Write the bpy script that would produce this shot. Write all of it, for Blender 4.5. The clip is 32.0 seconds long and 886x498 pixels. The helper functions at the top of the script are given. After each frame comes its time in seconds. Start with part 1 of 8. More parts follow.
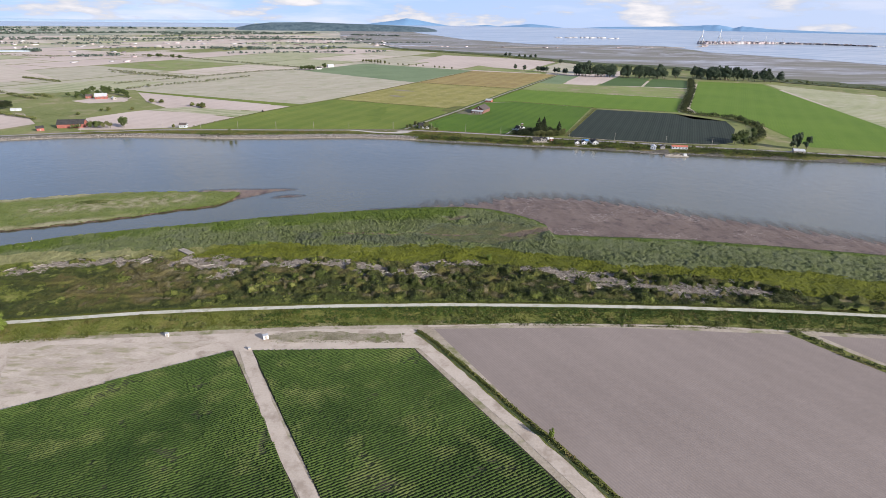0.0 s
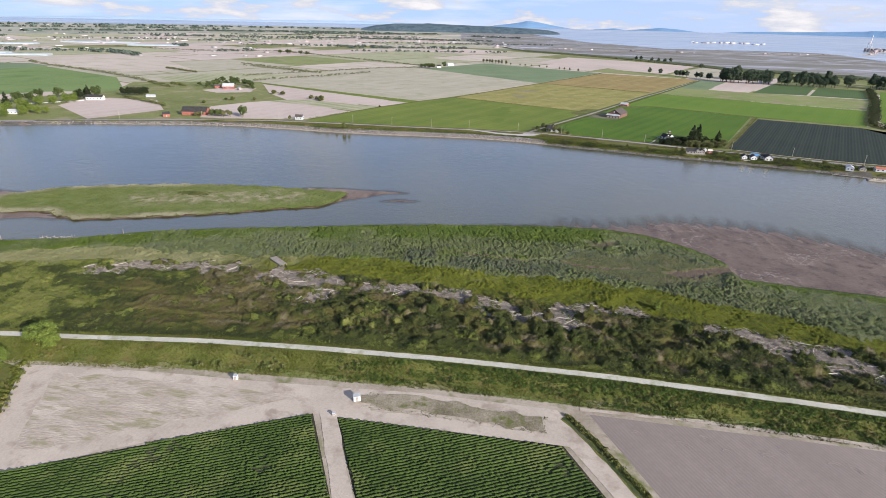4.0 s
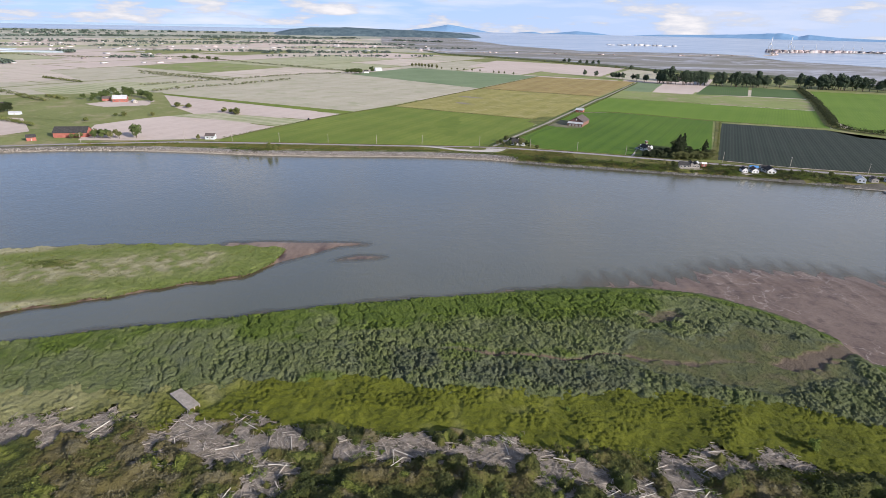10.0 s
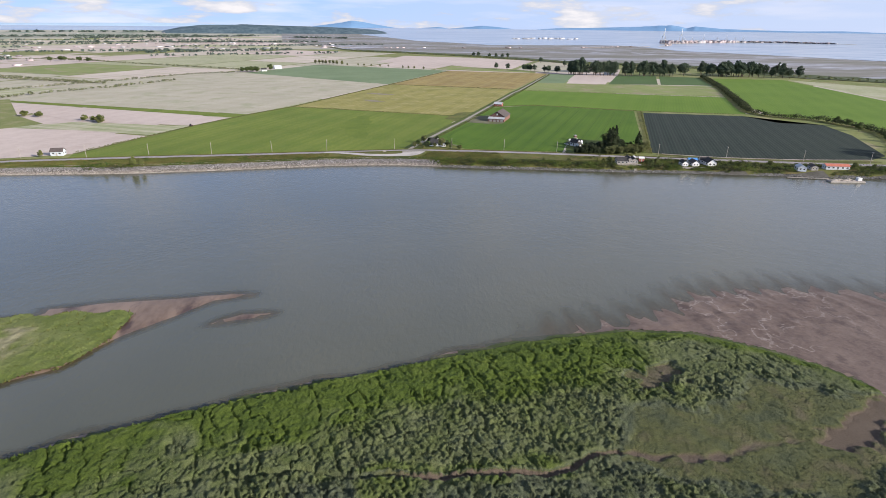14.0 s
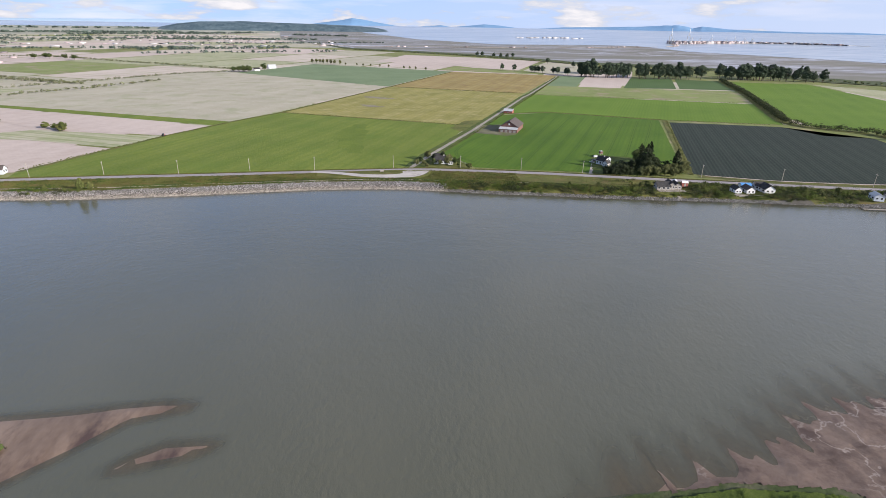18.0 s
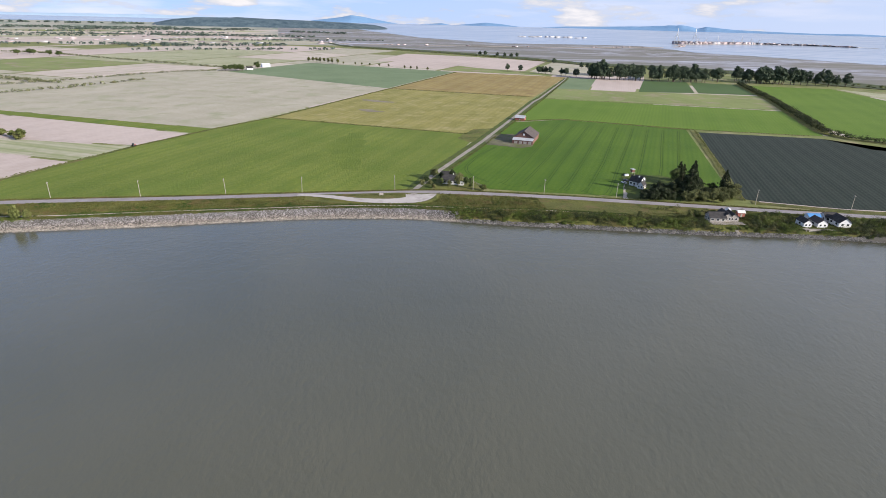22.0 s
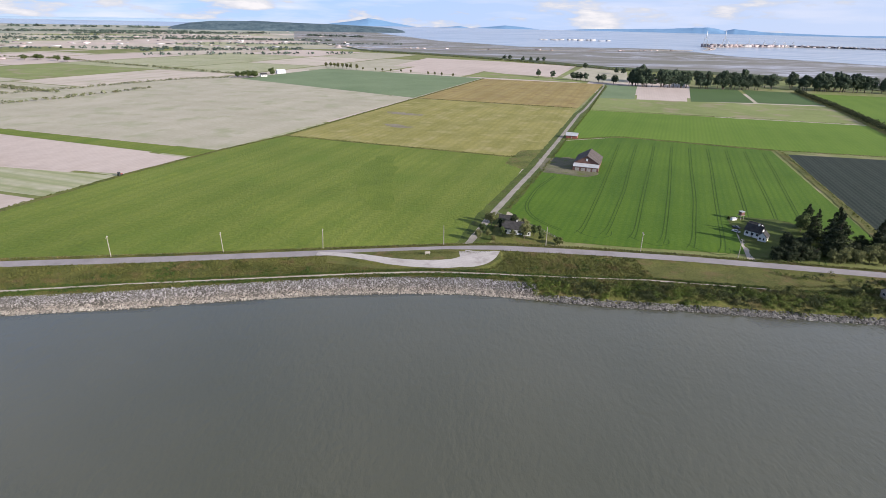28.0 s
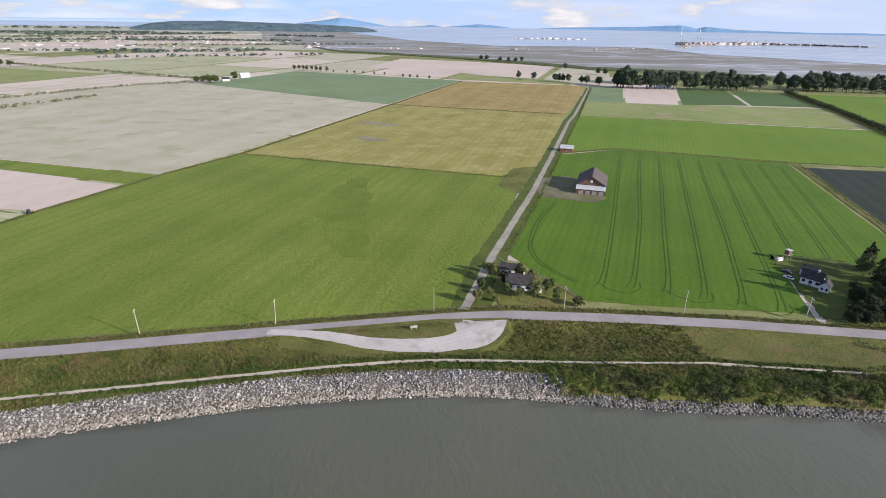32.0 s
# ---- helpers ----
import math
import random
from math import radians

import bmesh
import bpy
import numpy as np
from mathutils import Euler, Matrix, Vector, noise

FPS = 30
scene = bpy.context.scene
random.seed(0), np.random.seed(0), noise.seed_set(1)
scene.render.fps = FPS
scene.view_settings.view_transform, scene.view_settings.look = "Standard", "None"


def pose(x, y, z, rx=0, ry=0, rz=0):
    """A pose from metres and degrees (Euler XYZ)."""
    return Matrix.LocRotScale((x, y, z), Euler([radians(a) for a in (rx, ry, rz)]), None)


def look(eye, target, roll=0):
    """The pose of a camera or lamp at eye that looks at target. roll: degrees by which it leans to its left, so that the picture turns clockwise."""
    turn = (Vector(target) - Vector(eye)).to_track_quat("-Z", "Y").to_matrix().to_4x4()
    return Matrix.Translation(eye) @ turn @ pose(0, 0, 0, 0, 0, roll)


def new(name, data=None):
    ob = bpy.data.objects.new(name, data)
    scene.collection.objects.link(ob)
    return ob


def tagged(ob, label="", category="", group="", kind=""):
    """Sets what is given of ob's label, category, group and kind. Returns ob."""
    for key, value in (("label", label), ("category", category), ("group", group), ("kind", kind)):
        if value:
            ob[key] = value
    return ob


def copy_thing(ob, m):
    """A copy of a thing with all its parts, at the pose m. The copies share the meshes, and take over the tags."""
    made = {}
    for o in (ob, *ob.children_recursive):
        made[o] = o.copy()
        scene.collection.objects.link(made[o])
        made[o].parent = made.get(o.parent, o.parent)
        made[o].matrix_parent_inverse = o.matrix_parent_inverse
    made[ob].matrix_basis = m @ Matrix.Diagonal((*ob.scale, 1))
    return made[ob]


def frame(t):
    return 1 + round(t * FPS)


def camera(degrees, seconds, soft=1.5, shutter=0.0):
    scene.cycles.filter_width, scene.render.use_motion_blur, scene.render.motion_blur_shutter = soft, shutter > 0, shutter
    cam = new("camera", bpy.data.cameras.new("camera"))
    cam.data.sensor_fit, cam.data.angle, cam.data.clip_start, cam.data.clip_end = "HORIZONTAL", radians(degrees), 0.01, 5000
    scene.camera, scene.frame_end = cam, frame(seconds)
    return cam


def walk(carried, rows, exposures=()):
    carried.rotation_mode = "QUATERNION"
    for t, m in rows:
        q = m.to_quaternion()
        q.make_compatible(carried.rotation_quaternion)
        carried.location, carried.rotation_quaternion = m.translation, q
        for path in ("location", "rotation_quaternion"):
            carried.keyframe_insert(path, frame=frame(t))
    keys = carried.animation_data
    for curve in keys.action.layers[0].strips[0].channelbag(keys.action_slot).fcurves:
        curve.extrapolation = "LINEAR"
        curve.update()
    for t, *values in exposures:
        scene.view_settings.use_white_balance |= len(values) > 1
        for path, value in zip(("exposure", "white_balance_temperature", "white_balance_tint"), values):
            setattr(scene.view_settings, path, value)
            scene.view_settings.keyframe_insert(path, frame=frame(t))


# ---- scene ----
cam = camera(78.80, 32.0, 0.75)
PATH = [  # seconds, x, y, z, yaw to the left, pitch, roll
    (0, 114.20, -562.48, 142.80, -1.187, -23.202, 0.890),
    (0.5, 113.45, -554.48, 141.53, 2.518, -23.287, 0.968),
    (1, 111.43, -545.67, 139.82, 3.820, -23.288, 1.018),
    (2, 105.04, -526.52, 134.68, 4.553, -23.150, 1.157),
    (3, 97.95, -506.58, 129.36, 4.819, -23.022, 1.256),
    (4, 90.96, -487.78, 124.50, 10.285, -22.987, 1.355),
    (4.5, 87.48, -478.13, 122.60, 13.681, -23.065, 1.408),
    (6.5, 72.55, -446.78, 122.56, 16.246, -22.920, 1.556),
    (7, 68.20, -438.38, 122.94, 16.522, -22.982, 1.464),
    (8, 59.92, -421.98, 123.44, 17.004, -22.895, 1.501),
    (9, 50.06, -400.13, 120.93, 15.125, -22.837, 1.436),
    (9.5, 46.45, -390.46, 118.43, 8.724, -22.659, 1.408),
    (10, 43.58, -381.96, 115.91, 2.015, -22.380, 1.245),
    (10.5, 42.18, -372.11, 113.38, -1.467, -22.306, 1.036),
    (11, 41.16, -362.40, 111.00, -2.665, -22.320, 1.007),
    (11.5, 40.84, -353.64, 109.43, -4.233, -22.304, 1.010),
    (12, 41.52, -343.93, 108.08, -5.955, -22.434, 0.864),
    (13, 43.30, -325.61, 105.94, -6.932, -22.451, 0.662),
    (14, 44.79, -309.42, 106.19, -7.020, -22.531, 0.583),
    (14.5, 45.39, -301.46, 106.70, -6.992, -22.576, 0.668),
    (16.5, 46.45, -267.54, 106.62, -7.020, -22.643, 0.957),
    (17, 47.59, -256.44, 106.86, -7.030, -22.653, 0.882),
    (18, 48.43, -235.26, 106.34, -7.052, -22.689, 0.994),
    (19, 48.83, -216.73, 106.19, -7.095, -22.730, 1.081),
    (20, 47.83, -200.62, 105.94, -7.223, -22.737, 1.276),
    (21, 47.54, -185.91, 106.24, -7.252, -22.821, 1.246),
    (22, 48.61, -169.61, 105.84, -7.267, -22.863, 1.485),
    (23, 48.13, -155.03, 105.76, -7.260, -22.820, 1.368),
    (24, 45.15, -141.61, 105.38, -2.523, -22.811, 1.385),
    (24.5, 44.45, -135.24, 105.38, 3.769, -22.827, 1.399),
    (26.5, 36.55, -102.18, 105.99, 1.749, -22.885, 1.500),
    (27, 35.18, -93.70, 105.85, 0.095, -22.822, 1.490),
    (27.5, 34.41, -84.57, 105.48, -3.072, -22.723, 1.382),
    (28, 34.18, -75.93, 105.18, -5.712, -22.633, 1.296),
    (28.5, 34.25, -67.31, 105.32, -6.962, -22.659, 1.225),
    (29, 34.30, -59.29, 105.80, -7.484, -22.709, 1.205),
    (30, 34.87, -43.10, 106.05, -7.863, -22.723, 1.173),
    (31, 35.73, -26.40, 106.49, -8.031, -22.781, 1.031),
    (32, 35.83, -9.11, 106.51, -8.323, -22.695, 1.047),
]
walk(cam, [(t, pose(x, y, z, 0, 0, yaw) @ pose(0, 0, 0, 90 + pitch, 0, 0) @ pose(0, 0, 0, 0, 0, roll)) for t, x, y, z, yaw, pitch, roll in PATH],
     [(0, 0.74, 6500, 13), (32, 0.74, 6500, 13)])
# ---------------- world and sun ----------------
SUN_AZ = math.atan2(0.81, -0.58)          # clockwise from +y
SUN_EL = radians(20)
wd = bpy.data.worlds.new("world")
scene.world = wd
wd.use_nodes = True
wn, wl = wd.node_tree.nodes, wd.node_tree.links
wn.clear()
w_out = wn.new("ShaderNodeOutputWorld")
w_bg = wn.new("ShaderNodeBackground")
w_sky = wn.new("ShaderNodeTexSky")
w_sky.sky_type, w_sky.sun_disc = 'NISHITA', False
w_sky.sun_elevation, w_sky.sun_rotation = SUN_EL, SUN_AZ
w_sky.altitude, w_sky.dust_density, w_sky.ozone_density, w_sky.air_density = 100, 0.0, 3.0, 0.7
w_co = wn.new("ShaderNodeTexCoord")
w_map = wn.new("ShaderNodeMapping")
w_map.inputs["Scale"].default_value = (4, 4, 34)
w_noise = wn.new("ShaderNodeTexNoise")
w_noise.inputs["Scale"].default_value, w_noise.inputs["Detail"].default_value = 1.0, 9
w_noise.inputs["Roughness"].default_value = 0.56
w_ramp = wn.new("ShaderNodeValToRGB")
w_ramp.color_ramp.elements[0].position, w_ramp.color_ramp.elements[1].position = 0.48, 0.70
w_mix = wn.new("ShaderNodeMix")
w_mix.data_type = 'RGBA'
w_mix.inputs["B"].default_value = (9.0, 9.2, 10.3, 1)
w_blue = wn.new("ShaderNodeMix")
w_blue.data_type = 'RGBA'
w_blue.inputs["Factor"].default_value = 0.6
w_blue.inputs["B"].default_value = (4.3, 6.5, 11.0, 1)
wl.new(w_co.outputs["Generated"], w_map.inputs["Vector"])
wl.new(w_map.outputs["Vector"], w_noise.inputs["Vector"])
wl.new(w_noise.outputs["Fac"], w_ramp.inputs["Fac"])
w_sep = wn.new("ShaderNodeSeparateXYZ")
w_low = wn.new("ShaderNodeMapRange")          # hazy and cloudy low down, clear and deep blue overhead
w_low.inputs["From Min"].default_value, w_low.inputs["From Max"].default_value = 0.05, 0.20
w_low.inputs["To Min"].default_value, w_low.inputs["To Max"].default_value = 0.75, 0.06
w_lob = wn.new("ShaderNodeMapRange")
w_lob.inputs["From Min"].default_value, w_lob.inputs["From Max"].default_value = 0.32, 0.8
w_lob.inputs["To Min"].default_value, w_lob.inputs["To Max"].default_value = 1.0, 0.2
w_cl, w_bl = wn.new("ShaderNodeMath"), wn.new("ShaderNodeMath")
w_cl.operation = w_bl.operation = 'MULTIPLY'
w_bl.inputs[1].default_value = 0.8
wl.new(w_co.outputs["Generated"], w_sep.inputs["Vector"])
wl.new(w_sep.outputs["Z"], w_low.inputs["Value"])
wl.new(w_low.outputs["Result"], w_cl.inputs[0])
wl.new(w_ramp.outputs["Color"], w_cl.inputs[1])
wl.new(w_sep.outputs["Z"], w_lob.inputs["Value"])
wl.new(w_lob.outputs["Result"], w_bl.inputs[0])
wl.new(w_bl.outputs["Value"], w_blue.inputs["Factor"])
wl.new(w_cl.outputs["Value"], w_mix.inputs["Factor"])
wl.new(w_sky.outputs["Color"], w_blue.inputs["A"])
wl.new(w_blue.outputs["Result"], w_mix.inputs["A"])
# a thin veil of cloud that thickens to the east, and small heaped clouds with grey undersides over the sea
w_east = wn.new("ShaderNodeVectorMath")
w_east.operation = 'DOT_PRODUCT'
w_east.inputs[1].default_value = (0.92, 0.25, 0.0)
w_veil = wn.new("ShaderNodeMapRange")
w_veil.inputs["From Min"].default_value, w_veil.inputs["From Max"].default_value = 0.05, 0.95
w_veil.inputs["To Min"].default_value, w_veil.inputs["To Max"].default_value = 0.0, 0.8
w_thin = wn.new("ShaderNodeMix")
w_thin.data_type = 'RGBA'
w_thin.inputs["B"].default_value = (6.7, 7.5, 9.3, 1)
w_cmap = wn.new("ShaderNodeMapping")
w_cmap.inputs["Scale"].default_value = (7, 7, 30)
w_cmap.inputs["Location"].default_value = (3.1, 0.4, 0.25)
w_cum = wn.new("ShaderNodeTexNoise")
w_cum.inputs["Scale"].default_value, w_cum.inputs["Detail"].default_value, w_cum.inputs["Roughness"].default_value = 1.0, 10, 0.58
w_cramp = wn.new("ShaderNodeValToRGB")
w_cramp.color_ramp.elements[0].position, w_cramp.color_ramp.elements[1].position = 0.53, 0.60
w_ccol = wn.new("ShaderNodeValToRGB")
w_ccol.color_ramp.elements[0].position, w_ccol.color_ramp.elements[1].position = 0.54, 0.68
w_ccol.color_ramp.elements[0].color, w_ccol.color_ramp.elements[1].color = (0.62, 0.68, 0.80, 1), (1.0, 0.985, 1.0, 1)
w_cgain = wn.new("ShaderNodeVectorMath")
w_cgain.operation = 'SCALE'
w_cgain.inputs["Scale"].default_value = 9.4
w_heap = wn.new("ShaderNodeMix")
w_heap.data_type = 'RGBA'
wl.new(w_co.outputs["Generated"], w_east.inputs[0])
wl.new(w_east.outputs["Value"], w_veil.inputs["Value"])
wl.new(w_veil.outputs["Result"], w_thin.inputs["Factor"])
wl.new(w_mix.outputs["Result"], w_thin.inputs["A"])
wl.new(w_co.outputs["Generated"], w_cmap.inputs["Vector"])
wl.new(w_cmap.outputs["Vector"], w_cum.inputs["Vector"])
wl.new(w_cum.outputs["Fac"], w_cramp.inputs["Fac"])
wl.new(w_cum.outputs["Fac"], w_ccol.inputs["Fac"])
wl.new(w_ccol.outputs["Color"], w_cgain.inputs[0])
wl.new(w_cramp.outputs["Color"], w_heap.inputs["Factor"])
wl.new(w_thin.outputs["Result"], w_heap.inputs["A"])
wl.new(w_cgain.outputs["Vector"], w_heap.inputs["B"])
wl.new(w_heap.outputs["Result"], w_bg.inputs["Color"])
wl.new(w_bg.outputs["Background"], w_out.inputs["Surface"])
w_bg.inputs["Strength"].default_value = 0.061

sun = new("sun", bpy.data.lights.new("sun", 'SUN'))
sun.data.energy, sun.data.angle, sun.data.color = 5.0, radians(0.53), (1.0, 0.94, 0.84)
sun.matrix_world = look((0, 0, 500), (-math.sin(SUN_AZ) * math.cos(SUN_EL), -math.cos(SUN_AZ) * math.cos(SUN_EL), 500 - math.sin(SUN_EL)))

# ---------------- materials ----------------


def nodes_of(name):
    m = bpy.data.materials.new(name)
    m.use_nodes = True
    t = m.node_tree
    return m, t, t.nodes["Principled BSDF"]


def noise_node(t, scale, detail=4, rough=0.55, vec=None):
    n = t.nodes.new("ShaderNodeTexNoise")
    n.inputs["Scale"].default_value, n.inputs["Detail"].default_value, n.inputs["Roughness"].default_value = scale, detail, rough
    t.links.new(vec, n.inputs["Vector"])
    return n.outputs["Fac"]


def ramp_node(t, fac, stops):
    r = t.nodes.new("ShaderNodeValToRGB")
    while len(r.color_ramp.elements) < len(stops):
        r.color_ramp.elements.new(0.5)
    for e, (p, c) in zip(r.color_ramp.elements, stops):
        e.position, e.color = p, (*c, 1)
    t.links.new(fac, r.inputs["Fac"])
    return r.outputs["Color"]


def mix_node(t, fac, a, b, blend='MIX'):
    n = t.nodes.new("ShaderNodeMix")
    n.data_type, n.blend_type = 'RGBA', blend
    for key, v in (("Factor", fac), ("A", a), ("B", b)):
        if isinstance(v, bpy.types.NodeSocket):
            t.links.new(v, n.inputs[key])
        else:
            n.inputs[key].default_value = v if key == "Factor" else (*v, 1)
    return n.outputs["Result"]


def math_node(t, op, a, b=0.0, clamp=False):
    n = t.nodes.new("ShaderNodeMath")
    n.operation, n.use_clamp = op, clamp
    for i, v in enumerate((a, b)):
        if isinstance(v, bpy.types.NodeSocket):
            t.links.new(v, n.inputs[i])
        else:
            n.inputs[i].default_value = v
    return n.outputs[0]


def coords(t, stretch=None, world=False):
    if world:
        v = t.nodes.new("ShaderNodeNewGeometry").outputs["Position"]
    else:
        v = t.nodes.new("ShaderNodeTexCoord").outputs["Object"]
    if stretch:
        mp = t.nodes.new("ShaderNodeMapping")
        mp.inputs["Rotation"].default_value, mp.inputs["Scale"].default_value = (0, 0, stretch[0]), stretch[1]
        t.links.new(v, mp.inputs["Vector"])
        v = mp.outputs["Vector"]
    return v


def stripes(t, angle, period):
    """A sine across lines that run at the given angle (degrees from +x)."""
    v = t.nodes.new("ShaderNodeVectorMath")
    v.operation = 'DOT_PRODUCT'
    t.links.new(t.nodes.new("ShaderNodeNewGeometry").outputs["Position"], v.inputs[0])
    a = radians(angle + 90)
    v.inputs[1].default_value = (math.cos(a) * 2 * math.pi / period, math.sin(a) * 2 * math.pi / period, 0)
    s = math_node(t, 'SINE', v.outputs["Value"])
    return math_node(t, 'MULTIPLY_ADD', s, 0.5), v


def bump(t, bsdf, height, strength=0.4, dist=0.1):
    b = t.nodes.new("ShaderNodeBump")
    b.inputs["Strength"].default_value, b.inputs["Distance"].default_value = strength, dist
    t.links.new(height, b.inputs["Height"])
    t.links.new(b.outputs["Normal"], bsdf.inputs["Normal"])


def surface(name, dark, light, big=0.02, small=0.6, rough=0.9, third=None, bumpy=0.3, dist=0.1, row=None, world=True, metal=0.0, detail=6, island=0.0, stretch=None):
    """Two scales of variation between dark and light; third: a colour that comes in patches; row: (angle, period, colour, weight)."""
    m, t, b = nodes_of(name)
    v = coords(t, stretch, world)
    a = noise_node(t, big, detail, 0.6, v)
    s = noise_node(t, small, 5, 0.65, v)
    f = math_node(t, 'ADD', math_node(t, 'MULTIPLY', a, 0.6), math_node(t, 'MULTIPLY', s, 0.4))
    col = ramp_node(t, f, [(0.36, dark), (0.62, light)])
    if third:
        p = noise_node(t, big * 2.3, 5, 0.6, v)
        col = mix_node(t, ramp_node(t, p, [(0.52, (0, 0, 0)), (0.66, (1, 1, 1))]), col, third)
    if island:
        g = t.nodes.new("ShaderNodeNewGeometry").outputs["Random Per Island"]
        k = math_node(t, 'ADD', math_node(t, 'MULTIPLY', g, island * 2), 1 - island)
        c = t.nodes.new("ShaderNodeVectorMath")
        c.operation = 'SCALE'
        t.links.new(col, c.inputs[0])
        t.links.new(k, c.inputs["Scale"])
        col = c.outputs["Vector"]
    h = s
    if row:
        for ang, per, rc, wgt in (row if isinstance(row, list) else [row]):
            st, _ = stripes(t, ang, per)
            st = math_node(t, 'ADD', math_node(t, 'MULTIPLY', st, 1.0), 0.5)
            if per < 3:
                h = math_node(t, 'ADD', h, math_node(t, 'MULTIPLY', st, 0.4))
            st = math_node(t, 'MULTIPLY', math_node(t, 'POWER', st, 2.0), math_node(t, 'ADD', s, 0.35))
            col = mix_node(t, math_node(t, 'MULTIPLY', st, wgt, True), col, rc)
    t.links.new(col, b.inputs["Base Color"])
    b.inputs["Roughness"].default_value, b.inputs["Metallic"].default_value = rough, metal
    b.inputs["Specular IOR Level"].default_value = 0.25
    if bumpy:
        bump(t, b, h, bumpy, dist)
    return m


M = {}
M["meadow"] = surface("meadow", (0.11, 0.135, 0.035), (0.20, 0.21, 0.075), 0.012, 0.3, third=(0.25, 0.22, 0.12))
# far plain: base colour lightened and greyed to carry distance haze
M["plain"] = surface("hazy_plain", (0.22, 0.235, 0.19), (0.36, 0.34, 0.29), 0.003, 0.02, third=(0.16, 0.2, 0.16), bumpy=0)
M["verge"] = surface("verge_grass", (0.052, 0.072, 0.011), (0.150, 0.154, 0.038), 0.07, 0.9, third=(0.145, 0.118, 0.044), bumpy=1.0, dist=0.5)
M["lawn"] = surface("rough_lawn", (0.036, 0.060, 0.008), (0.088, 0.112, 0.020), 0.06, 0.9, third=(0.075, 0.082, 0.02), bumpy=0.9, dist=0.4)
M["marsh"] = surface("marsh_soil", (0.03, 0.045, 0.012), (0.075, 0.095, 0.035), 0.03, 0.4, third=(0.10, 0.095, 0.06), bumpy=0.8, dist=0.5)
M["dike_olive"] = surface("olive_dike_grass", (0.048, 0.062, 0.011), (0.140, 0.136, 0.038), 0.06, 0.9, third=(0.135, 0.105, 0.042), bumpy=1.0, dist=0.5)
M["mud"] = surface("river_mud", (0.13, 0.088, 0.065), (0.235, 0.17, 0.13), 0.05, 0.35, rough=0.5, bumpy=0.5, dist=0.3, third=(0.07, 0.046, 0.04), stretch=(0.1, (1.0, 0.42, 1.0)))
M["stony"] = surface("stony_earth", (0.05, 0.046, 0.038), (0.13, 0.12, 0.105), 0.1, 1.5)
M["tan"] = surface("dry_earth", (0.39, 0.325, 0.27), (0.52, 0.45, 0.385), 0.008, 0.2, third=(0.33, 0.315, 0.215), row=[(66, 5, (0.36, 0.30, 0.25), 0.18), (66, 40, (0.53, 0.47, 0.41), 0.2)])
M["pink"] = surface("pinkish_ploughed_earth", (0.40, 0.325, 0.285), (0.52, 0.435, 0.39), 0.006, 0.15, row=[(66, 4, (0.37, 0.30, 0.265), 0.14), (66, 27, (0.53, 0.45, 0.41), 0.12)])
M["sage"] = surface("sage_stubble", (0.325, 0.298, 0.222), (0.43, 0.385, 0.31), 0.012, 0.25, third=(0.285, 0.292, 0.185), row=[(66, 6, (0.33, 0.305, 0.225), 0.12), (-24, 31, (0.45, 0.405, 0.34), 0.10), (66, 43, (0.29, 0.285, 0.19), 0.12)], bumpy=0.6, dist=0.4)
M["green_a"] = surface("green_pasture", (0.072, 0.112, 0.010), (0.175, 0.212, 0.034), 0.008, 0.5, third=(0.10, 0.152, 0.017), bumpy=1.0, dist=0.6, row=[(66, 9, (0.09, 0.138, 0.014), 0.25), (66, 31, (0.18, 0.205, 0.04), 0.16)])
M["green_d"] = surface("bright_green_grain", (0.042, 0.094, 0.004), (0.083, 0.150, 0.008), 0.012, 0.5, bumpy=0.8, dist=0.3, row=[(62, 4, (0.046, 0.102, 0.005), 0.3), (62, 17, (0.088, 0.149, 0.010), 0.18)])
M["green_r"] = surface("fresh_green_grain", (0.072, 0.138, 0.008), (0.120, 0.195, 0.018), 0.01, 0.4, bumpy=0.7, dist=0.3, row=[(62, 4, (0.072, 0.132, 0.009), 0.25), (62, 26, (0.118, 0.185, 0.02), 0.2)])
# green of the far western field, paled in its colour for haze
M["green_w"] = surface("hazy_green_field", (0.115, 0.175, 0.05), (0.17, 0.235, 0.08), 0.006, 0.2, third=(0.10, 0.165, 0.045))
M["olive"] = surface("olive_stubble", (0.15, 0.18, 0.055), (0.22, 0.25, 0.09), 0.01, 0.2, third=(0.26, 0.22, 0.14))
M["pale_green"] = surface("thin_green_crop", (0.19, 0.22, 0.09), (0.38, 0.365, 0.235), 0.010, 0.15, third=(0.42, 0.37, 0.29), row=[(-24, 7, (0.19, 0.23, 0.09), 0.35), (-24, 18, (0.45, 0.41, 0.33), 0.25)])
M["teal"] = surface("blue_green_crop", (0.12, 0.17, 0.085), (0.17, 0.22, 0.12), 0.01, 0.3)
M["crop_dark"] = surface("dark_green_crop", (0.03, 0.085, 0.015), (0.06, 0.13, 0.03), 0.01, 0.4, row=(66, 4, (0.1, 0.1, 0.05), 0.3))
M["yellow"] = surface("yellowing_grass", (0.155, 0.155, 0.034), (0.30, 0.26, 0.08), 0.02, 0.4, third=(0.32, 0.275, 0.12), bumpy=0.7, dist=0.5, row=[(66, 7, (0.17, 0.165, 0.04), 0.2), (66, 29, (0.31, 0.27, 0.11), 0.14)])
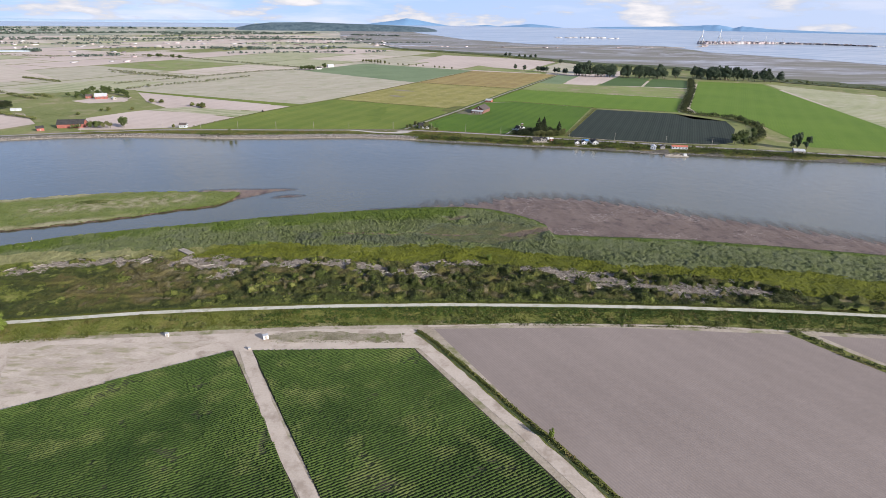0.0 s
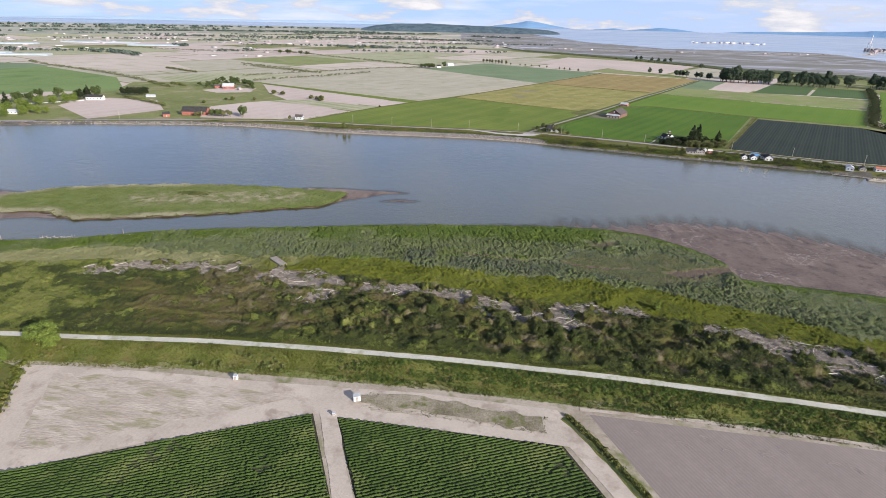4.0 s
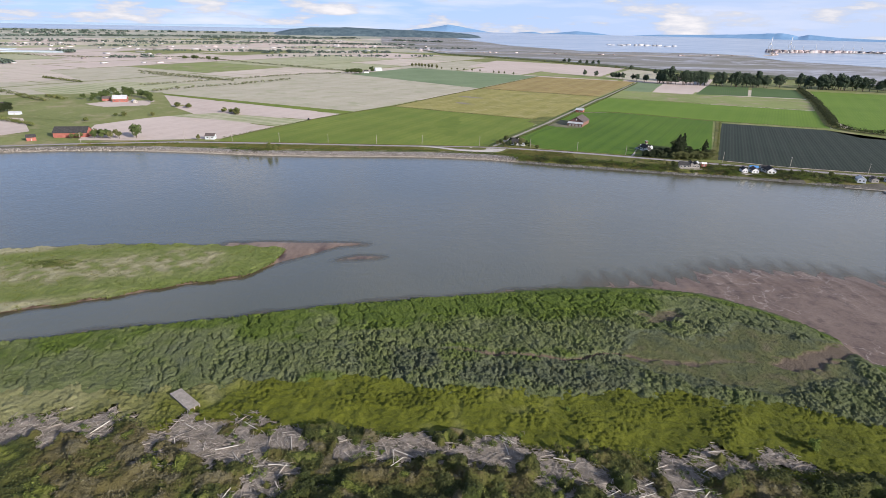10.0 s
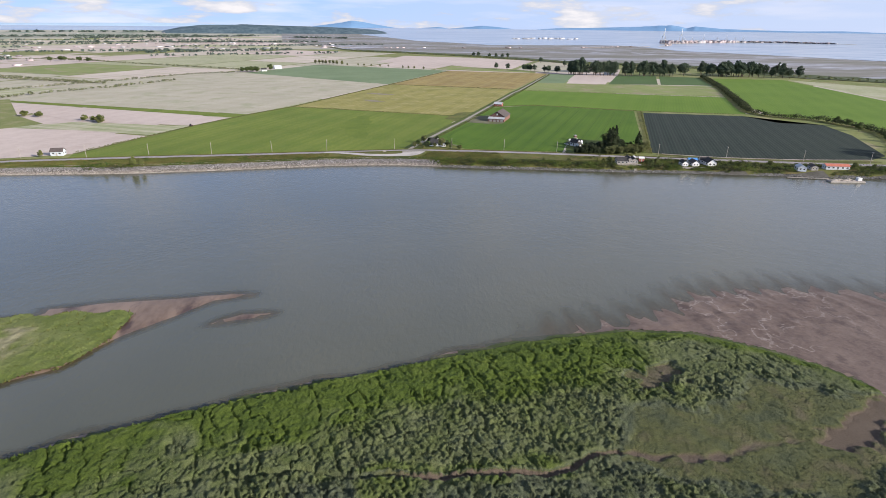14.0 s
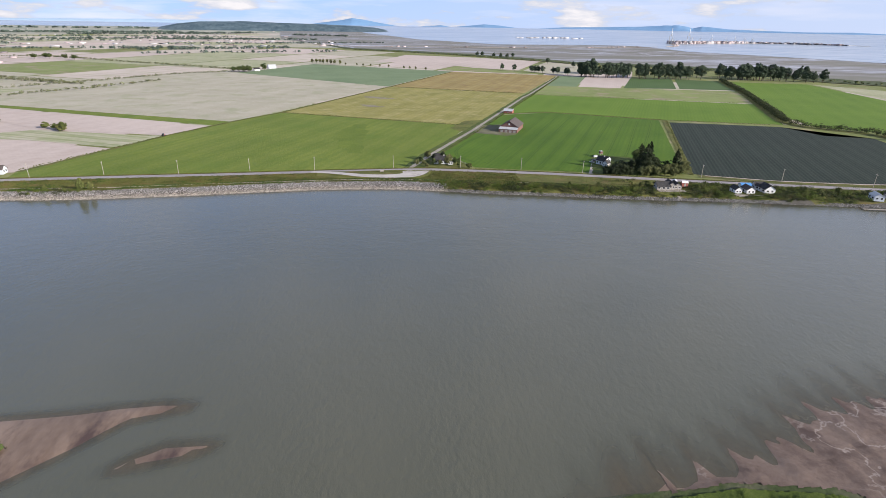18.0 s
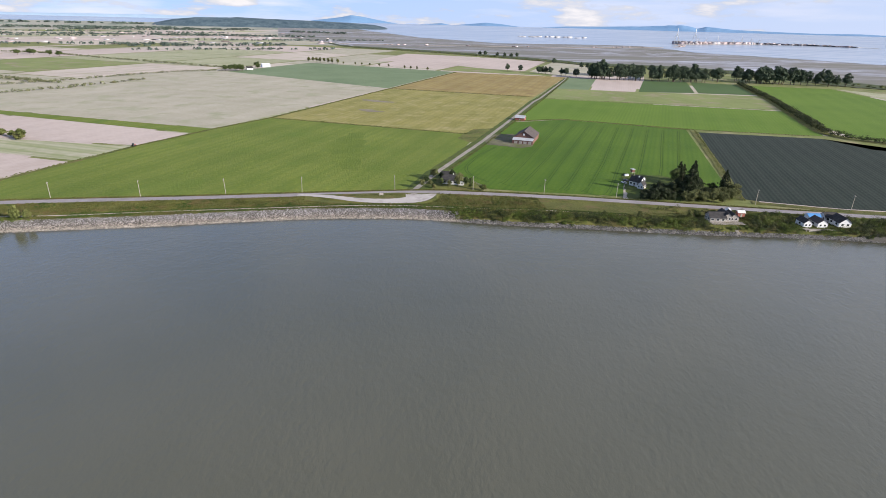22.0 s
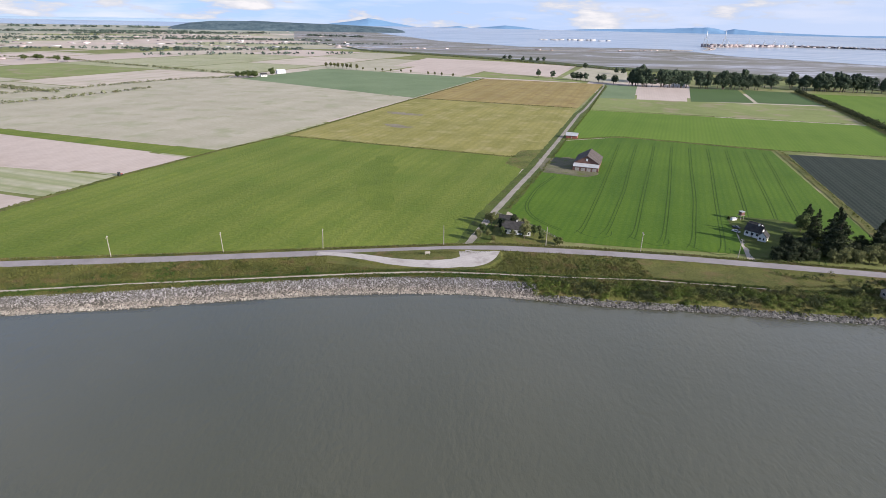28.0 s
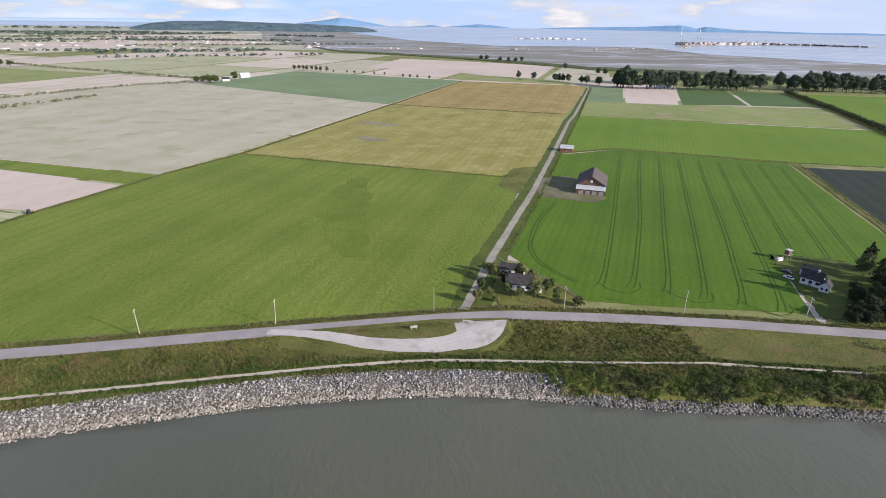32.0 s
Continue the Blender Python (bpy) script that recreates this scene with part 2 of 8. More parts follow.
M["orange"] = surface("ripening_field", (0.205, 0.150, 0.048), (0.315, 0.238, 0.09), 0.018, 0.4, third=(0.21, 0.14, 0.058), bumpy=0.6, dist=0.4, row=[(66, 10, (0.20, 0.15, 0.05), 0.22), (66, 33, (0.32, 0.265, 0.12), 0.14)])
M["slate"] = surface("dark_seeded_soil", (0.003, 0.010, 0.006), (0.010, 0.020, 0.013), 0.012, 0.5, bumpy=0.7, dist=0.3, row=[(66, 3.1, (0.030, 0.042, 0.031), 0.36), (66, 13, (0.055, 0.06, 0.05), 0.10)])
M["asphalt"] = surface("worn_asphalt", (0.22, 0.195, 0.20), (0.315, 0.285, 0.29), 0.1, 2.0, rough=0.85, bumpy=0.1, third=(0.26, 0.235, 0.24))
M["gravel"] = surface("pale_gravel", (0.36, 0.305, 0.255), (0.49, 0.42, 0.36), 0.06, 1.2, third=(0.30, 0.245, 0.20), bumpy=0.4, dist=0.05)
M["gravel_grey"] = surface("packed_grey_gravel", (0.37, 0.335, 0.32), (0.50, 0.46, 0.44), 0.07, 1.4, third=(0.33, 0.295, 0.28), bumpy=0.3, dist=0.05, row=[(20, 2.3, (0.34, 0.305, 0.29), 0.12)])
M["lane"] = surface("lane_dirt", (0.22, 0.195, 0.165), (0.33, 0.30, 0.26), 0.12, 1.0)

# ---------------- shapes of the land ----------------
EYE = (48.0, -218.0, 106.0)


def warp(x, y, z):
    """Beyond 2.5 km the flat country is drawn together, so that its far edge stands 4.6 km off at eye height."""
    dx, dy = x - EYE[0], y - EYE[1]
    d = math.hypot(dx, dy)
    if d <= 2500:
        return x, y, z
    n = 2500 + (d - 2500) * 2100 / (d - 2500 + 2100)
    s = n / d
    z -= d * d / 1.48e7                   # the earth's curve
    return EYE[0] + dx * s, EYE[1] + dy * s, EYE[2] + (z - EYE[2]) * s


SHORE_F = [(-2600, -1500), (-900, -150), (-570, 33), (-457, 76), (-339, 109), (-274, 119), (-206, 118), (-146, 115), (-70, 120), (-38, 124), (8, 128), (42, 127.5), (68, 125),
           (93, 119), (125, 111), (159, 105), (186, 99), (227, 91), (285, 82), (400, 58), (515, 36), (623, 14), (1100, -85), (2600, -400)]
ROAD = [(-2600, -1480), (-900, -135), (-565, 46), (-457, 90), (-341, 128), (-246, 152), (-191, 156), (-139, 159), (-70, 161.5), (-4, 165.5), (24, 167), (66, 169), (88, 168.5),
        (130, 161), (172, 152), (225, 138), (276, 124), (408, 92), (537, 63), (635, 40), (1100, -58), (2600, -370)]
SHORE_N = [(-2600, -1500), (-700, -480), (-400, -330), (-227, -256), (-172, -236), (-132, -213), (-95, -200), (-53, -188), (-9, -172), (41, -160), (94, -146), (135, -143), (160, -147.5),
           (170, -154), (182, -162.5), (191, -171), (199, -183), (200.5, -203), (228, -206), (288, -210), (362, -224), (421, -237), (700, -300), (2600, -700)]
PATH_N = [(-2600, -900), (-400, -380), (-135, -338), (-84, -331), (-37, -323), (9, -318), (65, -314), (124, -312), (184, -312.5), (244, -314), (304, -317.5), (353, -322), (700, -365), (2600, -640)]
DRIFT = [(-2600, -1400), (-500, -400), (-250, -300), (-146, -270), (-116, -263), (-66, -257), (-14, -257), (39, -257), (80, -260), (126, -263), (193, -272), (259, -279), (296, -287), (323, -300), (364, -309), (420, -314), (2600, -620)]
YELLOW = [(-2600, -1380), (-500, -380), (-250, -285), (-159, -250), (-92, -240), (-22, -231), (53, -231), (119, -228), (153, -237), (185, -243), (233, -255), (304, -262), (409, -280), (2600, -610)]


def curve(pts):
    xs, ys = np.array(pts, float).T
    return lambda x: np.interp(x, xs, ys)


shore_f, road_y, shore_n, path_n, drift_y, yellow_y = map(curve, (SHORE_F, ROAD, SHORE_N, PATH_N, DRIFT, YELLOW))


def step(a, b, v):
    k = np.clip((v - a) / (b - a), 0, 1)
    return k * k * (3 - 2 * k)


def capsule(x, y, a, b, r):
    """1 on the line from a to b, 0 at the distance r from it."""
    ax, ay = b[0] - a[0], b[1] - a[1]
    k = np.clip(((x - a[0]) * ax + (y - a[1]) * ay) / (ax * ax + ay * ay), 0, 1)
    return 1 - np.hypot(x - a[0] - k * ax, y - a[1] - k * ay) / r


def ridges(x, y):
    """Sand ridges of a river bar, combed by the current."""
    w = (x + 0.06 * y) * 0.525 + 0.8 * np.sin(y * 0.13 + x * 0.02) + 1.0 * np.sin(x * 0.061)
    q = np.sin(w + 0.5 * np.sin(w))
    return q + 0.4 * np.sin(2.1 * w + y * 0.25 + 1.0)


def poly_gap(pts):
    """Distance to an outline, positive inside it."""
    P = np.array(pts, float)

    def f(x, y):
        best, c = np.full(x.shape, 1e9), np.zeros(x.shape, bool)
        for (ax, ay), (bx, by) in zip(P, np.roll(P, -1, 0)):
            k = np.clip(((x - ax) * (bx - ax) + (y - ay) * (by - ay)) / ((bx - ax) ** 2 + (by - ay) ** 2), 0, 1)
            best = np.minimum(best, np.hypot(x - ax - k * (bx - ax), y - ay - k * (by - ay)))
            c ^= ((ay > y) != (by > y)) & (x < (bx - ax) * (y - ay) / (by - ay + 1e-12) + ax)
        return np.where(c, best, -best)
    return f


def gentle(d, slope):
    return np.where(d > 0, d * slope, d * 0.16)


ISL = [(-288, -200), (-291, -190), (-289, -174), (-266, -151), (-230, -136), (-193, -123), (-153, -114), (-111, -110), (-71, -109), (-53, -111), (-54, -128), (-64, -146), (-88, -156), (-115, -172), (-150, -188), (-173, -197),
       (-203, -208), (-218, -204), (-236, -199), (-251, -206), (-268, -209)]
isle_d = poly_gap(ISL)
tail_d = poly_gap([(-90, -103), (-64, -99), (-41, -98), (-17, -96), (-10, -98), (-25, -102), (-37, -114), (-49, -125), (-62, -140), (-75, -140), (-80, -115)])
bar_d = poly_gap([(-21, -121), (-16, -117), (-11, -114.5), (1, -115), (-2, -117), (-9, -119)])
west_d = poly_gap([(-345, -180), (-310, -168), (-280, -168), (-288, -200), (-300, -195)])
west2_d = poly_gap([(-262, -206), (-252, -207), (-240, -201), (-224, -206), (-213, -210), (-232, -210), (-252, -219), (-286, -216)])
bar_edge = curve([(60, -150), (112, -140), (135, -138), (157, -130), (173, -120), (192, -116), (221, -115.5), (246, -121), (273, -130), (302, -150), (383, -186), (432, -212), (480, -240), (600, -300)])


def height(x, y):
    x, y = np.asarray(x, float), np.asarray(y, float)
    # near bank
    s = shore_n(x) - y
    wob = 3.0 * np.sin(x * 0.11) + 2.0 * np.sin(x * 0.29 + 1)
    s = s + wob * 0.35
    n = np.where(s > 0, 0.3 + 0.9 * step(0, 110, s), np.maximum(0.3 + s * 0.16, -4))
    d = y - path_n(x)
    n = np.where(d < 8, 1.5 + (1.9 * step(-13, -3, d)) * (1 - step(2.5, 9, d)), n)
    n = np.maximum(n, np.where(abs(d) < 12, 1.2 + 2.1 * step(-13, -3, d) * (1 - step(2.5, 10, d)), -9))
    # bars and the island
    yo = bar_edge(x)
    near = step(62, 112, x) * (1 - step(470, 520, x))
    o = yo - y
    rid = ridges(x, y)
    mud = np.where(o > 0, np.minimum(0.02 * o, 0.2), 0.028 * o) + (rid - 0.75) * (0.13 * np.exp(-((o + 6) / 20) ** 2) + 0.015) - (1 - near) * 1.2
    mud = np.where(o > -60, mud, -9)
    isl = np.maximum(np.minimum(gentle(isle_d(x, y), 0.12) + 0.1, 0.5), np.minimum(gentle(np.maximum.reduce([tail_d(x, y), bar_d(x, y), west_d(x, y), west2_d(x, y)]), 0.06) + 0.02, 0.28))
    isl = np.where(isl > -1.0, isl, -9)
    # far bank
    e = y - shore_f(x)
    far = np.where(e < 0, np.maximum(e * 0.3, -4), 3.2 * step(0, 9, e) - 1.0 * step(14, 24, e))
    r = y - road_y(x)
    far = np.where(r > -4.2, np.where(r < 4.2, 2.8, 1.5 + 1.3 * (1 - step(4.2, 11, r))), np.where(r > -9, np.maximum(far, 2.8 - 0.6 * step(-4.2, -9, r)), far))
    mid = np.maximum(np.maximum(n, mud), isl)
    h = np.maximum(mid, far)
    return np.where((y > shore_f(x)), far, h)


def h_at(x, y):
    return float(height(x, y))


def mesh_object(name, verts, faces, mats, index=None, smooth=False, parent=None, label="", category="", kind="", group=""):
    me = bpy.data.meshes.new(name)
    me.from_pydata(verts, [], faces)
    for m in (mats if isinstance(mats, (list, tuple)) else [mats]):
        me.materials.append(m)
    if index is not None:
        me.polygons.foreach_set("material_index", np.asarray(index, np.int32))
    if smooth:
        me.polygons.foreach_set("use_smooth", np.ones(len(me.polygons), bool))
    ob = new(name, me)
    ob.parent = parent
    return tagged(ob, label, category, group, kind)


def grid(xs, ys, hole=None):
    X, Y = np.meshgrid(xs, ys)
    nx, ny = len(xs), len(ys)
    i = np.arange((nx) * (ny)).reshape(ny, nx)
    f = np.stack([i[:-1, :-1], i[:-1, 1:], i[1:, 1:], i[1:, :-1]], -1).reshape(-1, 4)
    return X.ravel(), Y.ravel(), f


def spaced(*runs):
    out = []
    for a, b, s in runs:
        out += list(np.arange(a, b, s))
    return np.array(out + [runs[-1][1]], float)


# ---------------- ground, one sheet ----------------
gx = spaced((-2600, -800, 150), (-800, -420, 20), (-420, 460, 3.5), (460, 800, 20), (800, 2600, 150))
gy = spaced((-1600, -700, 100), (-700, -460, 20), (-460, -130, 3), (-130, -88, 3), (-88, 80, 12), (80, 190, 1.5), (190, 400, 15), (400, 2300, 100))
X, Y, gf = grid(gx, gy)
Z = height(X, Y)
cx, cy = X[gf].mean(1), Y[gf].mean(1)
cz = Z[gf].mean(1)
sl = shore_n(cx) - cy
reg = np.zeros(len(gf), int)                                   # meadow
reg[(cy < -60) & (sl > -3) & (cy > drift_y(cx))] = 1           # marsh
reg[(cy < shore_f(cx)) & (sl <= -3)] = 2                       # river bed and bars
reg[(cy < path_n(cx) + 14) & (cy > path_n(cx) - 14)] = 3       # verge
reg[(cy > shore_f(cx) - 2) & (cy < road_y(cx) + 8)] = 6
reg[(cy > shore_f(cx) - 4) & (cy < shore_f(cx) + np.where(cx > 95, 2.0, 9))] = 4       # stony bank
verts = np.stack([X, Y, Z], 1)
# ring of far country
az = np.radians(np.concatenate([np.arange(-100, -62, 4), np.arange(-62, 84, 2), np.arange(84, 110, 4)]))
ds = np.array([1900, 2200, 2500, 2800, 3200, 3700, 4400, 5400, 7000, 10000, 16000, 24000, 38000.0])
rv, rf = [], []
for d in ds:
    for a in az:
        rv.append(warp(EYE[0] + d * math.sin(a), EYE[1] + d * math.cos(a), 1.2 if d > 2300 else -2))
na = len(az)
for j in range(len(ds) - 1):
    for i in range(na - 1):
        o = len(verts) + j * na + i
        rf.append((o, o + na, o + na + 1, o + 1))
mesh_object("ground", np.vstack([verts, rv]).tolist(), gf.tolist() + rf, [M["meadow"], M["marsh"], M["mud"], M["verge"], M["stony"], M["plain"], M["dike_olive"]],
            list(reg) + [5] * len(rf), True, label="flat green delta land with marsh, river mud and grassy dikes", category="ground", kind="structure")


def sheet(name, pts, mat, z, label, category="field", kind="structure", follow=False, cut=0, ragged=0.0):
    """A flat patch on the ground; follow: it drapes over the land at z above it; ragged: how far its edge wanders."""
    bm = bmesh.new()
    if ragged:
        rng = random.Random(len(pts) + int(pts[0][0]))
        out = []
        for (ax, ay), (bx, by) in zip(pts, list(pts[1:]) + [pts[0]]):
            n = max(1, int(math.hypot(bx - ax, by - ay) / (ragged * 3)))
            for k in range(n):
                out.append((ax + (bx - ax) * k / n + rng.uniform(-ragged, ragged), ay + (by - ay) * k / n + rng.uniform(-ragged, ragged)))
        pts = out
    f = bm.faces.new([bm.verts.new((x, y, 0)) for x, y in pts])
    if f.normal.z < 0 or f.calc_area() and sum((a[0] * b[1] - a[1] * b[0]) for a, b in zip(pts, list(pts[1:]) + [pts[0]])) < 0:
        f.normal_flip()
    if follow:
        xs, ys = [p[0] for p in pts], [p[1] for p in pts]
        for axis, lo, hi in ((0, min(xs), max(xs)), (1, min(ys), max(ys))):
            k = lo + cut
            while k < hi:
                no = (1, 0, 0) if axis == 0 else (0, 1, 0)
                bmesh.ops.bisect_plane(bm, geom=bm.verts[:] + bm.edges[:] + bm.faces[:], plane_co=(k, k, 0), plane_no=no)
                k += cut
        co = np.array([v.co[:] for v in bm.verts])
        hz = height(co[:, 0], co[:, 1]) + z
        for v, q in zip(bm.verts, hz):
            v.co.z = q
    else:
        for v in bm.verts:
            v.co = warp(v.co.x, v.co.y, z)
    bmesh.ops.triangulate(bm, faces=bm.faces[:])
    me = bpy.data.meshes.new(name)
    bm.to_mesh(me)
    bm.free()
    me.materials.append(mat)
    return tagged(new(name, me), label, category, "", kind)


def ribbon(name, pts, width, mat, z, label, category="road", flat=None, kind="structure", n=4.0, wob=0.0, seed=1):
    """A strip along a line that lies on the land."""
    P = [Vector(p).to_3d() for p in pts]
    out = []
    for a, b in zip(P[:-1], P[1:]):
        k = max(1, int((b - a).length / n))
        out += [a.lerp(b, i / k) for i in range(k)]
    out.append(P[-1])
    for _ in range(2):
        out = [out[0]] + [(out[i - 1] + out[i] * 2 + out[i + 1]) / 4 for i in range(1, len(out) - 1)] + [out[-1]]
    rng = random.Random(seed)
    vs, fs = [], []
    for i, p in enumerate(out):
        d = (out[min(i + 1, len(out) - 1)] - out[max(i - 1, 0)]).normalized()
        no = Vector((-d.y, d.x, 0))
        w = width[0] + (width[1] - width[0]) * i / (len(out) - 1) if isinstance(width, tuple) else width
        for k in (-0.5, 0, 0.5):
            q = p + no * (k * w + (rng.uniform(-wob, wob) if k else 0))
            hz = max(h_at(q.x, q.y), h_at(p.x, p.y) - 0.15) if flat is None else flat
            vs.append(warp(q.x, q.y, hz + z))
        if i:
            o = 3 * i
            fs += [(o - 3, o - 2, o + 1, o), (o - 2, o - 1, o + 2, o + 1)]
    return mesh_object(name, vs, [f[::-1] for f in fs], mat, None, True, None, label, category, kind)


# ---------------- river ----------------
m, t, b = nodes_of("silty_water")
v = coords(t, None, True)
att = t.nodes.new("ShaderNodeAttribute")
att.attribute_name = "depth"
b.inputs["Roughness"].default_value, b.inputs["IOR"].default_value = 0.06, 1.56
col = ramp_node(t, noise_node(t, 0.006, 3, 0.5, v), [(0.35, (0.074, 0.075, 0.052)), (0.65, (0.095, 0.093, 0.066))])
t.links.new(col, b.inputs["Base Color"])
w1 = noise_node(t, 0.55, 4, 0.6, coords(t, (-0.15, (1.0, 0.62, 1.0)), True))
w2 = noise_node(t, 0.12, 3, 0.5, v)
bump(t, b, math_node(t, 'ADD', w1, math_node(t, 'MULTIPLY', w2, 1.0)), 0.5, 0.3)
tr = t.nodes.new("ShaderNodeBsdfTransparent")
tr.inputs["Color"].default_value = (0.9, 0.86, 0.78, 1)
mx = t.nodes.new("ShaderNodeMixShader")
t.links.new(att.outputs["Fac"], mx.inputs["Fac"])
t.links.new(tr.outputs["BSDF"], mx.inputs[1])
t.links.new(b.outputs["BSDF"], mx.inputs[2])
t.links.new(mx.outputs["Shader"], t.nodes["Material Output"].inputs["Surface"])
M["water"] = m
wx = spaced((-2600, -800, 100), (-800, -360, 20), (-360, 460, 3), (460, 800, 20), (800, 2600, 100))
wy = spaced((-1550, -700, 50), (-700, -280, 20), (-280, -90, 2.5), (-90, 100, 12), (100, 140, 4))
X, Y, wf = grid(wx, wy)
cx, cy = X[wf].mean(1), Y[wf].mean(1)
keep = (cy < shore_f(cx) + 6) & (cy > np.minimum(shore_n(cx), 900) - 16)
wf = wf[keep]
used = np.unique(wf)
lut = np.zeros(len(X), int)
lut[used] = np.arange(len(used))
X, Y, wf = X[used], Y[used], lut[wf]
river = mesh_object("river", np.stack([X, Y, 0 * X], 1).tolist(), wf.tolist(), M["water"], None, True, None, "broad calm grey-brown silty river", "water", "structure")
dep = river.data.attributes.new("depth", 'FLOAT', 'POINT')
dep.data.foreach_set("value", (0.5 + 0.5 * step(0.0, 0.75, -height(X, Y))).astype(np.float32))
# ---------------- fields beyond the river ----------------
FIELDS = [
    ("A", "green_a", "lush green pasture beside the river road", [(-216, 190), (-186, 242), (-156, 314), (-113, 395), (-70, 462), (141, 369), (148, 361), (96, 234), (82, 205), (66, 179), (0, 175), (-94, 171), (-211, 167)]),
    ("B", "yellow", "yellowing grass field beside a farm lane", [(-69, 464), (72, 757), (290, 665), (172, 399), (150, 365), (142, 371)]),
    ("C", "orange", "ripening orange-brown field beside the lane", [(73, 760), (228, 1088), (456, 1006), (292, 669)]),
    ("D", "green_d", "bright green grain field with wheel tracks", [(101, 236), (151, 338), (160, 352), (200, 441), (268, 461), (389, 397), (284, 148), (206, 159), (154, 170), (124, 178), (112, 205)]),
    ("E", "green_r", "bright green grain field", [(295, 652), (614, 538), (548, 400), (528, 362), (399, 399), (268, 465), (206, 449)]),
    ("K", "slate", "dark blue-green seeded field with pale lines", [(395, 382), (512, 348), (524, 294), (567, 277), (548, 213), (496, 118), (472, 106), (405, 111.5), (343, 124), (300, 141), (289.5, 149)]),
    ("F", "olive", "olive stubble field", [(367, 784), (702, 705), (618, 543), (300, 657)]),
    ("G", "teal", "blue-green crop plot", [(456, 1003), (510, 972), (418, 772), (367, 788)]),
    ("H", "pink", "bare pinkish ploughed plot", [(512, 968), (597, 948), (494, 750), (421, 771)]),
    ("I", "crop_dark", "dark green crop plot", [(602, 945), (692, 935), (598, 740), (500, 750)]),
    ("J", "crop_dark", "dark green crop plot", [(698, 932), (776, 885), (702, 716), (604, 739)]),
    ("R", "green_r", "wide bright green field behind a ditch", [(794, 872), (936, 833), (784, 222), (663, 72), (583, 96), (604, 240), (604, 308), (556, 350), (570, 412), (690, 658)]),
    ("S", "pale_green", "thin pale green crop by the sea dike", [(944, 830), (1076, 584), (1300, 100), (1000, -20), (720, 60), (790, 222)]),
    ("L", "sage", "wide pale grey-green stubble field", [(-112, 398), (66, 757), (-239, 1036), (-310, 1070), (-487, 815), (-540, 632), (-508, 566)]),
    ("L2", "green_a", "dark green strip between bare fields", [(-112, 396), (-123, 372), (-492, 541), (-508, 563)]),
    ("L3", "pink", "long bare pinkish field", [(-126, 369), (-153, 318), (-292, 356), (-440, 470), (-490, 537)]),
    ("L4", "pale_green", "mixed green and bare strips", [(-156, 313), (-177, 264), (-269, 299), (-349, 318), (-292, 352)]),
    ("L5", "pink", "bare pinkish field behind the river road", [(-179, 259), (-211, 182), (-256, 170), (-304, 158), (-350, 152), (-390, 240), (-349, 314), (-269, 296)]),
    ("N", "teal", "muted green crop field", [(-250, 1025), (-115, 1300), (226, 1098), (68, 762)]),
    ("P1", "pink", "bare pinkish plot beside an avenue", [(42, 1418), (155, 1790), (391, 1662), (222, 1350)]),
    ("P2", "pink", "bare pinkish plot behind a row of trees", [(229, 1340), (402, 1650), (560, 1500), (400, 1145), (300, 1215)]),
    ("P3", "sage", "pale stubble plot near the sea dike", [(410, 1135), (575, 1480), (640, 1330), (520, 1040), (455, 1040)]),
    ("V1", "pink", "bare wedge cut into a green field", [(-1330, 400), (-1148, 482), (-952, 383), (-982, 286), (-1200, 250)]),
    ("V2", "teal", "dark green crop field", [(-1219, 468), (-1373, 592), (-1343, 687), (-1211, 738), (-1095, 687), (-1145, 500)]),
    ("V3", "tan", "peach-coloured bare field", [(-1298, 829), (-1168, 1133), (-747, 735), (-858, 632), (-1115, 722)]),
    ("V4", "pale_green", "thin green crop behind a farm", [(-724, 566), (-655, 710), (-485, 711), (-512, 556), (-620, 485)]),
    ("W", "green_w", "green field behind white fences", [(-797, 160), (-990, 280), (-948, 384), (-1152, 488), (-1105, 676), (-785, 527), (-621, 350), (-732, 289)]),
    ("W2", "pink", "bare field beside the red barn", [(-470, 100), (-590, 180), (-610, 262), (-500, 270), (-430, 190)]),
    ("W3", "meadow", "rough green pasture", [(-400, 250), (-500, 275), (-620, 310), (-700, 470), (-480, 560), (-380, 400), (-320, 340)]),
]
E1, E2 = Vector((0.43, 0.903)), Vector((-0.903, 0.43))
rng = random.Random(7)
kinds = ["tan", "pink", "sage", "pale_green", "tan", "pink", "sage", "pink", "pale_green", "tan", "olive", "sage"]
vv = -700.0
n = 0
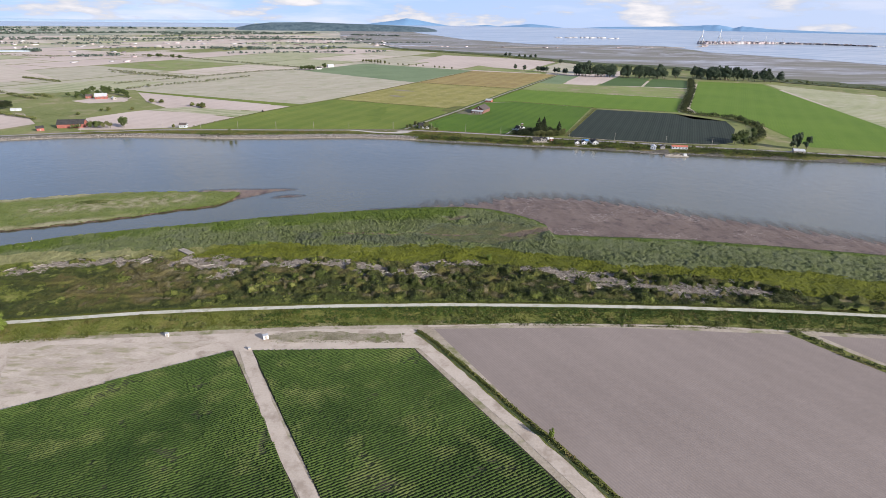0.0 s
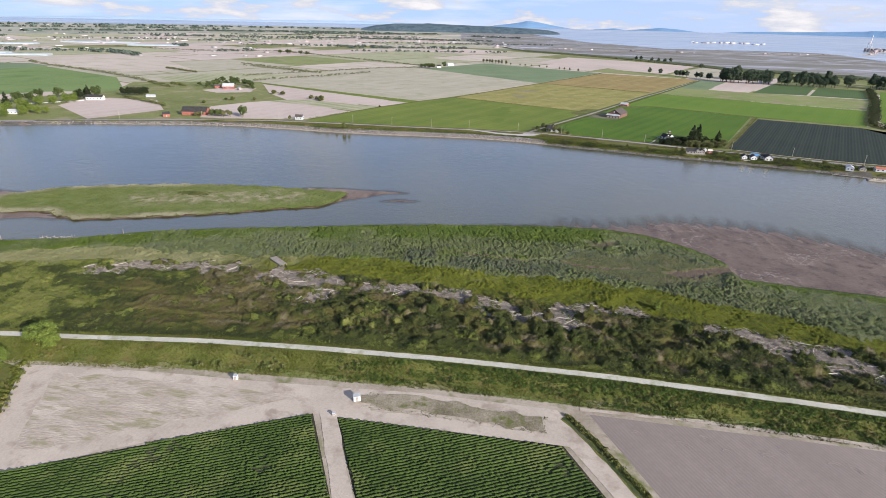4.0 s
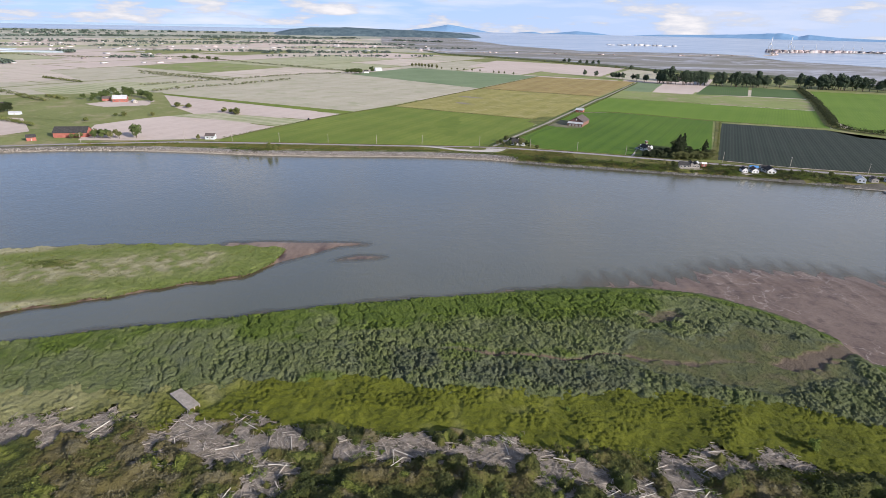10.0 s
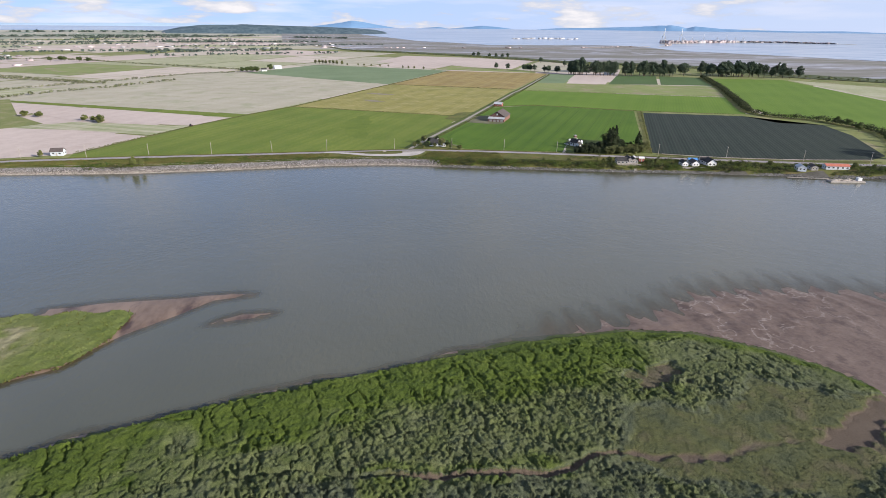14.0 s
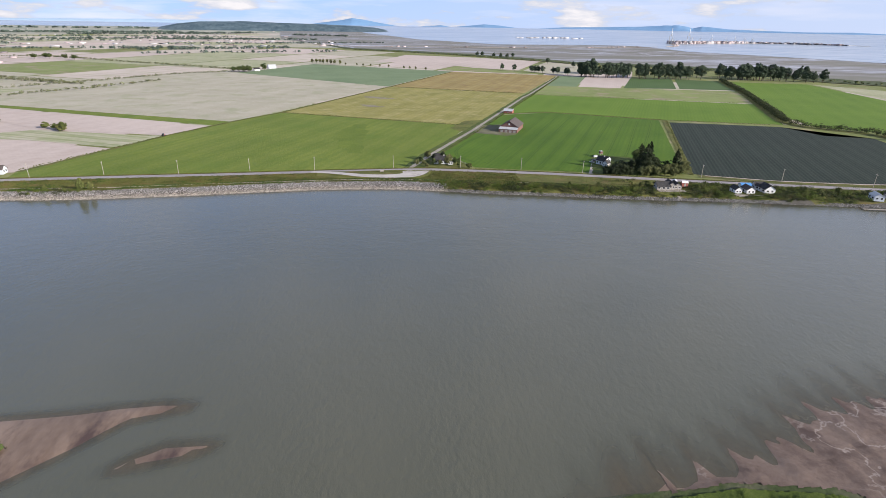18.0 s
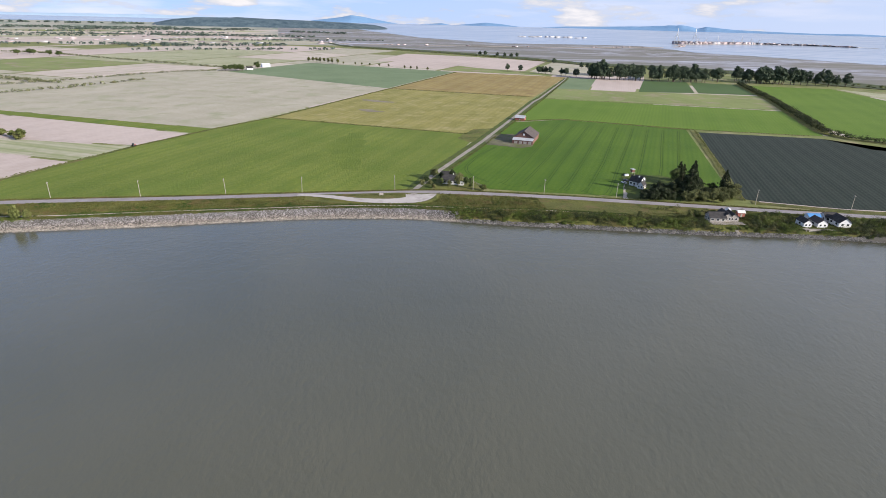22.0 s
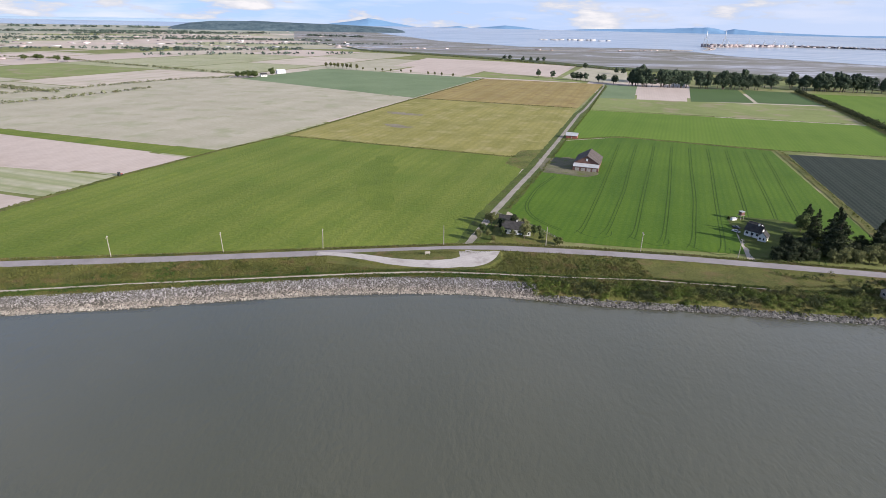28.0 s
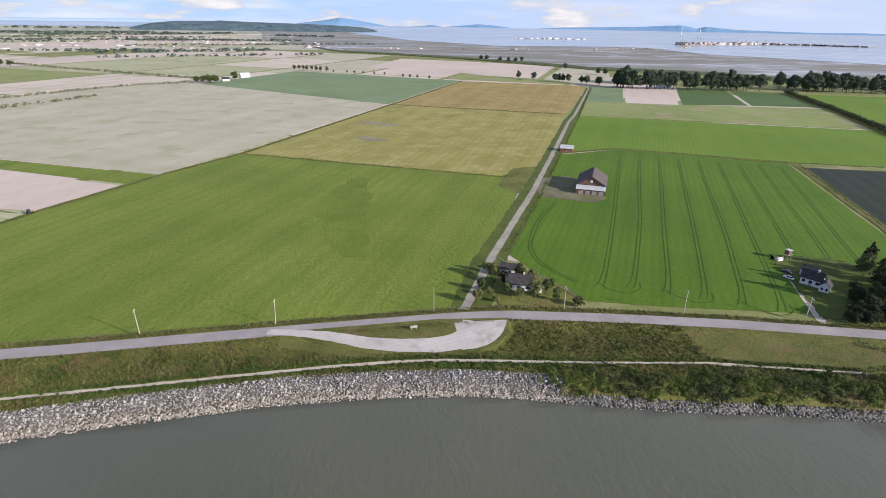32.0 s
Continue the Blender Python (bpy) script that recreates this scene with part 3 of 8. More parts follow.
while vv < 3600:
    dv = rng.uniform(190, 330)
    uu = -200.0
    while uu < 4600:
        du = rng.uniform(240, 520)
        q = [E1 * (uu + a * du + 5) + E2 * (vv + b * dv) for a, b in ((0, 0), (1, 0), (1, 1), (0, 1))]
        q = [p + (E1 * -6 if i in (1, 2) else Vector((0, 0))) + (E2 * -8 if i in (2, 3) else E2 * 3) for i, p in enumerate(q)]
        c = sum(q, Vector((0, 0))) / 4
        d = math.hypot(c.x - EYE[0], c.y - EYE[1])
        a = math.degrees(math.atan2(c.x - EYE[0], c.y - EYE[1]))
        coast = np.interp(a, [-9, -2.7, 8, 19.7, 31, 41, 48], [3600, 2350, 2000, 1650, 1620, 1400, 1400]) if a > -9 else 9e9
        if all(p.y > float(road_y(p.x)) + 12 for p in q) and d < coast - 160 and d < 5200:
            k = rng.choice(kinds)
            sheet("field", [tuple(p) for p in q], M[k], 1.53, {"tan": "bare tan field", "pink": "bare pinkish ploughed field", "sage": "pale stubble field", "olive": "olive stubble field", "pale_green": "thin pale green crop", "green_a": "green pasture", "meadow": "rough meadow"}[k] + " in flat farm country")
            n += 1
        uu += du
    vv += dv
for i, (key, mat, label, pts) in enumerate(FIELDS):
    sheet("field", pts, M[mat], 1.62 + 0.003 * i, label)

# darker standing grass left in the pasture
M["green_deep"] = surface("deep_green_grass", (0.072, 0.115, 0.010), (0.138, 0.178, 0.024), 0.03, 0.6, bumpy=1.0, dist=0.6)
sheet("grass_patch", [(4, 313), (9, 336), (22, 372), (30, 384), (38, 372), (36, 320), (35, 262), (33, 233), (22, 236), (13, 262)], M["green_deep"], 1.70, "darker patch of taller grass in the pasture", "grass", ragged=2.5)
# ---------------- roads ----------------
for v_ in ([(73, 172), (84, 203), (96, 230), (147, 333), (200, 448), (276, 615), (298, 656), (448, 978)],):
    ribbon("lane_verge", v_, (16, 11), M["lawn"], 0.195, "rank grass beside a farm lane", "verge", flat=1.5, n=6, wob=0.7)
ribbon("field_verge", [(-213, 182), (-186, 246), (-156, 316), (-113, 397), (-70, 463), (72, 760), (228, 1092)], 5, M["verge"], 0.20, "olive grass ditch edge between fields", "verge", flat=1.5, n=6, wob=0.7)
ribbon("field_verge", [(-70, 463), (142, 370)], 3.2, M["verge"], 0.205, "rough grass strip between two fields", "verge", flat=1.5, n=5, wob=0.6)
ribbon("field_verge", [(73, 759), (291, 667)], 3.5, M["verge"], 0.205, "rough grass strip between two fields", "verge", flat=1.5, n=5, wob=0.6)
sheet("lane_corner", [(126, 350), (136, 372), (150, 398), (172, 402), (166, 372), (152, 340), (136, 330)], M["verge"], 1.688, "rough grass corner beside the farm lane", "verge", ragged=0.8)
sheet("garden", [(87, 178), (86, 186), (91, 205), (96, 224), (104, 213), (113, 200), (119, 187), (121, 180), (118, 174)], M["verge"], 1.71, "dry shaded garden grass round the bungalow", "garden", ragged=0.5)
sheet("garden", [(212, 154), (219, 175), (228, 200), (236, 216), (262, 208), (276, 190), (288, 168), (285, 148), (240, 150)], M["lawn"], 1.71, "olive garden lawn round the farmhouse", "garden", ragged=0.8)
ribbon("field_verge", [(203, 446), (236, 456), (268, 463), (330, 431), (398, 397)], 5.5, M["verge"], 0.26, "rank grass strip between two fields", "verge", flat=1.5, n=8, wob=0.5)
road = ribbon("road", ROAD[2:-1], 6.6, M["asphalt"], 0.05, "narrow worn grey asphalt river road", n=5)
LANE = [(71, 174), (84, 203), (96, 230), (147, 333), (200, 448), (276, 615), (298, 656), (448, 978)]
ribbon("farm_lane", LANE, (4.0, 3.2), M["lane"], 0.225, "pale dirt farm lane between fields", n=5, wob=0.3)
DIKE_PATH = [(-200, 131), (-120, 131), (-74, 135.5), (-42, 137), (-10, 139), (25, 141), (54, 141), (98, 135), (146, 130), (196, 118)]
M["dike_gravel"] = surface("bleached_path_gravel", (0.36, 0.345, 0.29), (0.52, 0.50, 0.44), 0.08, 1.2, third=(0.30, 0.295, 0.21), bumpy=0.3, dist=0.05)
ribbon("dike_path", DIKE_PATH, 1.6, M["gravel"], 0.1, "narrow pale gravel path on the river dike", "path", n=4, wob=0.25)
ribbon("dike_path", [(x, float(path_n(x))) for x in range(-260, 520, 8)], 3.2, M["dike_gravel"], 0.06, "pale gravel path along the top of the dike", "path", n=4, wob=0.15)
# ---------------- near fields ----------------
M["margin"] = surface("dusty_field_margin", (0.24, 0.20, 0.15), (0.40, 0.345, 0.285), 0.05, 0.9, third=(0.17, 0.17, 0.08), bumpy=0.4, dist=0.1)
sheet("field_margin", [(-108, -350), (-83, -345.5), (-40, -339.5), (0, -336), (57, -330.8), (104, -329.4), (205, -328.6), (292, -333), (600, -356), (600, -610), (40, -610), (-48, -432), (-68, -396)], M["margin"], 1.53, "dusty bare ground with thin weeds round the fields", "field")
M["plough_n"] = surface("ploughed_loam", (0.205, 0.168, 0.152), (0.27, 0.224, 0.204), 0.012, 0.5, bumpy=0.5, dist=0.12, row=[(-57.5, 1.15, (0.18, 0.147, 0.133), 0.2), (-56.0, 9.7, (0.275, 0.23, 0.21), 0.10), (-58.5, 27, (0.185, 0.152, 0.138), 0.10)])
M["crop_soil"] = surface("crop_soil", (0.022, 0.022, 0.012), (0.055, 0.050, 0.034), 0.05, 0.8)
sheet("field", [(115, -333), (205, -331), (290, -337), (316, -369), (600, -600), (260, -600), (176, -437), (152, -399)], M["plough_n"], 1.56, "bare smooth ploughed field with fine furrows")
sheet("field", [(304, -338), (600, -360), (600, -580), (323, -366)], M["plough_n"], 1.56, "bare smooth ploughed field")
sheet("field", [(23, -352), (-54, -395), (-31, -432), (70, -600), (130, -600), (73, -437)], M["crop_soil"], 1.55, "field of dark green potato rows")
sheet("field", [(31, -352), (106, -350), (162, -437), (230, -600), (150, -600), (80, -437)], M["crop_soil"], 1.55, "field of dark green potato rows")
sheet("gravel_yard", [(-105, -352), (-83, -348), (-40, -343), (0, -340), (57, -334), (104, -333), (113, -343), (152, -401), (200, -480), (192, -480), (146, -406), (108, -350), (31, -352.5), (23, -352.5), (-22, -376), (-57, -397), (-60, -402), (-72, -385)], M["gravel"], 1.6, "pale dusty gravel yard and field tracks", "yard")
ribbon("field_track", [(27, -349), (46, -385), (64, -417), (77, -437), (145, -600)], (5.5, 5.5), M["gravel"], 0.135, "pale dusty track between crop rows", "path", n=5, wob=0.3)
ribbon("field_track", [(-84, -349), (-77, -361), (-66, -381), (-57, -398), (-48, -412), (-36, -432), (60, -600)], 7.0, M["gravel"], 0.14, "pale dusty track along the potato field", "path", n=5, wob=0.4)
# ---------------- builders ----------------


def part(name, bm, mat, parent, label=""):
    me = bpy.data.meshes.new(name)
    bm.to_mesh(me)
    bm.free()
    for q in (mat if isinstance(mat, (list, tuple)) else [mat]):
        me.materials.append(q)
    ob = new(name, me)
    ob.parent = parent
    return tagged(ob, label)


def thing(name, x, y, z, rot, label, category, group=""):
    e = new(name)
    e.matrix_world = pose(x, y, z, 0, 0, rot)
    return tagged(e, label, category, group)


def add_box(bm, lo, hi, bev=0.0):
    r = bmesh.ops.create_cube(bm, size=1.0)
    for v in r["verts"]:
        v.co = Vector([(a + b) / 2 + c * (b - a) for a, b, c in zip(lo, hi, v.co)])
    if bev:
        bmesh.ops.bevel(bm, geom=list({e for v in r["verts"] for e in v.link_edges}), offset=bev, segments=1, affect='EDGES')
    return bm


def box(lo, hi, bev=0.0):
    return add_box(bmesh.new(), lo, hi, bev)


def add_tube(bm, a, b, ra, rb, n=6):
    a, b = Vector(a), Vector(b)
    q = (b - a).to_track_quat('Z', 'Y').to_matrix()
    rings = []
    for c, r in ((a, ra), (b, rb)):
        rings.append([bm.verts.new(c + q @ Vector((r * math.cos(2 * math.pi * i / n), r * math.sin(2 * math.pi * i / n), 0))) for i in range(n)])
    for i in range(n):
        bm.faces.new((rings[0][i], rings[0][(i + 1) % n], rings[1][(i + 1) % n], rings[1][i]))
    bm.faces.new(rings[0][::-1])
    bm.faces.new(rings[1])
    return bm


def tube(a, b, ra, rb, n=6):
    return add_tube(bmesh.new(), a, b, ra, rb, n)


def fast_mesh(name, V, F, mat):
    """A mesh from arrays of places and faces with equally many corners."""
    V, F = np.asarray(V, np.float32), np.asarray(F, np.int32)
    me = bpy.data.meshes.new(name)
    me.vertices.add(len(V))
    me.vertices.foreach_set("co", V.ravel())
    me.loops.add(F.size)
    me.loops.foreach_set("vertex_index", F.ravel())
    me.polygons.add(len(F))
    me.polygons.foreach_set("loop_start", np.arange(0, F.size, F.shape[1], dtype=np.int32))
    me.update()
    me.validate()
    me.materials.append(mat)
    return me


def leaf_quads(rg, C, R, per, size, flat=0.35, low=-0.3):
    """Leaf clumps as small bent quads round the centres C with the radii R (n x 3)."""
    n = len(C)
    k = np.repeat(np.arange(n), per)
    d = rg.normal(size=(n * per, 3))
    d /= np.linalg.norm(d, axis=1)[:, None]
    d[:, 2] = np.where(d[:, 2] < low, -d[:, 2], d[:, 2])
    p = C[k] + d * R[k] * rg.uniform(0.55, 1.0, (n * per, 1))
    nor = d + rg.normal(size=d.shape) * 0.55 + (0, 0, flat)
    nor /= np.linalg.norm(nor, axis=1)[:, None]
    u = np.cross(nor, rg.normal(size=d.shape))
    u /= np.linalg.norm(u, axis=1)[:, None] + 1e-9
    w = np.cross(nor, u)
    s = (size[k] if isinstance(size, np.ndarray) else size) * rg.uniform(0.6, 1.35, n * per)
    s = s[:, None]
    V = np.stack([p - u * s * 0.5, p + w * s * 0.4 + nor * s * 0.12, p + u * s * 0.5, p - w * s * 0.4 - nor * s * 0.1], 1).reshape(-1, 3)
    F = np.arange(len(V)).reshape(-1, 4)
    return V, F


def stuff(name, V, F, mat, label, category):
    return tagged(new(name, fast_mesh(name, V, F, mat)), label, category, "", "stuff")


def blades(rg, X, Y, Z, tall, wide, lean=0.5, per=4):
    """Grass tufts: narrow triangles that lean apart."""
    n = len(X)
    k = np.repeat(np.arange(n), per)
    a = rg.uniform(0, 2 * np.pi, n * per)
    h = tall[k] * rg.uniform(0.6, 1.15, n * per)
    w = wide[k] * rg.uniform(0.6, 1.2, n * per)
    b = np.stack([X[k], Y[k], Z[k]], 1) + np.stack([np.cos(a) * w * 0.8, np.sin(a) * w * 0.8, -0.05 + 0 * a], 1)
    ln = rg.uniform(0, lean, n * per) * h
    tip = b + np.stack([np.cos(a) * ln, np.sin(a) * ln, h], 1)
    c = np.stack([-np.sin(a), np.cos(a), 0 * a], 1) * w[:, None] * 0.5
    V = np.stack([b - c, b + c, tip], 1).reshape(-1, 3)
    return V, np.arange(len(V)).reshape(-1, 3)


# ---------------- plant and building materials ----------------
def leafy(name, dark, light, third=None, isl=0.45):
    return surface(name, dark, light, 0.06, 1.2, rough=0.75, third=third, bumpy=0, island=isl)


M["shrub"] = leafy("shrub_leaves", (0.045, 0.062, 0.014), (0.115, 0.13, 0.038), (0.14, 0.125, 0.05), 0.38)
M["shrub_light"] = leafy("light_shrub_leaves", (0.07, 0.11, 0.02), (0.15, 0.19, 0.035))
M["bank_tuft"] = surface("bank_grass_blades", (0.048, 0.062, 0.011), (0.140, 0.136, 0.038), 0.06, 0.9, rough=0.75, third=(0.135, 0.105, 0.042), bumpy=0, island=0.12)
M["thick_leaf"] = leafy("thicket_sprays", (0.018, 0.027, 0.007), (0.054, 0.066, 0.019), (0.06, 0.064, 0.022), 0.15)
M["reed"] = leafy("reed_leaves", (0.046, 0.080, 0.011), (0.105, 0.148, 0.030), None, 0.2)
M["reed_grey"] = leafy("grey_reed", (0.078, 0.105, 0.038), (0.182, 0.205, 0.092), None, 0.2)
M["reed_dull"] = leafy("dull_reed", (0.045, 0.058, 0.032), (0.105, 0.118, 0.072), None, 0.2)
M["sedge"] = leafy("yellow_green_sedge", (0.055, 0.070, 0.007), (0.13, 0.142, 0.02), (0.12, 0.125, 0.024), 0.2)
M["tuft"] = leafy("verge_tufts", (0.044, 0.062, 0.008), (0.112, 0.124, 0.022), (0.12, 0.108, 0.034), 0.25)
# leaves of distant trees, with the blue of the haze in their colour
M["haze_leaf"] = leafy("hazy_far_leaves", (0.05, 0.075, 0.062), (0.088, 0.115, 0.092), None, 0.3)
M["leaf_tree"] = leafy("tree_leaves", (0.032, 0.052, 0.015), (0.09, 0.118, 0.036), None, 0.35)
M["leaf_olive"] = leafy("olive_tree_leaves", (0.07, 0.08, 0.025), (0.14, 0.145, 0.055), None, 0.45)
M["needle"] = leafy("conifer_needles", (0.011, 0.019, 0.007), (0.033, 0.044, 0.016), None, 0.35)
M["path_weed"] = leafy("lush_weed_leaves", (0.028, 0.054, 0.008), (0.066, 0.104, 0.017), None, 0.25)
M["wind_leaf"] = leafy("wind_break_leaves", (0.032, 0.054, 0.034), (0.078, 0.104, 0.06), None, 0.35)
M["hedge_olive"] = leafy("olive_hedge_leaves", (0.075, 0.09, 0.042), (0.15, 0.16, 0.085), (0.17, 0.155, 0.09), 0.3)
M["bramble"] = leafy("bramble_leaves", (0.040, 0.068, 0.008), (0.105, 0.134, 0.022), (0.115, 0.112, 0.030), 0.2)
M["bark"] = surface("bark", (0.06, 0.045, 0.035), (0.14, 0.11, 0.085), 0.5, 6, world=False)
M["driftwood"] = surface("weathered_driftwood", (0.15, 0.128, 0.108), (0.37, 0.325, 0.285), 0.3, 4, rough=0.9, island=0.55, bumpy=0.2, dist=0.02)
M["rock"] = surface("riprap_stone", (0.135, 0.127, 0.122), (0.31, 0.292, 0.28), 0.4, 3, rough=0.9, island=0.45, bumpy=0.5, dist=0.08)
rt = M["rock"].node_tree                       # wet, weedy foot of the stones
rz = rt.nodes.new("ShaderNodeSeparateXYZ")
rp_ = rt.nodes.new("ShaderNodeNewGeometry").outputs["Position"]
rt.links.new(rp_, rz.inputs["Vector"])
rw = math_node(rt, 'ADD', rz.outputs["Z"], math_node(rt, 'MULTIPLY', noise_node(rt, 0.5, 3, 0.6, rp_), 0.9))
rh = math_node(rt, 'MULTIPLY', math_node(rt, 'ADD', rz.outputs["Z"], math_node(rt, 'MULTIPLY', noise_node(rt, 0.12, 4, 0.6, rp_), 1.6)), 0.25)
rb = rt.nodes["Principled BSDF"]
old = rb.inputs["Base Color"].links[0].from_socket
tint = mix_node(rt, 1.0, old, ramp_node(rt, rh, [(0.25, (1.2, 1.13, 1.03)), (0.42, (0.96, 0.89, 0.80)), (0.62, (1.0, 0.97, 0.97)), (0.85, (0.96, 0.96, 1.02))]), 'MULTIPLY')
rt.links.new(mix_node(rt, ramp_node(rt, rw, [(0.35, (1, 1, 1)), (0.60, (0, 0, 0))]), tint, (0.07, 0.064, 0.045)), rb.inputs["Base Color"])
M["rock_dark"] = surface("dark_riprap_stone", (0.058, 0.055, 0.051), (0.20, 0.188, 0.178), 0.4, 3, rough=0.9, island=0.6, bumpy=0.5, dist=0.08)
M["bleached"] = surface("bleached_log", (0.40, 0.365, 0.32), (0.58, 0.54, 0.49), 0.3, 4, rough=0.9, island=0.3, bumpy=0.2, dist=0.02)
M["white"] = surface("white_paint", (0.54, 0.54, 0.54), (0.70, 0.70, 0.69), 0.6, 5, rough=0.6, world=False, bumpy=0.05)
M["pale"] = surface("pale_siding", (0.4, 0.43, 0.47), (0.52, 0.55, 0.58), 0.6, 5, rough=0.7, world=False, bumpy=0.1)
M["weathered"] = surface("weathered_boards", (0.22, 0.20, 0.18), (0.38, 0.35, 0.32), 0.5, 5, world=False, bumpy=0.2)
M["red_wood"] = surface("faded_red_boards", (0.22, 0.07, 0.055), (0.33, 0.125, 0.10), 0.4, 4, world=False, bumpy=0.2)
M["brown_wood"] = surface("reddish_brown_boards", (0.115, 0.062, 0.05), (0.19, 0.108, 0.09), 0.4, 4, world=False, bumpy=0.2)
M["dark_roof"] = surface("dark_shingles", (0.022, 0.021, 0.022), (0.058, 0.055, 0.055), 0.5, 5, world=False, bumpy=0.3, dist=0.04)
M["brown_roof"] = surface("weathered_shake_roof", (0.052, 0.043, 0.041), (0.115, 0.095, 0.09), 0.4, 4, world=False, bumpy=0.4, dist=0.05)
M["tin"] = surface("pale_sheet_metal", (0.36, 0.37, 0.39), (0.50, 0.51, 0.53), 0.3, 3, rough=0.5, world=False, metal=0.1, bumpy=0.05)
M["blue_roof"] = surface("blue_tarpaulin", (0.06, 0.18, 0.42), (0.1, 0.28, 0.55), 0.5, 4, rough=0.5, world=False)
M["red_roof"] = surface("red_sheet_roof", (0.34, 0.10, 0.07), (0.46, 0.17, 0.12), 0.5, 4, world=False)
M["timber"] = surface("grey_dock_timber", (0.2, 0.175, 0.15), (0.36, 0.32, 0.28), 0.6, 6, world=False)
M["pole"] = surface("pale_pole_wood", (0.25, 0.22, 0.19), (0.38, 0.345, 0.30), 0.5, 6, world=False)
M["greenhouse"] = surface("dusty_greenhouse_glass", (0.30, 0.35, 0.39), (0.42, 0.47, 0.51), 0.05, 0.4, rough=0.5, bumpy=0)
M["concrete"] = surface("concrete", (0.36, 0.35, 0.33), (0.5, 0.49, 0.46), 0.4, 4, world=False)
gm, gt, gb = nodes_of("window_glass")
gb.inputs["Base Color"].default_value, gb.inputs["Roughness"].default_value = (0.03, 0.035, 0.04, 1), 0.08
M["glass"] = gm
bm_, bt_, bb_ = nodes_of("car_paint_dark")
bb_.inputs["Base Color"].default_value, bb_.inputs["Roughness"].default_value = (0.04, 0.045, 0.06, 1), 0.25
M["car_dark"] = bm_
bm_, bt_, bb_ = nodes_of("tyre_rubber")
bb_.inputs["Base Color"].default_value, bb_.inputs["Roughness"].default_value = (0.02, 0.02, 0.02, 1), 0.9
M["rubber"] = bm_


def gable_house(name, x, y, rot, l, w, wall_h, rise, wall, roof, label, category="house", z=None, over=0.5, windows=2, door=True, chimney=False, base=None, gable_front=False, group=""):
    """A house with its ridge along its own x; windows stand on the long sides and the gables."""
    z = h_at(x, y) if z is None else z
    e = thing(name, x, y, z, rot, label, category, group)
    a, b = l / 2, w / 2
    bm = bmesh.new()
    lo = [bm.verts.new(p) for p in ((-a, -b, -0.3), (a, -b, -0.3), (a, b, -0.3), (-a, b, -0.3))]
    hi = [bm.verts.new(p) for p in ((-a, -b, wall_h), (a, -b, wall_h), (a, b, wall_h), (-a, b, wall_h))]
    r0, r1 = bm.verts.new((-a, 0, wall_h + rise)), bm.verts.new((a, 0, wall_h + rise))
    for f in ((lo[0], lo[1], hi[1], hi[0]), (lo[2], lo[3], hi[3], hi[2]), (lo[1], lo[2], hi[2], r1, hi[1]), (lo[3], lo[0], hi[0], r0, hi[3]), (lo[3], lo[2], lo[1], lo[0])):
        bm.faces.new(f)
    part("wall", bm, wall, e)
    t = 0.18
    sl = rise / b
    for s in (-1, 1):
        bm = bmesh.new()
        oy, oz = s * (b + over), wall_h - over * sl
        q = [(-a - over, oy, oz), (a + over, oy, oz), (a + over, 0, wall_h + rise), (-a - over, 0, wall_h + rise)]
        lov = [bm.verts.new((p[0], p[1], p[2] + 0.02)) for p in q]
        hiv = [bm.verts.new((p[0], p[1], p[2] + 0.02 + t)) for p in q]
        bm.faces.new(lov)
        bm.faces.new(hiv[::-1])
        for i in range(4):
            bm.faces.new((lov[i], hiv[i], hiv[(i + 1) % 4], lov[(i + 1) % 4]))
        bmesh.ops.recalc_face_normals(bm, faces=bm.faces[:])
        part("roof_slope", bm, roof, e)
    add_box(bm := bmesh.new(), (-a - over, -0.18, wall_h + rise + 0.1), (a + over, 0.18, wall_h + rise + 0.24))
    part("ridge_cap", bm, roof, e)

    def window(cx, cy, cz, ww, hh, side):
        d = 0.05
        if side in "ns":
            s = 1 if side == "n" else -1
            f = part("window", box((cx - ww / 2 - 0.1, cy - d, cz - hh / 2 - 0.1), (cx + ww / 2 + 0.1, cy + d, cz + hh / 2 + 0.1)), M["white"], e)
            part("pane", box((cx - ww / 2, cy + s * 0.02 - d, cz - hh / 2), (cx + ww / 2, cy + s * 0.02 + d, cz + hh / 2)), M["glass"], f, "dark glass pane")
        else:
            s = 1 if side == "e" else -1
            f = part("window", box((cx - d, cy - ww / 2 - 0.1, cz - hh / 2 - 0.1), (cx + d, cy + ww / 2 + 0.1, cz + hh / 2 + 0.1)), M["white"], e)
            part("pane", box((cx + s * 0.02 - d, cy - ww / 2, cz - hh / 2), (cx + s * 0.02 + d, cy + ww / 2, cz + hh / 2)), M["glass"], f, "dark glass pane")
    for i in range(windows):
        cx = -a + l * (i + 0.5) / windows
        window(cx, -b, wall_h * 0.55, min(1.6, l / windows * 0.5), min(1.3, wall_h * 0.4), "s")
        window(cx, b, wall_h * 0.55, min(1.6, l / windows * 0.5), min(1.3, wall_h * 0.4), "n")
    if windows:
        for s, side in ((-a, "w"), (a, "e")):
            window(s, w * 0.22, wall_h * 0.55, min(1.3, w * 0.2), min(1.3, wall_h * 0.4), side)
            window(s, -w * 0.22, wall_h * 0.55, min(1.3, w * 0.2), min(1.3, wall_h * 0.4), side)
    if door:
        dd = min(2.1, wall_h * 0.85)
        part("door", box((-0.5, -b - 0.06, -0.1), (0.5, -b + 0.02, dd)), M["weathered"], e, "plain boarded door")
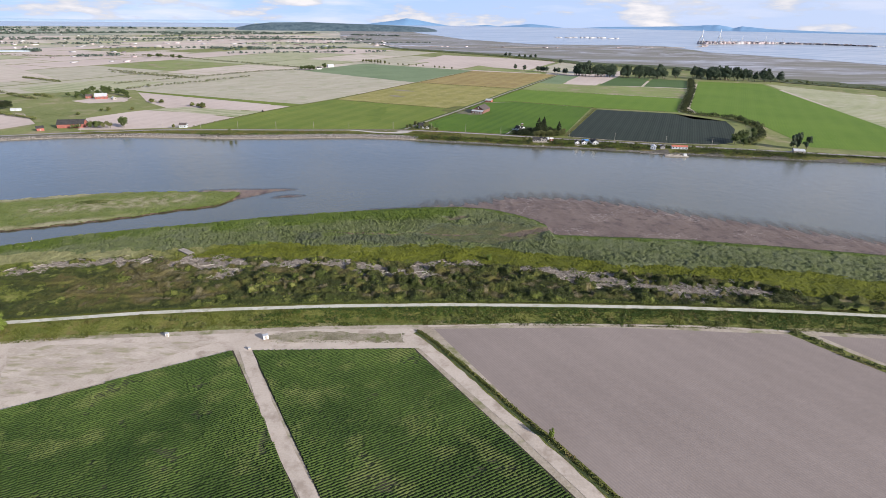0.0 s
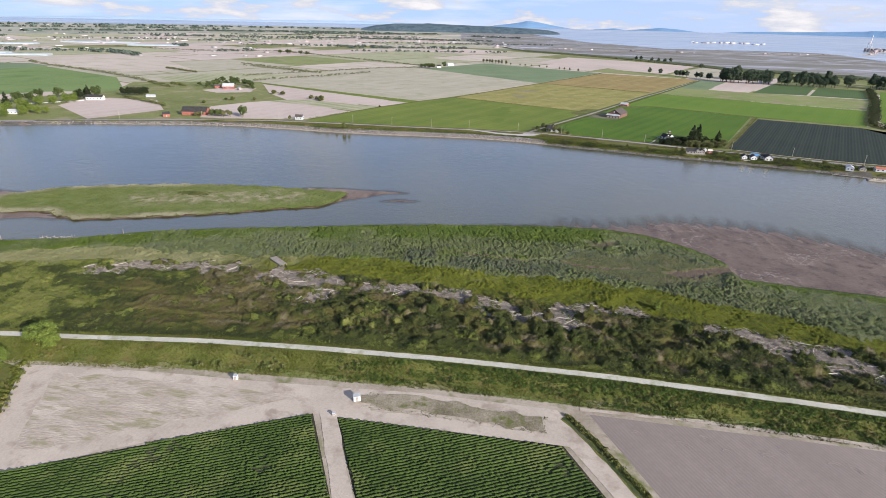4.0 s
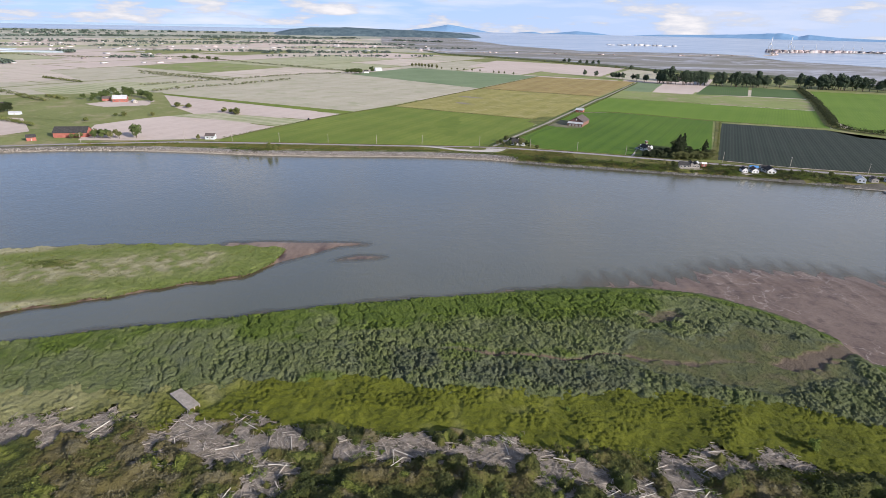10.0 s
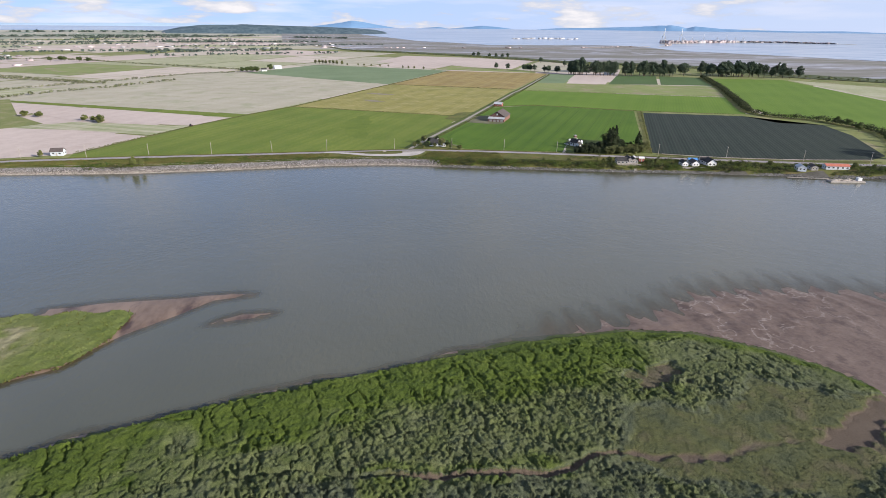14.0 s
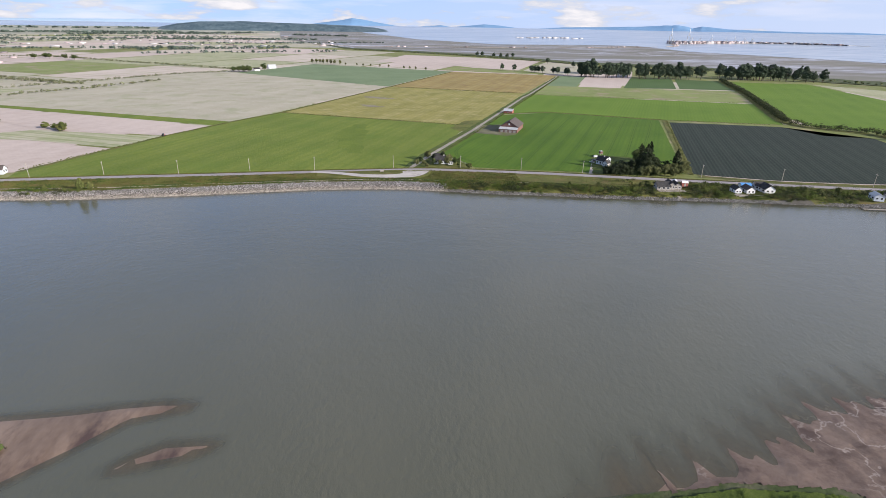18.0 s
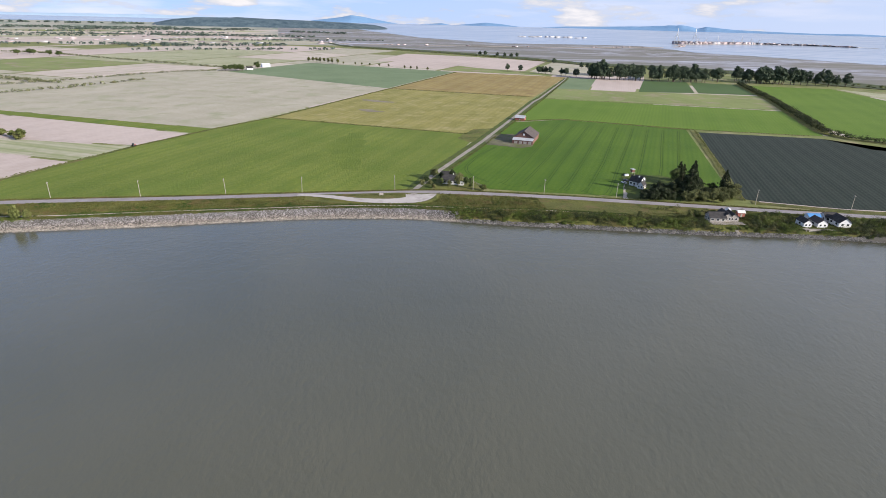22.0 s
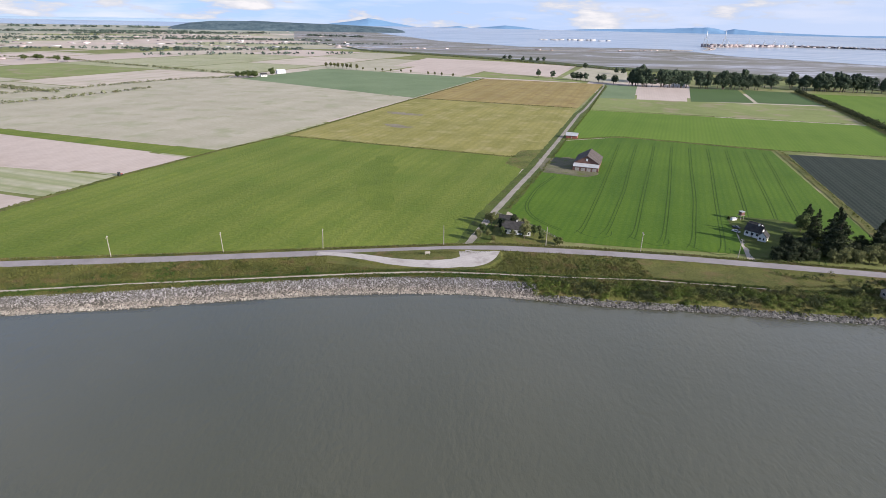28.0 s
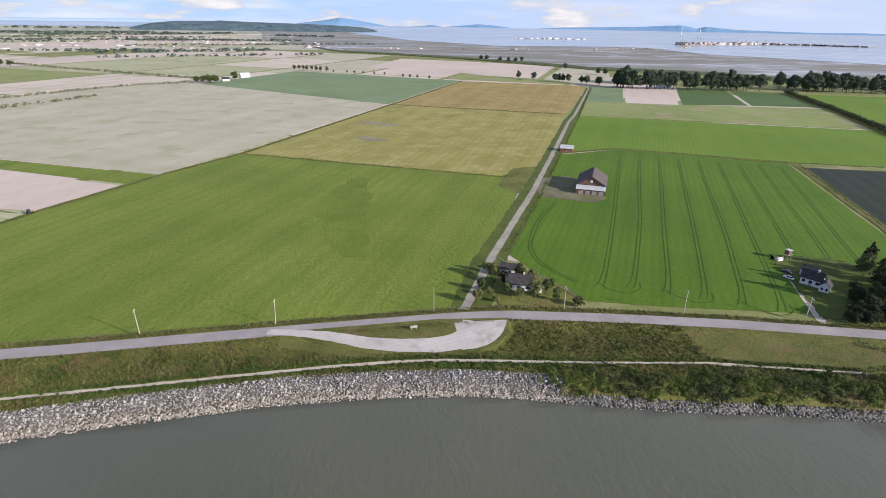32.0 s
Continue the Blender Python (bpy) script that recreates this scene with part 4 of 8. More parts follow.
    if chimney:
        part("chimney", box((a * 0.3, -0.35, wall_h + rise - 0.6), (a * 0.3 + 0.7, 0.35, wall_h + rise + 1.0)), M["concrete"], e)
    if base:
        part("foundation", box((-a - 0.1, -b - 0.1, -base), (a + 0.1, b + 0.1, 0.1)), M["concrete"], e)
    return e


def crown_mesh(name, seed, mat, h, r, clumps=22, per=70, leaf=0.55, low=0.25, conifer=False):
    rg = np.random.default_rng(seed)
    if conifer:
        k = np.linspace(0.10, 0.985, 24)
        C, R = [], []
        for q in k:
            m = max(1, int(8 * (1 - q)) + 2)
            rr = r * (1 - q) ** 0.72 * rg.uniform(0.6, 1.2)
            for i in range(m):
                a = rg.uniform(0, 6.28)
                far = rg.uniform(0.45, 0.85)
                C.append((rr * far * math.cos(a), rr * far * math.sin(a), h * q - 0.25 * far + rg.uniform(-0.2, 0.2)))
                R.append((rr * 0.36 + 0.16, rr * 0.36 + 0.16, h * 0.026 + 0.12))
        C, R = np.array(C), np.array(R)
        V, F = leaf_quads(rg, C, R, max(14, per // 3), leaf, -0.1, -0.9)
    else:
        d = rg.normal(size=(clumps, 3))
        d /= np.linalg.norm(d, axis=1)[:, None]
        C = d * rg.uniform(0.35, 0.85, (clumps, 1)) * (r, r, h * (1 - low) / 2) + (0, 0, h * (low + (1 - low) / 2))
        R = np.repeat(rg.uniform(0.26, 0.46, (clumps, 1)), 3, 1) * (r, r, h * 0.36)
        V, F = leaf_quads(rg, C, R, per, leaf, 0.3, -0.6)
    return fast_mesh(name, V, F, mat)


def trunk_mesh(name, seed, h, r, conifer=False):
    rg = random.Random(seed)
    bm = bmesh.new()
    top = h * (0.96 if conifer else 0.7)
    add_tube(bm, (0, 0, -0.3), (rg.uniform(-0.2, 0.2), rg.uniform(-0.2, 0.2), top * 0.5), h * 0.024, h * 0.016)
    add_tube(bm, (0, 0, top * 0.5 - 0.1), (rg.uniform(-0.3, 0.3), rg.uniform(-0.3, 0.3), top), h * 0.016, h * 0.005)
    if not conifer:
        for i in range(6):
            a, q = rg.uniform(0, 6.28), rg.uniform(0.3, 0.62)
            add_tube(bm, (0, 0, h * q), (math.cos(a) * r * 0.7, math.sin(a) * r * 0.7, h * (q + 0.2)), h * 0.011, h * 0.004, 5)
    me = bpy.data.meshes.new(name)
    bm.to_mesh(me)
    bm.free()
    me.materials.append(M["bark"])
    return me


PROTO = {}
for key, mat, h, r, con, cl, per, leaf, low in (("broad", "leaf_tree", 10, 4.2, False, 34, 110, 0.5, 0.16), ("broad2", "leaf_tree", 10, 3.6, False, 30, 110, 0.5, 0.12), ("olive", "leaf_olive", 10, 3.9, False, 30, 100, 0.48, 0.2),
                                          ("poplar", "wind_leaf", 10, 2.6, False, 24, 50, 0.7, 0.08), ("conifer", "needle", 10, 3.1, True, 0, 84, 0.36, 0), ("dark", "needle", 10, 3.4, False, 30, 120, 0.45, 0.06), ("wind", "wind_leaf", 10, 3.7, False, 30, 90, 0.55, 0.10), ("light", "shrub_light", 10, 4.4, False, 34, 150, 0.42, 0.05),
                                          ("bush", "shrub", 10, 6.4, False, 24, 60, 1.3, 0.0), ("low_olive", "leaf_olive", 10, 5.0, False, 34, 110, 0.6, 0.0), ("dense", "needle", 10, 5.6, False, 34, 120, 0.62, 0.0)):
    PROTO[key] = [(crown_mesh("crown", 40 + i * 7 + len(key), M[mat], h, r, cl, per, leaf, low, con), trunk_mesh("trunk", 90 + i, h, r, con)) for i in range(3)]


def tree(x, y, h, kind="broad", wide=1.0, label="", name="tree", category="tree", group="", seed=None):
    """A tree of the height h: one of three crowns of its kind, turned and scaled."""
    rg = random.Random(int(x * 13 + y * 7) if seed is None else seed)
    c, tr = PROTO[kind][rg.randrange(3)]
    e = new(name)
    s = h / 10
    wx, wy, wz = warp(x, y, h_at(x, y) if abs(x) < 800 and y < 400 else 1.5)
    d = math.hypot(x - EYE[0], y - EYE[1])
    k = math.hypot(wx - EYE[0], wy - EYE[1]) / d
    e.matrix_world = pose(wx, wy, wz, 0, 0, rg.uniform(0, 360)) @ Matrix.Diagonal((s * wide * k, s * wide * k, s * k, 1))
    tagged(e, label, category, group)
    for nm, me in (("trunk", tr), ("crown", c)):
        o = new(nm, me)
        o.parent = e
    return e
# ---------------- farm buildings beyond the river ----------------
M["margin_earth"] = surface("trodden_earth_and_grass", (0.075, 0.075, 0.04), (0.17, 0.155, 0.10), 0.06, 0.8, third=(0.10, 0.12, 0.03))
barn = gable_house("barn", 192.5, 341.5, 64.8, 29, 19, 5.4, 5.6, M["brown_wood"], M["brown_roof"], "large reddish-brown wooden barn with a shingled gable roof", "barn", 1.5, 0.7, windows=0, door=False)
bmq = bmesh.new()
vs = [bmq.verts.new(p) for p in ((-14.6, -9.8, 4.9), (-14.6, 9.8, 4.9), (-20.5, 9.8, 3.4), (-20.5, -9.8, 3.4))]
vs2 = [bmq.verts.new(v.co + Vector((0, 0, 0.15))) for v in vs]
bmq.faces.new(vs)
bmq.faces.new(vs2[::-1])
for i in range(4):
    bmq.faces.new((vs[i], vs2[i], vs2[(i + 1) % 4], vs[(i + 1) % 4]))
bmesh.ops.recalc_face_normals(bmq, faces=bmq.faces[:])
part("lean_to_roof", bmq, M["tin"], barn, "pale metal lean-to roof")
part("front_wall", box((-20.2, -9.6, -0.2), (-19.95, 9.6, 3.4)), M["brown_wood"], barn)
for i in range(4):
    part("door", box((-20.3, -8.4 + i * 4.4, 0), (-20.17, -5.4 + i * 4.4, 2.6)), M["weathered"], barn, "weathered boarded door")
part("side_wall", box((-20.2, -9.75, -0.2), (-14.5, -9.55, 3.4)), M["brown_wood"], barn)
part("side_wall", box((-20.2, 9.55, -0.2), (-14.5, 9.75, 3.4)), M["brown_wood"], barn)
part("loft_hatch", box((-14.7, -0.8, 7.0), (-14.45, 0.8, 8.8)), M["white"], barn, "small pale loft hatch")
shed = gable_house("shed", 216, 457, -25, 11, 9, 3.2, 2.2, M["red_wood"], M["tin"], "small red shed with a pale metal roof beside the lane", "shed", 1.5, 0.5, windows=0)
gable_house("shed", -224, 178.5, 5, 9.5, 6.5, 3.4, 2.4, M["pale"], M["brown_roof"], "pale blue-grey shed beside the river road", "shed", 1.7, 0.4, windows=2)
sheet("barn_yard", [(158, 366), (186, 372), (196, 346), (191, 312), (178, 306), (150, 321), (150, 334)], M["margin_earth"], 1.712, "bare earth yard beside the barn", "yard", ragged=0.8)
# house at the lane
gable_house("garage", 99, 209, -20, 8.5, 6, 2.8, 1.5, M["white"], M["dark_roof"], "white garage with a dark shingled roof", "garage", 1.6, 0.4, windows=1)
gable_house("house", 99, 194, -15, 11, 8, 3.2, 2.8, M["white"], M["dark_roof"], "white bungalow with a dark roof under trees", "house", 1.6, 0.5, windows=3, chimney=True)
gable_house("shed", 106, 189.5, 75, 5, 3.6, 2.6, 1.5, M["white"], M["dark_roof"], "small white outbuilding with a dark roof", "shed", 1.6, 0.3, windows=1)
for x, y, h, k in ((89, 203, 8.5, "olive"), (78, 181, 7, "olive"), (84, 186, 5, "olive"), (103, 183, 9, "olive"), (109, 187, 7, "broad2"), (92, 187, 6, "broad2"), (97, 184, 5, "olive"), (82, 192, 6.5, "broad2"), (93, 196, 7.5, "dark"), (106, 197, 7, "olive"), (101, 201, 8, "dark"), (111, 180, 6, "broad2"), (88, 210, 6, "olive"), (113, 191, 5, "broad2")):
    tree(x, y, h, k, 0.95, "small dusty green garden tree beside the white bungalow")
tree(118.5, 174.5, 4.6, "bush", 0.9, "rounded green bush at the garden corner", "bush", "bush")
tree(86, 181.5, 3, "bush", 0.8, "low dark garden bush", "bush", "bush")
# picket fence round the garden
FENCE = [(95.5, 226), (100, 219), (106, 211), (113, 201), (119, 187.5), (121.5, 180.5)]
fe = thing("picket_fence", 0, 0, 0, 0, "weathered pale wooden fence at a field edge", "fence")
for (ax, ay), (bx, by) in zip(FENCE[:-1], FENCE[1:]):
    n = int(math.hypot(bx - ax, by - ay) / 2.0)
    d = Vector((bx - ax, by - ay, 0)).normalized()
    for k in range(n):
        px, py = ax + (bx - ax) * k / n, ay + (by - ay) * k / n
        part("post", box((px - 0.08, py - 0.08, 1.4), (px + 0.08, py + 0.08, 2.75)), M["pole"], fe)
    for zz in (1.9, 2.3, 2.6):
        part("rail", tube((ax, ay, zz), (bx, by, zz), 0.06, 0.06, 4), M["pole"], fe)
# second farmstead
gable_house("house", 230.5, 182.5, -55, 8, 5.2, 3.8, 2.8, M["white"], M["dark_roof"], "white two-storey farmhouse with a dark gable roof", "house", 1.5, 0.5, windows=3, chimney=True)
gable_house("house_wing", 231.5, 176, 40, 5.0, 4.0, 3.0, 2.1, M["white"], M["dark_roof"], "white gabled annex with a dark roof", "house", 1.5, 0.4, windows=2)
gable_house("garage", 237, 191.5, -55, 6.5, 5.5, 3.0, 1.6, M["pale"], M["dark_roof"], "pale garage with a dark roof", "garage", 1.5, 0.3, windows=1)
wt = thing("water_tower", 240, 209.5, 1.5, 12, "small grey wooden lookout tower with a pale roof", "tower")
for sx in (-1, 1):
    for sy in (-1, 1):
        part("leg", tube((sx * 1.15, sy * 1.15, -0.2), (sx * 0.95, sy * 0.95, 3.2), 0.13, 0.11), M["weathered"], wt)
part("cabin", box((-1.15, -1.15, 3.0), (1.15, 1.15, 5.0), 0.05), M["brown_wood"], wt)
part("roof", box((-1.4, -1.4, 5.0), (1.4, 1.4, 5.2), 0.05), M["tin"], wt, "pale flat roof")
part("deck", box((-1.5, -1.5, 2.8), (1.5, 1.5, 3.0)), M["timber"], wt)
gable_house("hen_house", 235, 208.5, 10, 3.0, 1.8, 1.1, 0.4, M["white"], M["tin"], "low white hutch beside the tower", "hutch", 1.5, 0.1, windows=0, door=False)


def car(x, y, rot, mat, label):
    e = thing("car", x, y, h_at(x, y) + 0.02, rot, label, "car", "parked cars")
    bm = bmesh.new()
    for lo, hi in (((-2.2, -0.88, 0.35), (2.2, 0.88, 0.95)),):
        add_box(bm, lo, hi, 0.12)
    part("body", bm, mat, e)
    bm = bmesh.new()
    q = [bm.verts.new(p) for p in ((-1.5, -0.8, 0.93), (1.1, -0.8, 0.93), (1.1, 0.8, 0.93), (-1.5, 0.8, 0.93), (-1.1, -0.62, 1.48), (0.5, -0.62, 1.48), (0.5, 0.62, 1.48), (-1.1, 0.62, 1.48))]
    for f in ((0, 1, 5, 4), (1, 2, 6, 5), (2, 3, 7, 6), (3, 0, 4, 7), (4, 5, 6, 7)):
        bm.faces.new([q[i] for i in f])
    part("cabin", bm, M["glass"], e, "dark glazed cabin")
    part("roof", box((-1.1, -0.62, 1.47), (0.5, 0.62, 1.53), 0.02), mat, e)
    for sx in (-1.35, 1.35):
        for sy in (-0.85, 0.85):
            part("wheel", tube((sx, sy - 0.1, 0.33), (sx, sy + 0.1, 0.33), 0.33, 0.33, 12), M["rubber"], e)
    return e


car(224.5, 189, 115, M["white"], "white car parked on the farm drive")
car(228.5, 195, 115, M["car_dark"], "dark car parked on the farm drive")
ribbon("drive", [(207.5, 148), (215, 164), (223, 182), (230, 196)], 3.4, M["gravel"], 0.14, "pale two-wheel farm drive", "drive", n=4)
for x, y, h, k, w in ((253, 153, 23, "conifer", 1.25), (262, 166, 22, "conifer", 1.1), (281, 158, 18, "conifer", 1.15), (252, 152, 15, "conifer", 1.2), (263, 180, 16, "conifer", 1.1), (268, 193, 15, "conifer", 1.2), (262, 188, 12, "broad2", 1.1)):
    tree(x, y, h, k, w, "tall dark conifer beside the farmhouse" if k == "conifer" else "dark leafy tree beside the farmhouse")
for x, y, h in ((243, 173, 6), (249, 168, 7), (255, 172, 7), (264, 170, 8), (273, 175, 8), (276, 163, 8), (258, 158, 8), (266, 155, 8), (252, 155, 8), (221, 150, 8), (226, 148.5, 9), (232, 149, 9.5), (238, 149, 8.5), (228, 155, 7), (236, 157, 8), (242, 160, 9), (236, 165, 7)):
    tree(x, y, h * 0.95, "dense", 0.95, "dense dark cypress-like tree in a garden row", group="trees round the farmhouse")
for x, y, h in ((247, 146, 7), (251, 145, 8), (255, 147, 8), (258, 144, 8), (264, 143, 8), (267, 146, 9), (270, 141, 8), (285, 153, 10), (279, 147, 8), (274, 150, 9)):
    tree(x, y, h, "low_olive", 0.9, "leafy olive-green tree by the road", group="trees round the farmhouse")

# ---------------- utility poles ----------------
POLES = [(-430, 107), (-338, 139), (-290, 152), (-243, 160), (-194, 162), (-146, 164.2), (-96, 166), (-46.4, 169), (0, 171.5), (59.5, 174.5), (111, 170.5), (157, 162), (203, 153), (290.5, 137), (345, 121.5), (404, 104), (456, 92)]
proto = None
for i, (x, y) in enumerate(POLES):
    if proto is None:
        proto = thing("utility_pole", x, y, h_at(x, y), 8, "pale wooden utility pole with a crossarm beside the road", "pole", "poles along the road")
        part("shaft", tube((0, 0, -0.3), (0, 0, 10.3), 0.2, 0.14, 8), M["pole"], proto)
        part("crossarm", box((-0.07, -1.1, 9.5), (0.07, 1.1, 9.65)), M["weathered"], proto)
        for k in (-0.95, 0, 0.95):
            part("insulator", tube((0, k, 9.65), (0, k, 9.85), 0.06, 0.05, 6), M["white"], proto)
    else:
        rgp = random.Random(i)
        copy_thing(proto, pose(x, y, h_at(x, y), rgp.uniform(-2.5, 2.5), rgp.uniform(-2.5, 2.5), rgp.uniform(0, 20) - 10))

# ---------------- turnaround by the road ----------------
ribbon("turnaround", [(-2, 165.6), (10, 163.4), (22, 159.6), (33, 154.4), (45, 151.4), (56, 150.2), (64, 151), (70, 154), (74, 160), (75, 164.6)], (3.5, 11.5), M["gravel_grey"], 0.045, "pale gravel loop beside the river road", "road", flat=2.9, n=2.5, wob=0.2)
sheet("apron", [(66, 165), (86.5, 164.6), (85, 161), (83.3, 157.2), (81, 153.6), (78.3, 150.6), (75, 148.2), (71, 146.6), (66, 146.2), (66, 156)], M["gravel_grey"], 2.93, "pale dusty apron of the gravel loop", "road")
bmq = bmesh.new()
ring = [(2, 165), (20, 156), (34, 150), (49, 144.5), (66, 142.5), (79, 148.5), (85.5, 157), (87, 166), (60, 168)]
top = [bmq.verts.new((x, y, 2.9)) for x, y in ring]
cen = Vector((52, 157, 0))
bot = [bmq.verts.new((x + (x - cen.x) * 0.12, y + (y - cen.y) * 0.3 - 1.0, 1.2)) for x, y in ring]
mid_v = bmq.verts.new((52, 158, 2.9))
for i in range(len(top)):
    bmq.faces.new((top[i], top[(i + 1) % len(top)], mid_v))
for i in range(len(top)):
    bmq.faces.new((bot[i], bot[(i + 1) % len(top)], top[(i + 1) % len(top)], top[i]))
me = bpy.data.meshes.new("embankment")
bmq.to_mesh(me)
bmq.free()
me.materials.append(M["dike_olive"])
tagged(new("embankment", me), "grassy embankment under the gravel loop", "ground", "", "structure")
sg = thing("notice_board", 50.5, 161.2, 2.9, 5, "low wooden notice board on the grass island", "sign")
for k in (-1, 1):
    part("post", box((k * 0.9 - 0.08, -0.08, -0.2), (k * 0.9 + 0.08, 0.08, 1.7)), M["pole"], sg)
part("board", box((-1.3, -0.06, 0.7), (1.3, 0.06, 1.8), 0.02), M["weathered"], sg, "blank weathered board")

# ---------------- homes on the bank ----------------


def deck(x, y, rot, l, w, z, label):
    e = thing("deck", x, y, z, rot, label, "deck")
    for i in range(int(w / 0.3)):
        part("plank", box((-l / 2, -w / 2 + i * 0.3, 0), (l / 2, -w / 2 + i * 0.3 + 0.27, 0.08)), M["timber"], e)
    for sx in (-0.48, 0, 0.48):
        for sy in (-0.45, 0.45):
            part("pile", tube((sx * l, sy * w, -3.2), (sx * l, sy * w, 0), 0.16, 0.16, 6), M["timber"], e)
    return e


deck(246.5, 99.6, -5, 19, 4.2, 3.45, "weathered grey timber deck on piles at the water")
gable_house("cabin", 242, 104.6, -8, 9, 7, 2.8, 2.2, M["weathered"], M["dark_roof"], "weathered grey riverside cabin with a dark roof on the bank", "cabin", 3.45, 0.5, windows=3)
gable_house("cabin", 252.5, 105.8, 82, 8, 5.5, 2.6, 1.8, M["weathered"], M["dark_roof"], "dark-roofed cabin extension above the water", "cabin", 3.45, 0.4, windows=2)
gable_house("shed", 262, 111, -10, 4.2, 3, 2.5, 1.0, M["red_wood"], M["white"], "small red shed with a white roof", "shed", 3.3, 0.2, windows=0)
gable_house("shed", 258, 117, 60, 4.5, 3, 2.0, 0.9, M["white"], M["tin"], "small white storage shed", "shed", 3.2, 0.2, windows=0)
gable_house("cabin", 248.2, 105.8, 82, 9, 4.6, 3.3, 1.9, M["weathered"], M["dark_roof"], "dark middle wing of a weathered cabin", "cabin", 3.45, 0.4, windows=1)
for x0_, y0_, n_, l_ in ((237.4, 98.2, 19, 1.6), (288, 86.9, 27, 1.5)):
    skirt = thing("bulkhead", x0_, y0_, 0, -5 if x0_ < 260 else -4, "weathered boarded bulkhead under a deck at the water", "bulkhead")
    for i in range(n_):
        part("board", box((i, -0.06, 3.4 - l_ - 0.25 * (i % 3)), (i + 0.93, 0.06, 3.5 if x0_ < 260 else 3.05)), M["weathered"], skirt)
rp = thing("gangway", 248.4, 93.4, 1.95, -101, "sloping timber gangway down to the water", "gangway")
rp.rotation_euler.y = math.radians(16)
for i in range(18):
    part("plank", box((-5.0 + i * 0.56, -0.9, -0.05), (-4.5 + i * 0.56, 0.9, 0.04)), M["timber"], rp)
for s in (-0.85, 0.85):
    part("beam", box((-5.0, s - 0.07, -0.28), (5.04, s + 0.07, -0.05)), M["timber"], rp)
    part("rail", tube((-5.0, s, 0.95), (5.0, s, 0.95), 0.05, 0.05, 5), M["timber"], rp)
    for k in range(6):
        part("post", tube((-4.9 + k * 1.96, s, -0.05), (-4.9 + k * 1.96, s, 0.95), 0.04, 0.04, 5), M["timber"], rp)
deck(301, 87.6, -4, 30, 3.4, 3.0, "weathered timber deck in front of white cabins")
gable_house("boat_shed", 290.2, 94.6, 84, 7.5, 4.6, 2.6, 1.8, M["white"], M["dark_roof"], "white boat shed with a dark gable roof at the water", "shed", 3.1, 0.3, windows=1)
gable_house("boat_shed", 298.6, 94, 84, 8.5, 5.6, 2.6, 2.0, M["white"], M["brown_roof"], "white boat shed with a brown gable roof at the water", "shed", 3.1, 0.3, windows=1)
gable_house("shed", 302.5, 103.0, -8, 7, 4.5, 2.4, 1.2, M["white"], M["blue_roof"], "shed with a bright blue tarpaulin roof", "shed", 3.3, 0.3, windows=0)
gable_house("cabin", 312.2, 93.6, 82, 9, 7, 3.0, 2.6, M["white"], M["dark_roof"], "white riverside cabin with a steep dark roof", "cabin", 3.1, 0.5, windows=2)
gable_house("cabin", 311.5, 101.6, -8, 7, 5, 2.8, 2.0, M["white"], M["dark_roof"], "dark-roofed wing of a riverside cabin", "cabin", 3.2, 0.4, windows=2)
gable_house("float_home", 376.5, 73, 70, 8, 6, 2.8, 1.6, M["pale"], M["tin"], "pale blue float home with a grey roof", "cabin", 2.9, 0.3, windows=2)
gable_house("float_home", 388, 74, 75, 7, 5, 2.6, 1.4, M["weathered"], M["brown_roof"], "small weathered cabin on the bank", "cabin", 2.9, 0.3, windows=1)
gable_house("float_home", 408, 74, -10, 18, 6, 2.8, 1.2, M["pale"], M["red_roof"], "long pale cabin with a red metal roof", "cabin", 2.9, 0.4, windows=5)
deck(372, 58, -12, 30, 2.2, 0.5, "long low timber float on the water")
bg = thing("barge", 394, 47, 0.05, -8, "flat working barge with pale timber cargo", "barge")
part("hull", box((-13, -3, -0.6), (13, 3, 0.9), 0.25), M["weathered"], bg)
part("deck", box((-12.7, -2.8, 0.9), (12.7, 2.8, 1.0)), M["timber"], bg)
part("wheelhouse", box((8, -1.4, 1.0), (11, 1.4, 3.2), 0.08), M["white"], bg)
part("mast", tube((10, 0, 3.2), (10, 0, 7), 0.08, 0.05), M["pole"], bg)
for i in range(7):
    part("timber_stack", box((-11 + i * 2.5, -1.8 + (i % 3) * 0.4, 1.0), (-9 + i * 2.5, 0.6 + (i % 2), 1.5 + 0.3 * (i % 3))), M["driftwood"], bg)
# ---------------- farms to the west ----------------
gable_house("barn", -368, 172, 12, 32, 15, 5.0, 5.0, M["red_wood"], M["dark_roof"], "big faded red barn with a grey roof by the river road", "barn", 1.6, 0.6, windows=0, door=True)
gable_house("shed", -393, 145, 40, 8, 6.5, 3.4, 2.4, M["red_wood"], M["dark_roof"], "small red shed beside the river road", "shed", 1.8, 0.4, windows=0)
for x, y, h, k in ((-340, 163, 9, "broad2"), (-332, 165, 10, "broad2"), (-323, 163, 8, "olive"), (-315, 166, 8, "olive"), (-303, 177, 15, "broad"), (-300, 171, 11, "broad2"), (-352, 160, 7, "olive"), (-360, 158, 6, "olive")):
    tree(x, y, h, k, 1.1, "leafy tree beside the red barn")
tree(-234, 171, 6, "bush", 0.55, "round dark bush beside the pale shed", "bush", "bush")
gable_house("farmhouse", -478, 436, 20, 19, 12, 5, 4.5, M["red_wood"], M["tin"], "farmhouse with a big grey metal roof among trees", "house", 1.5, 0.5, windows=3, chimney=True)
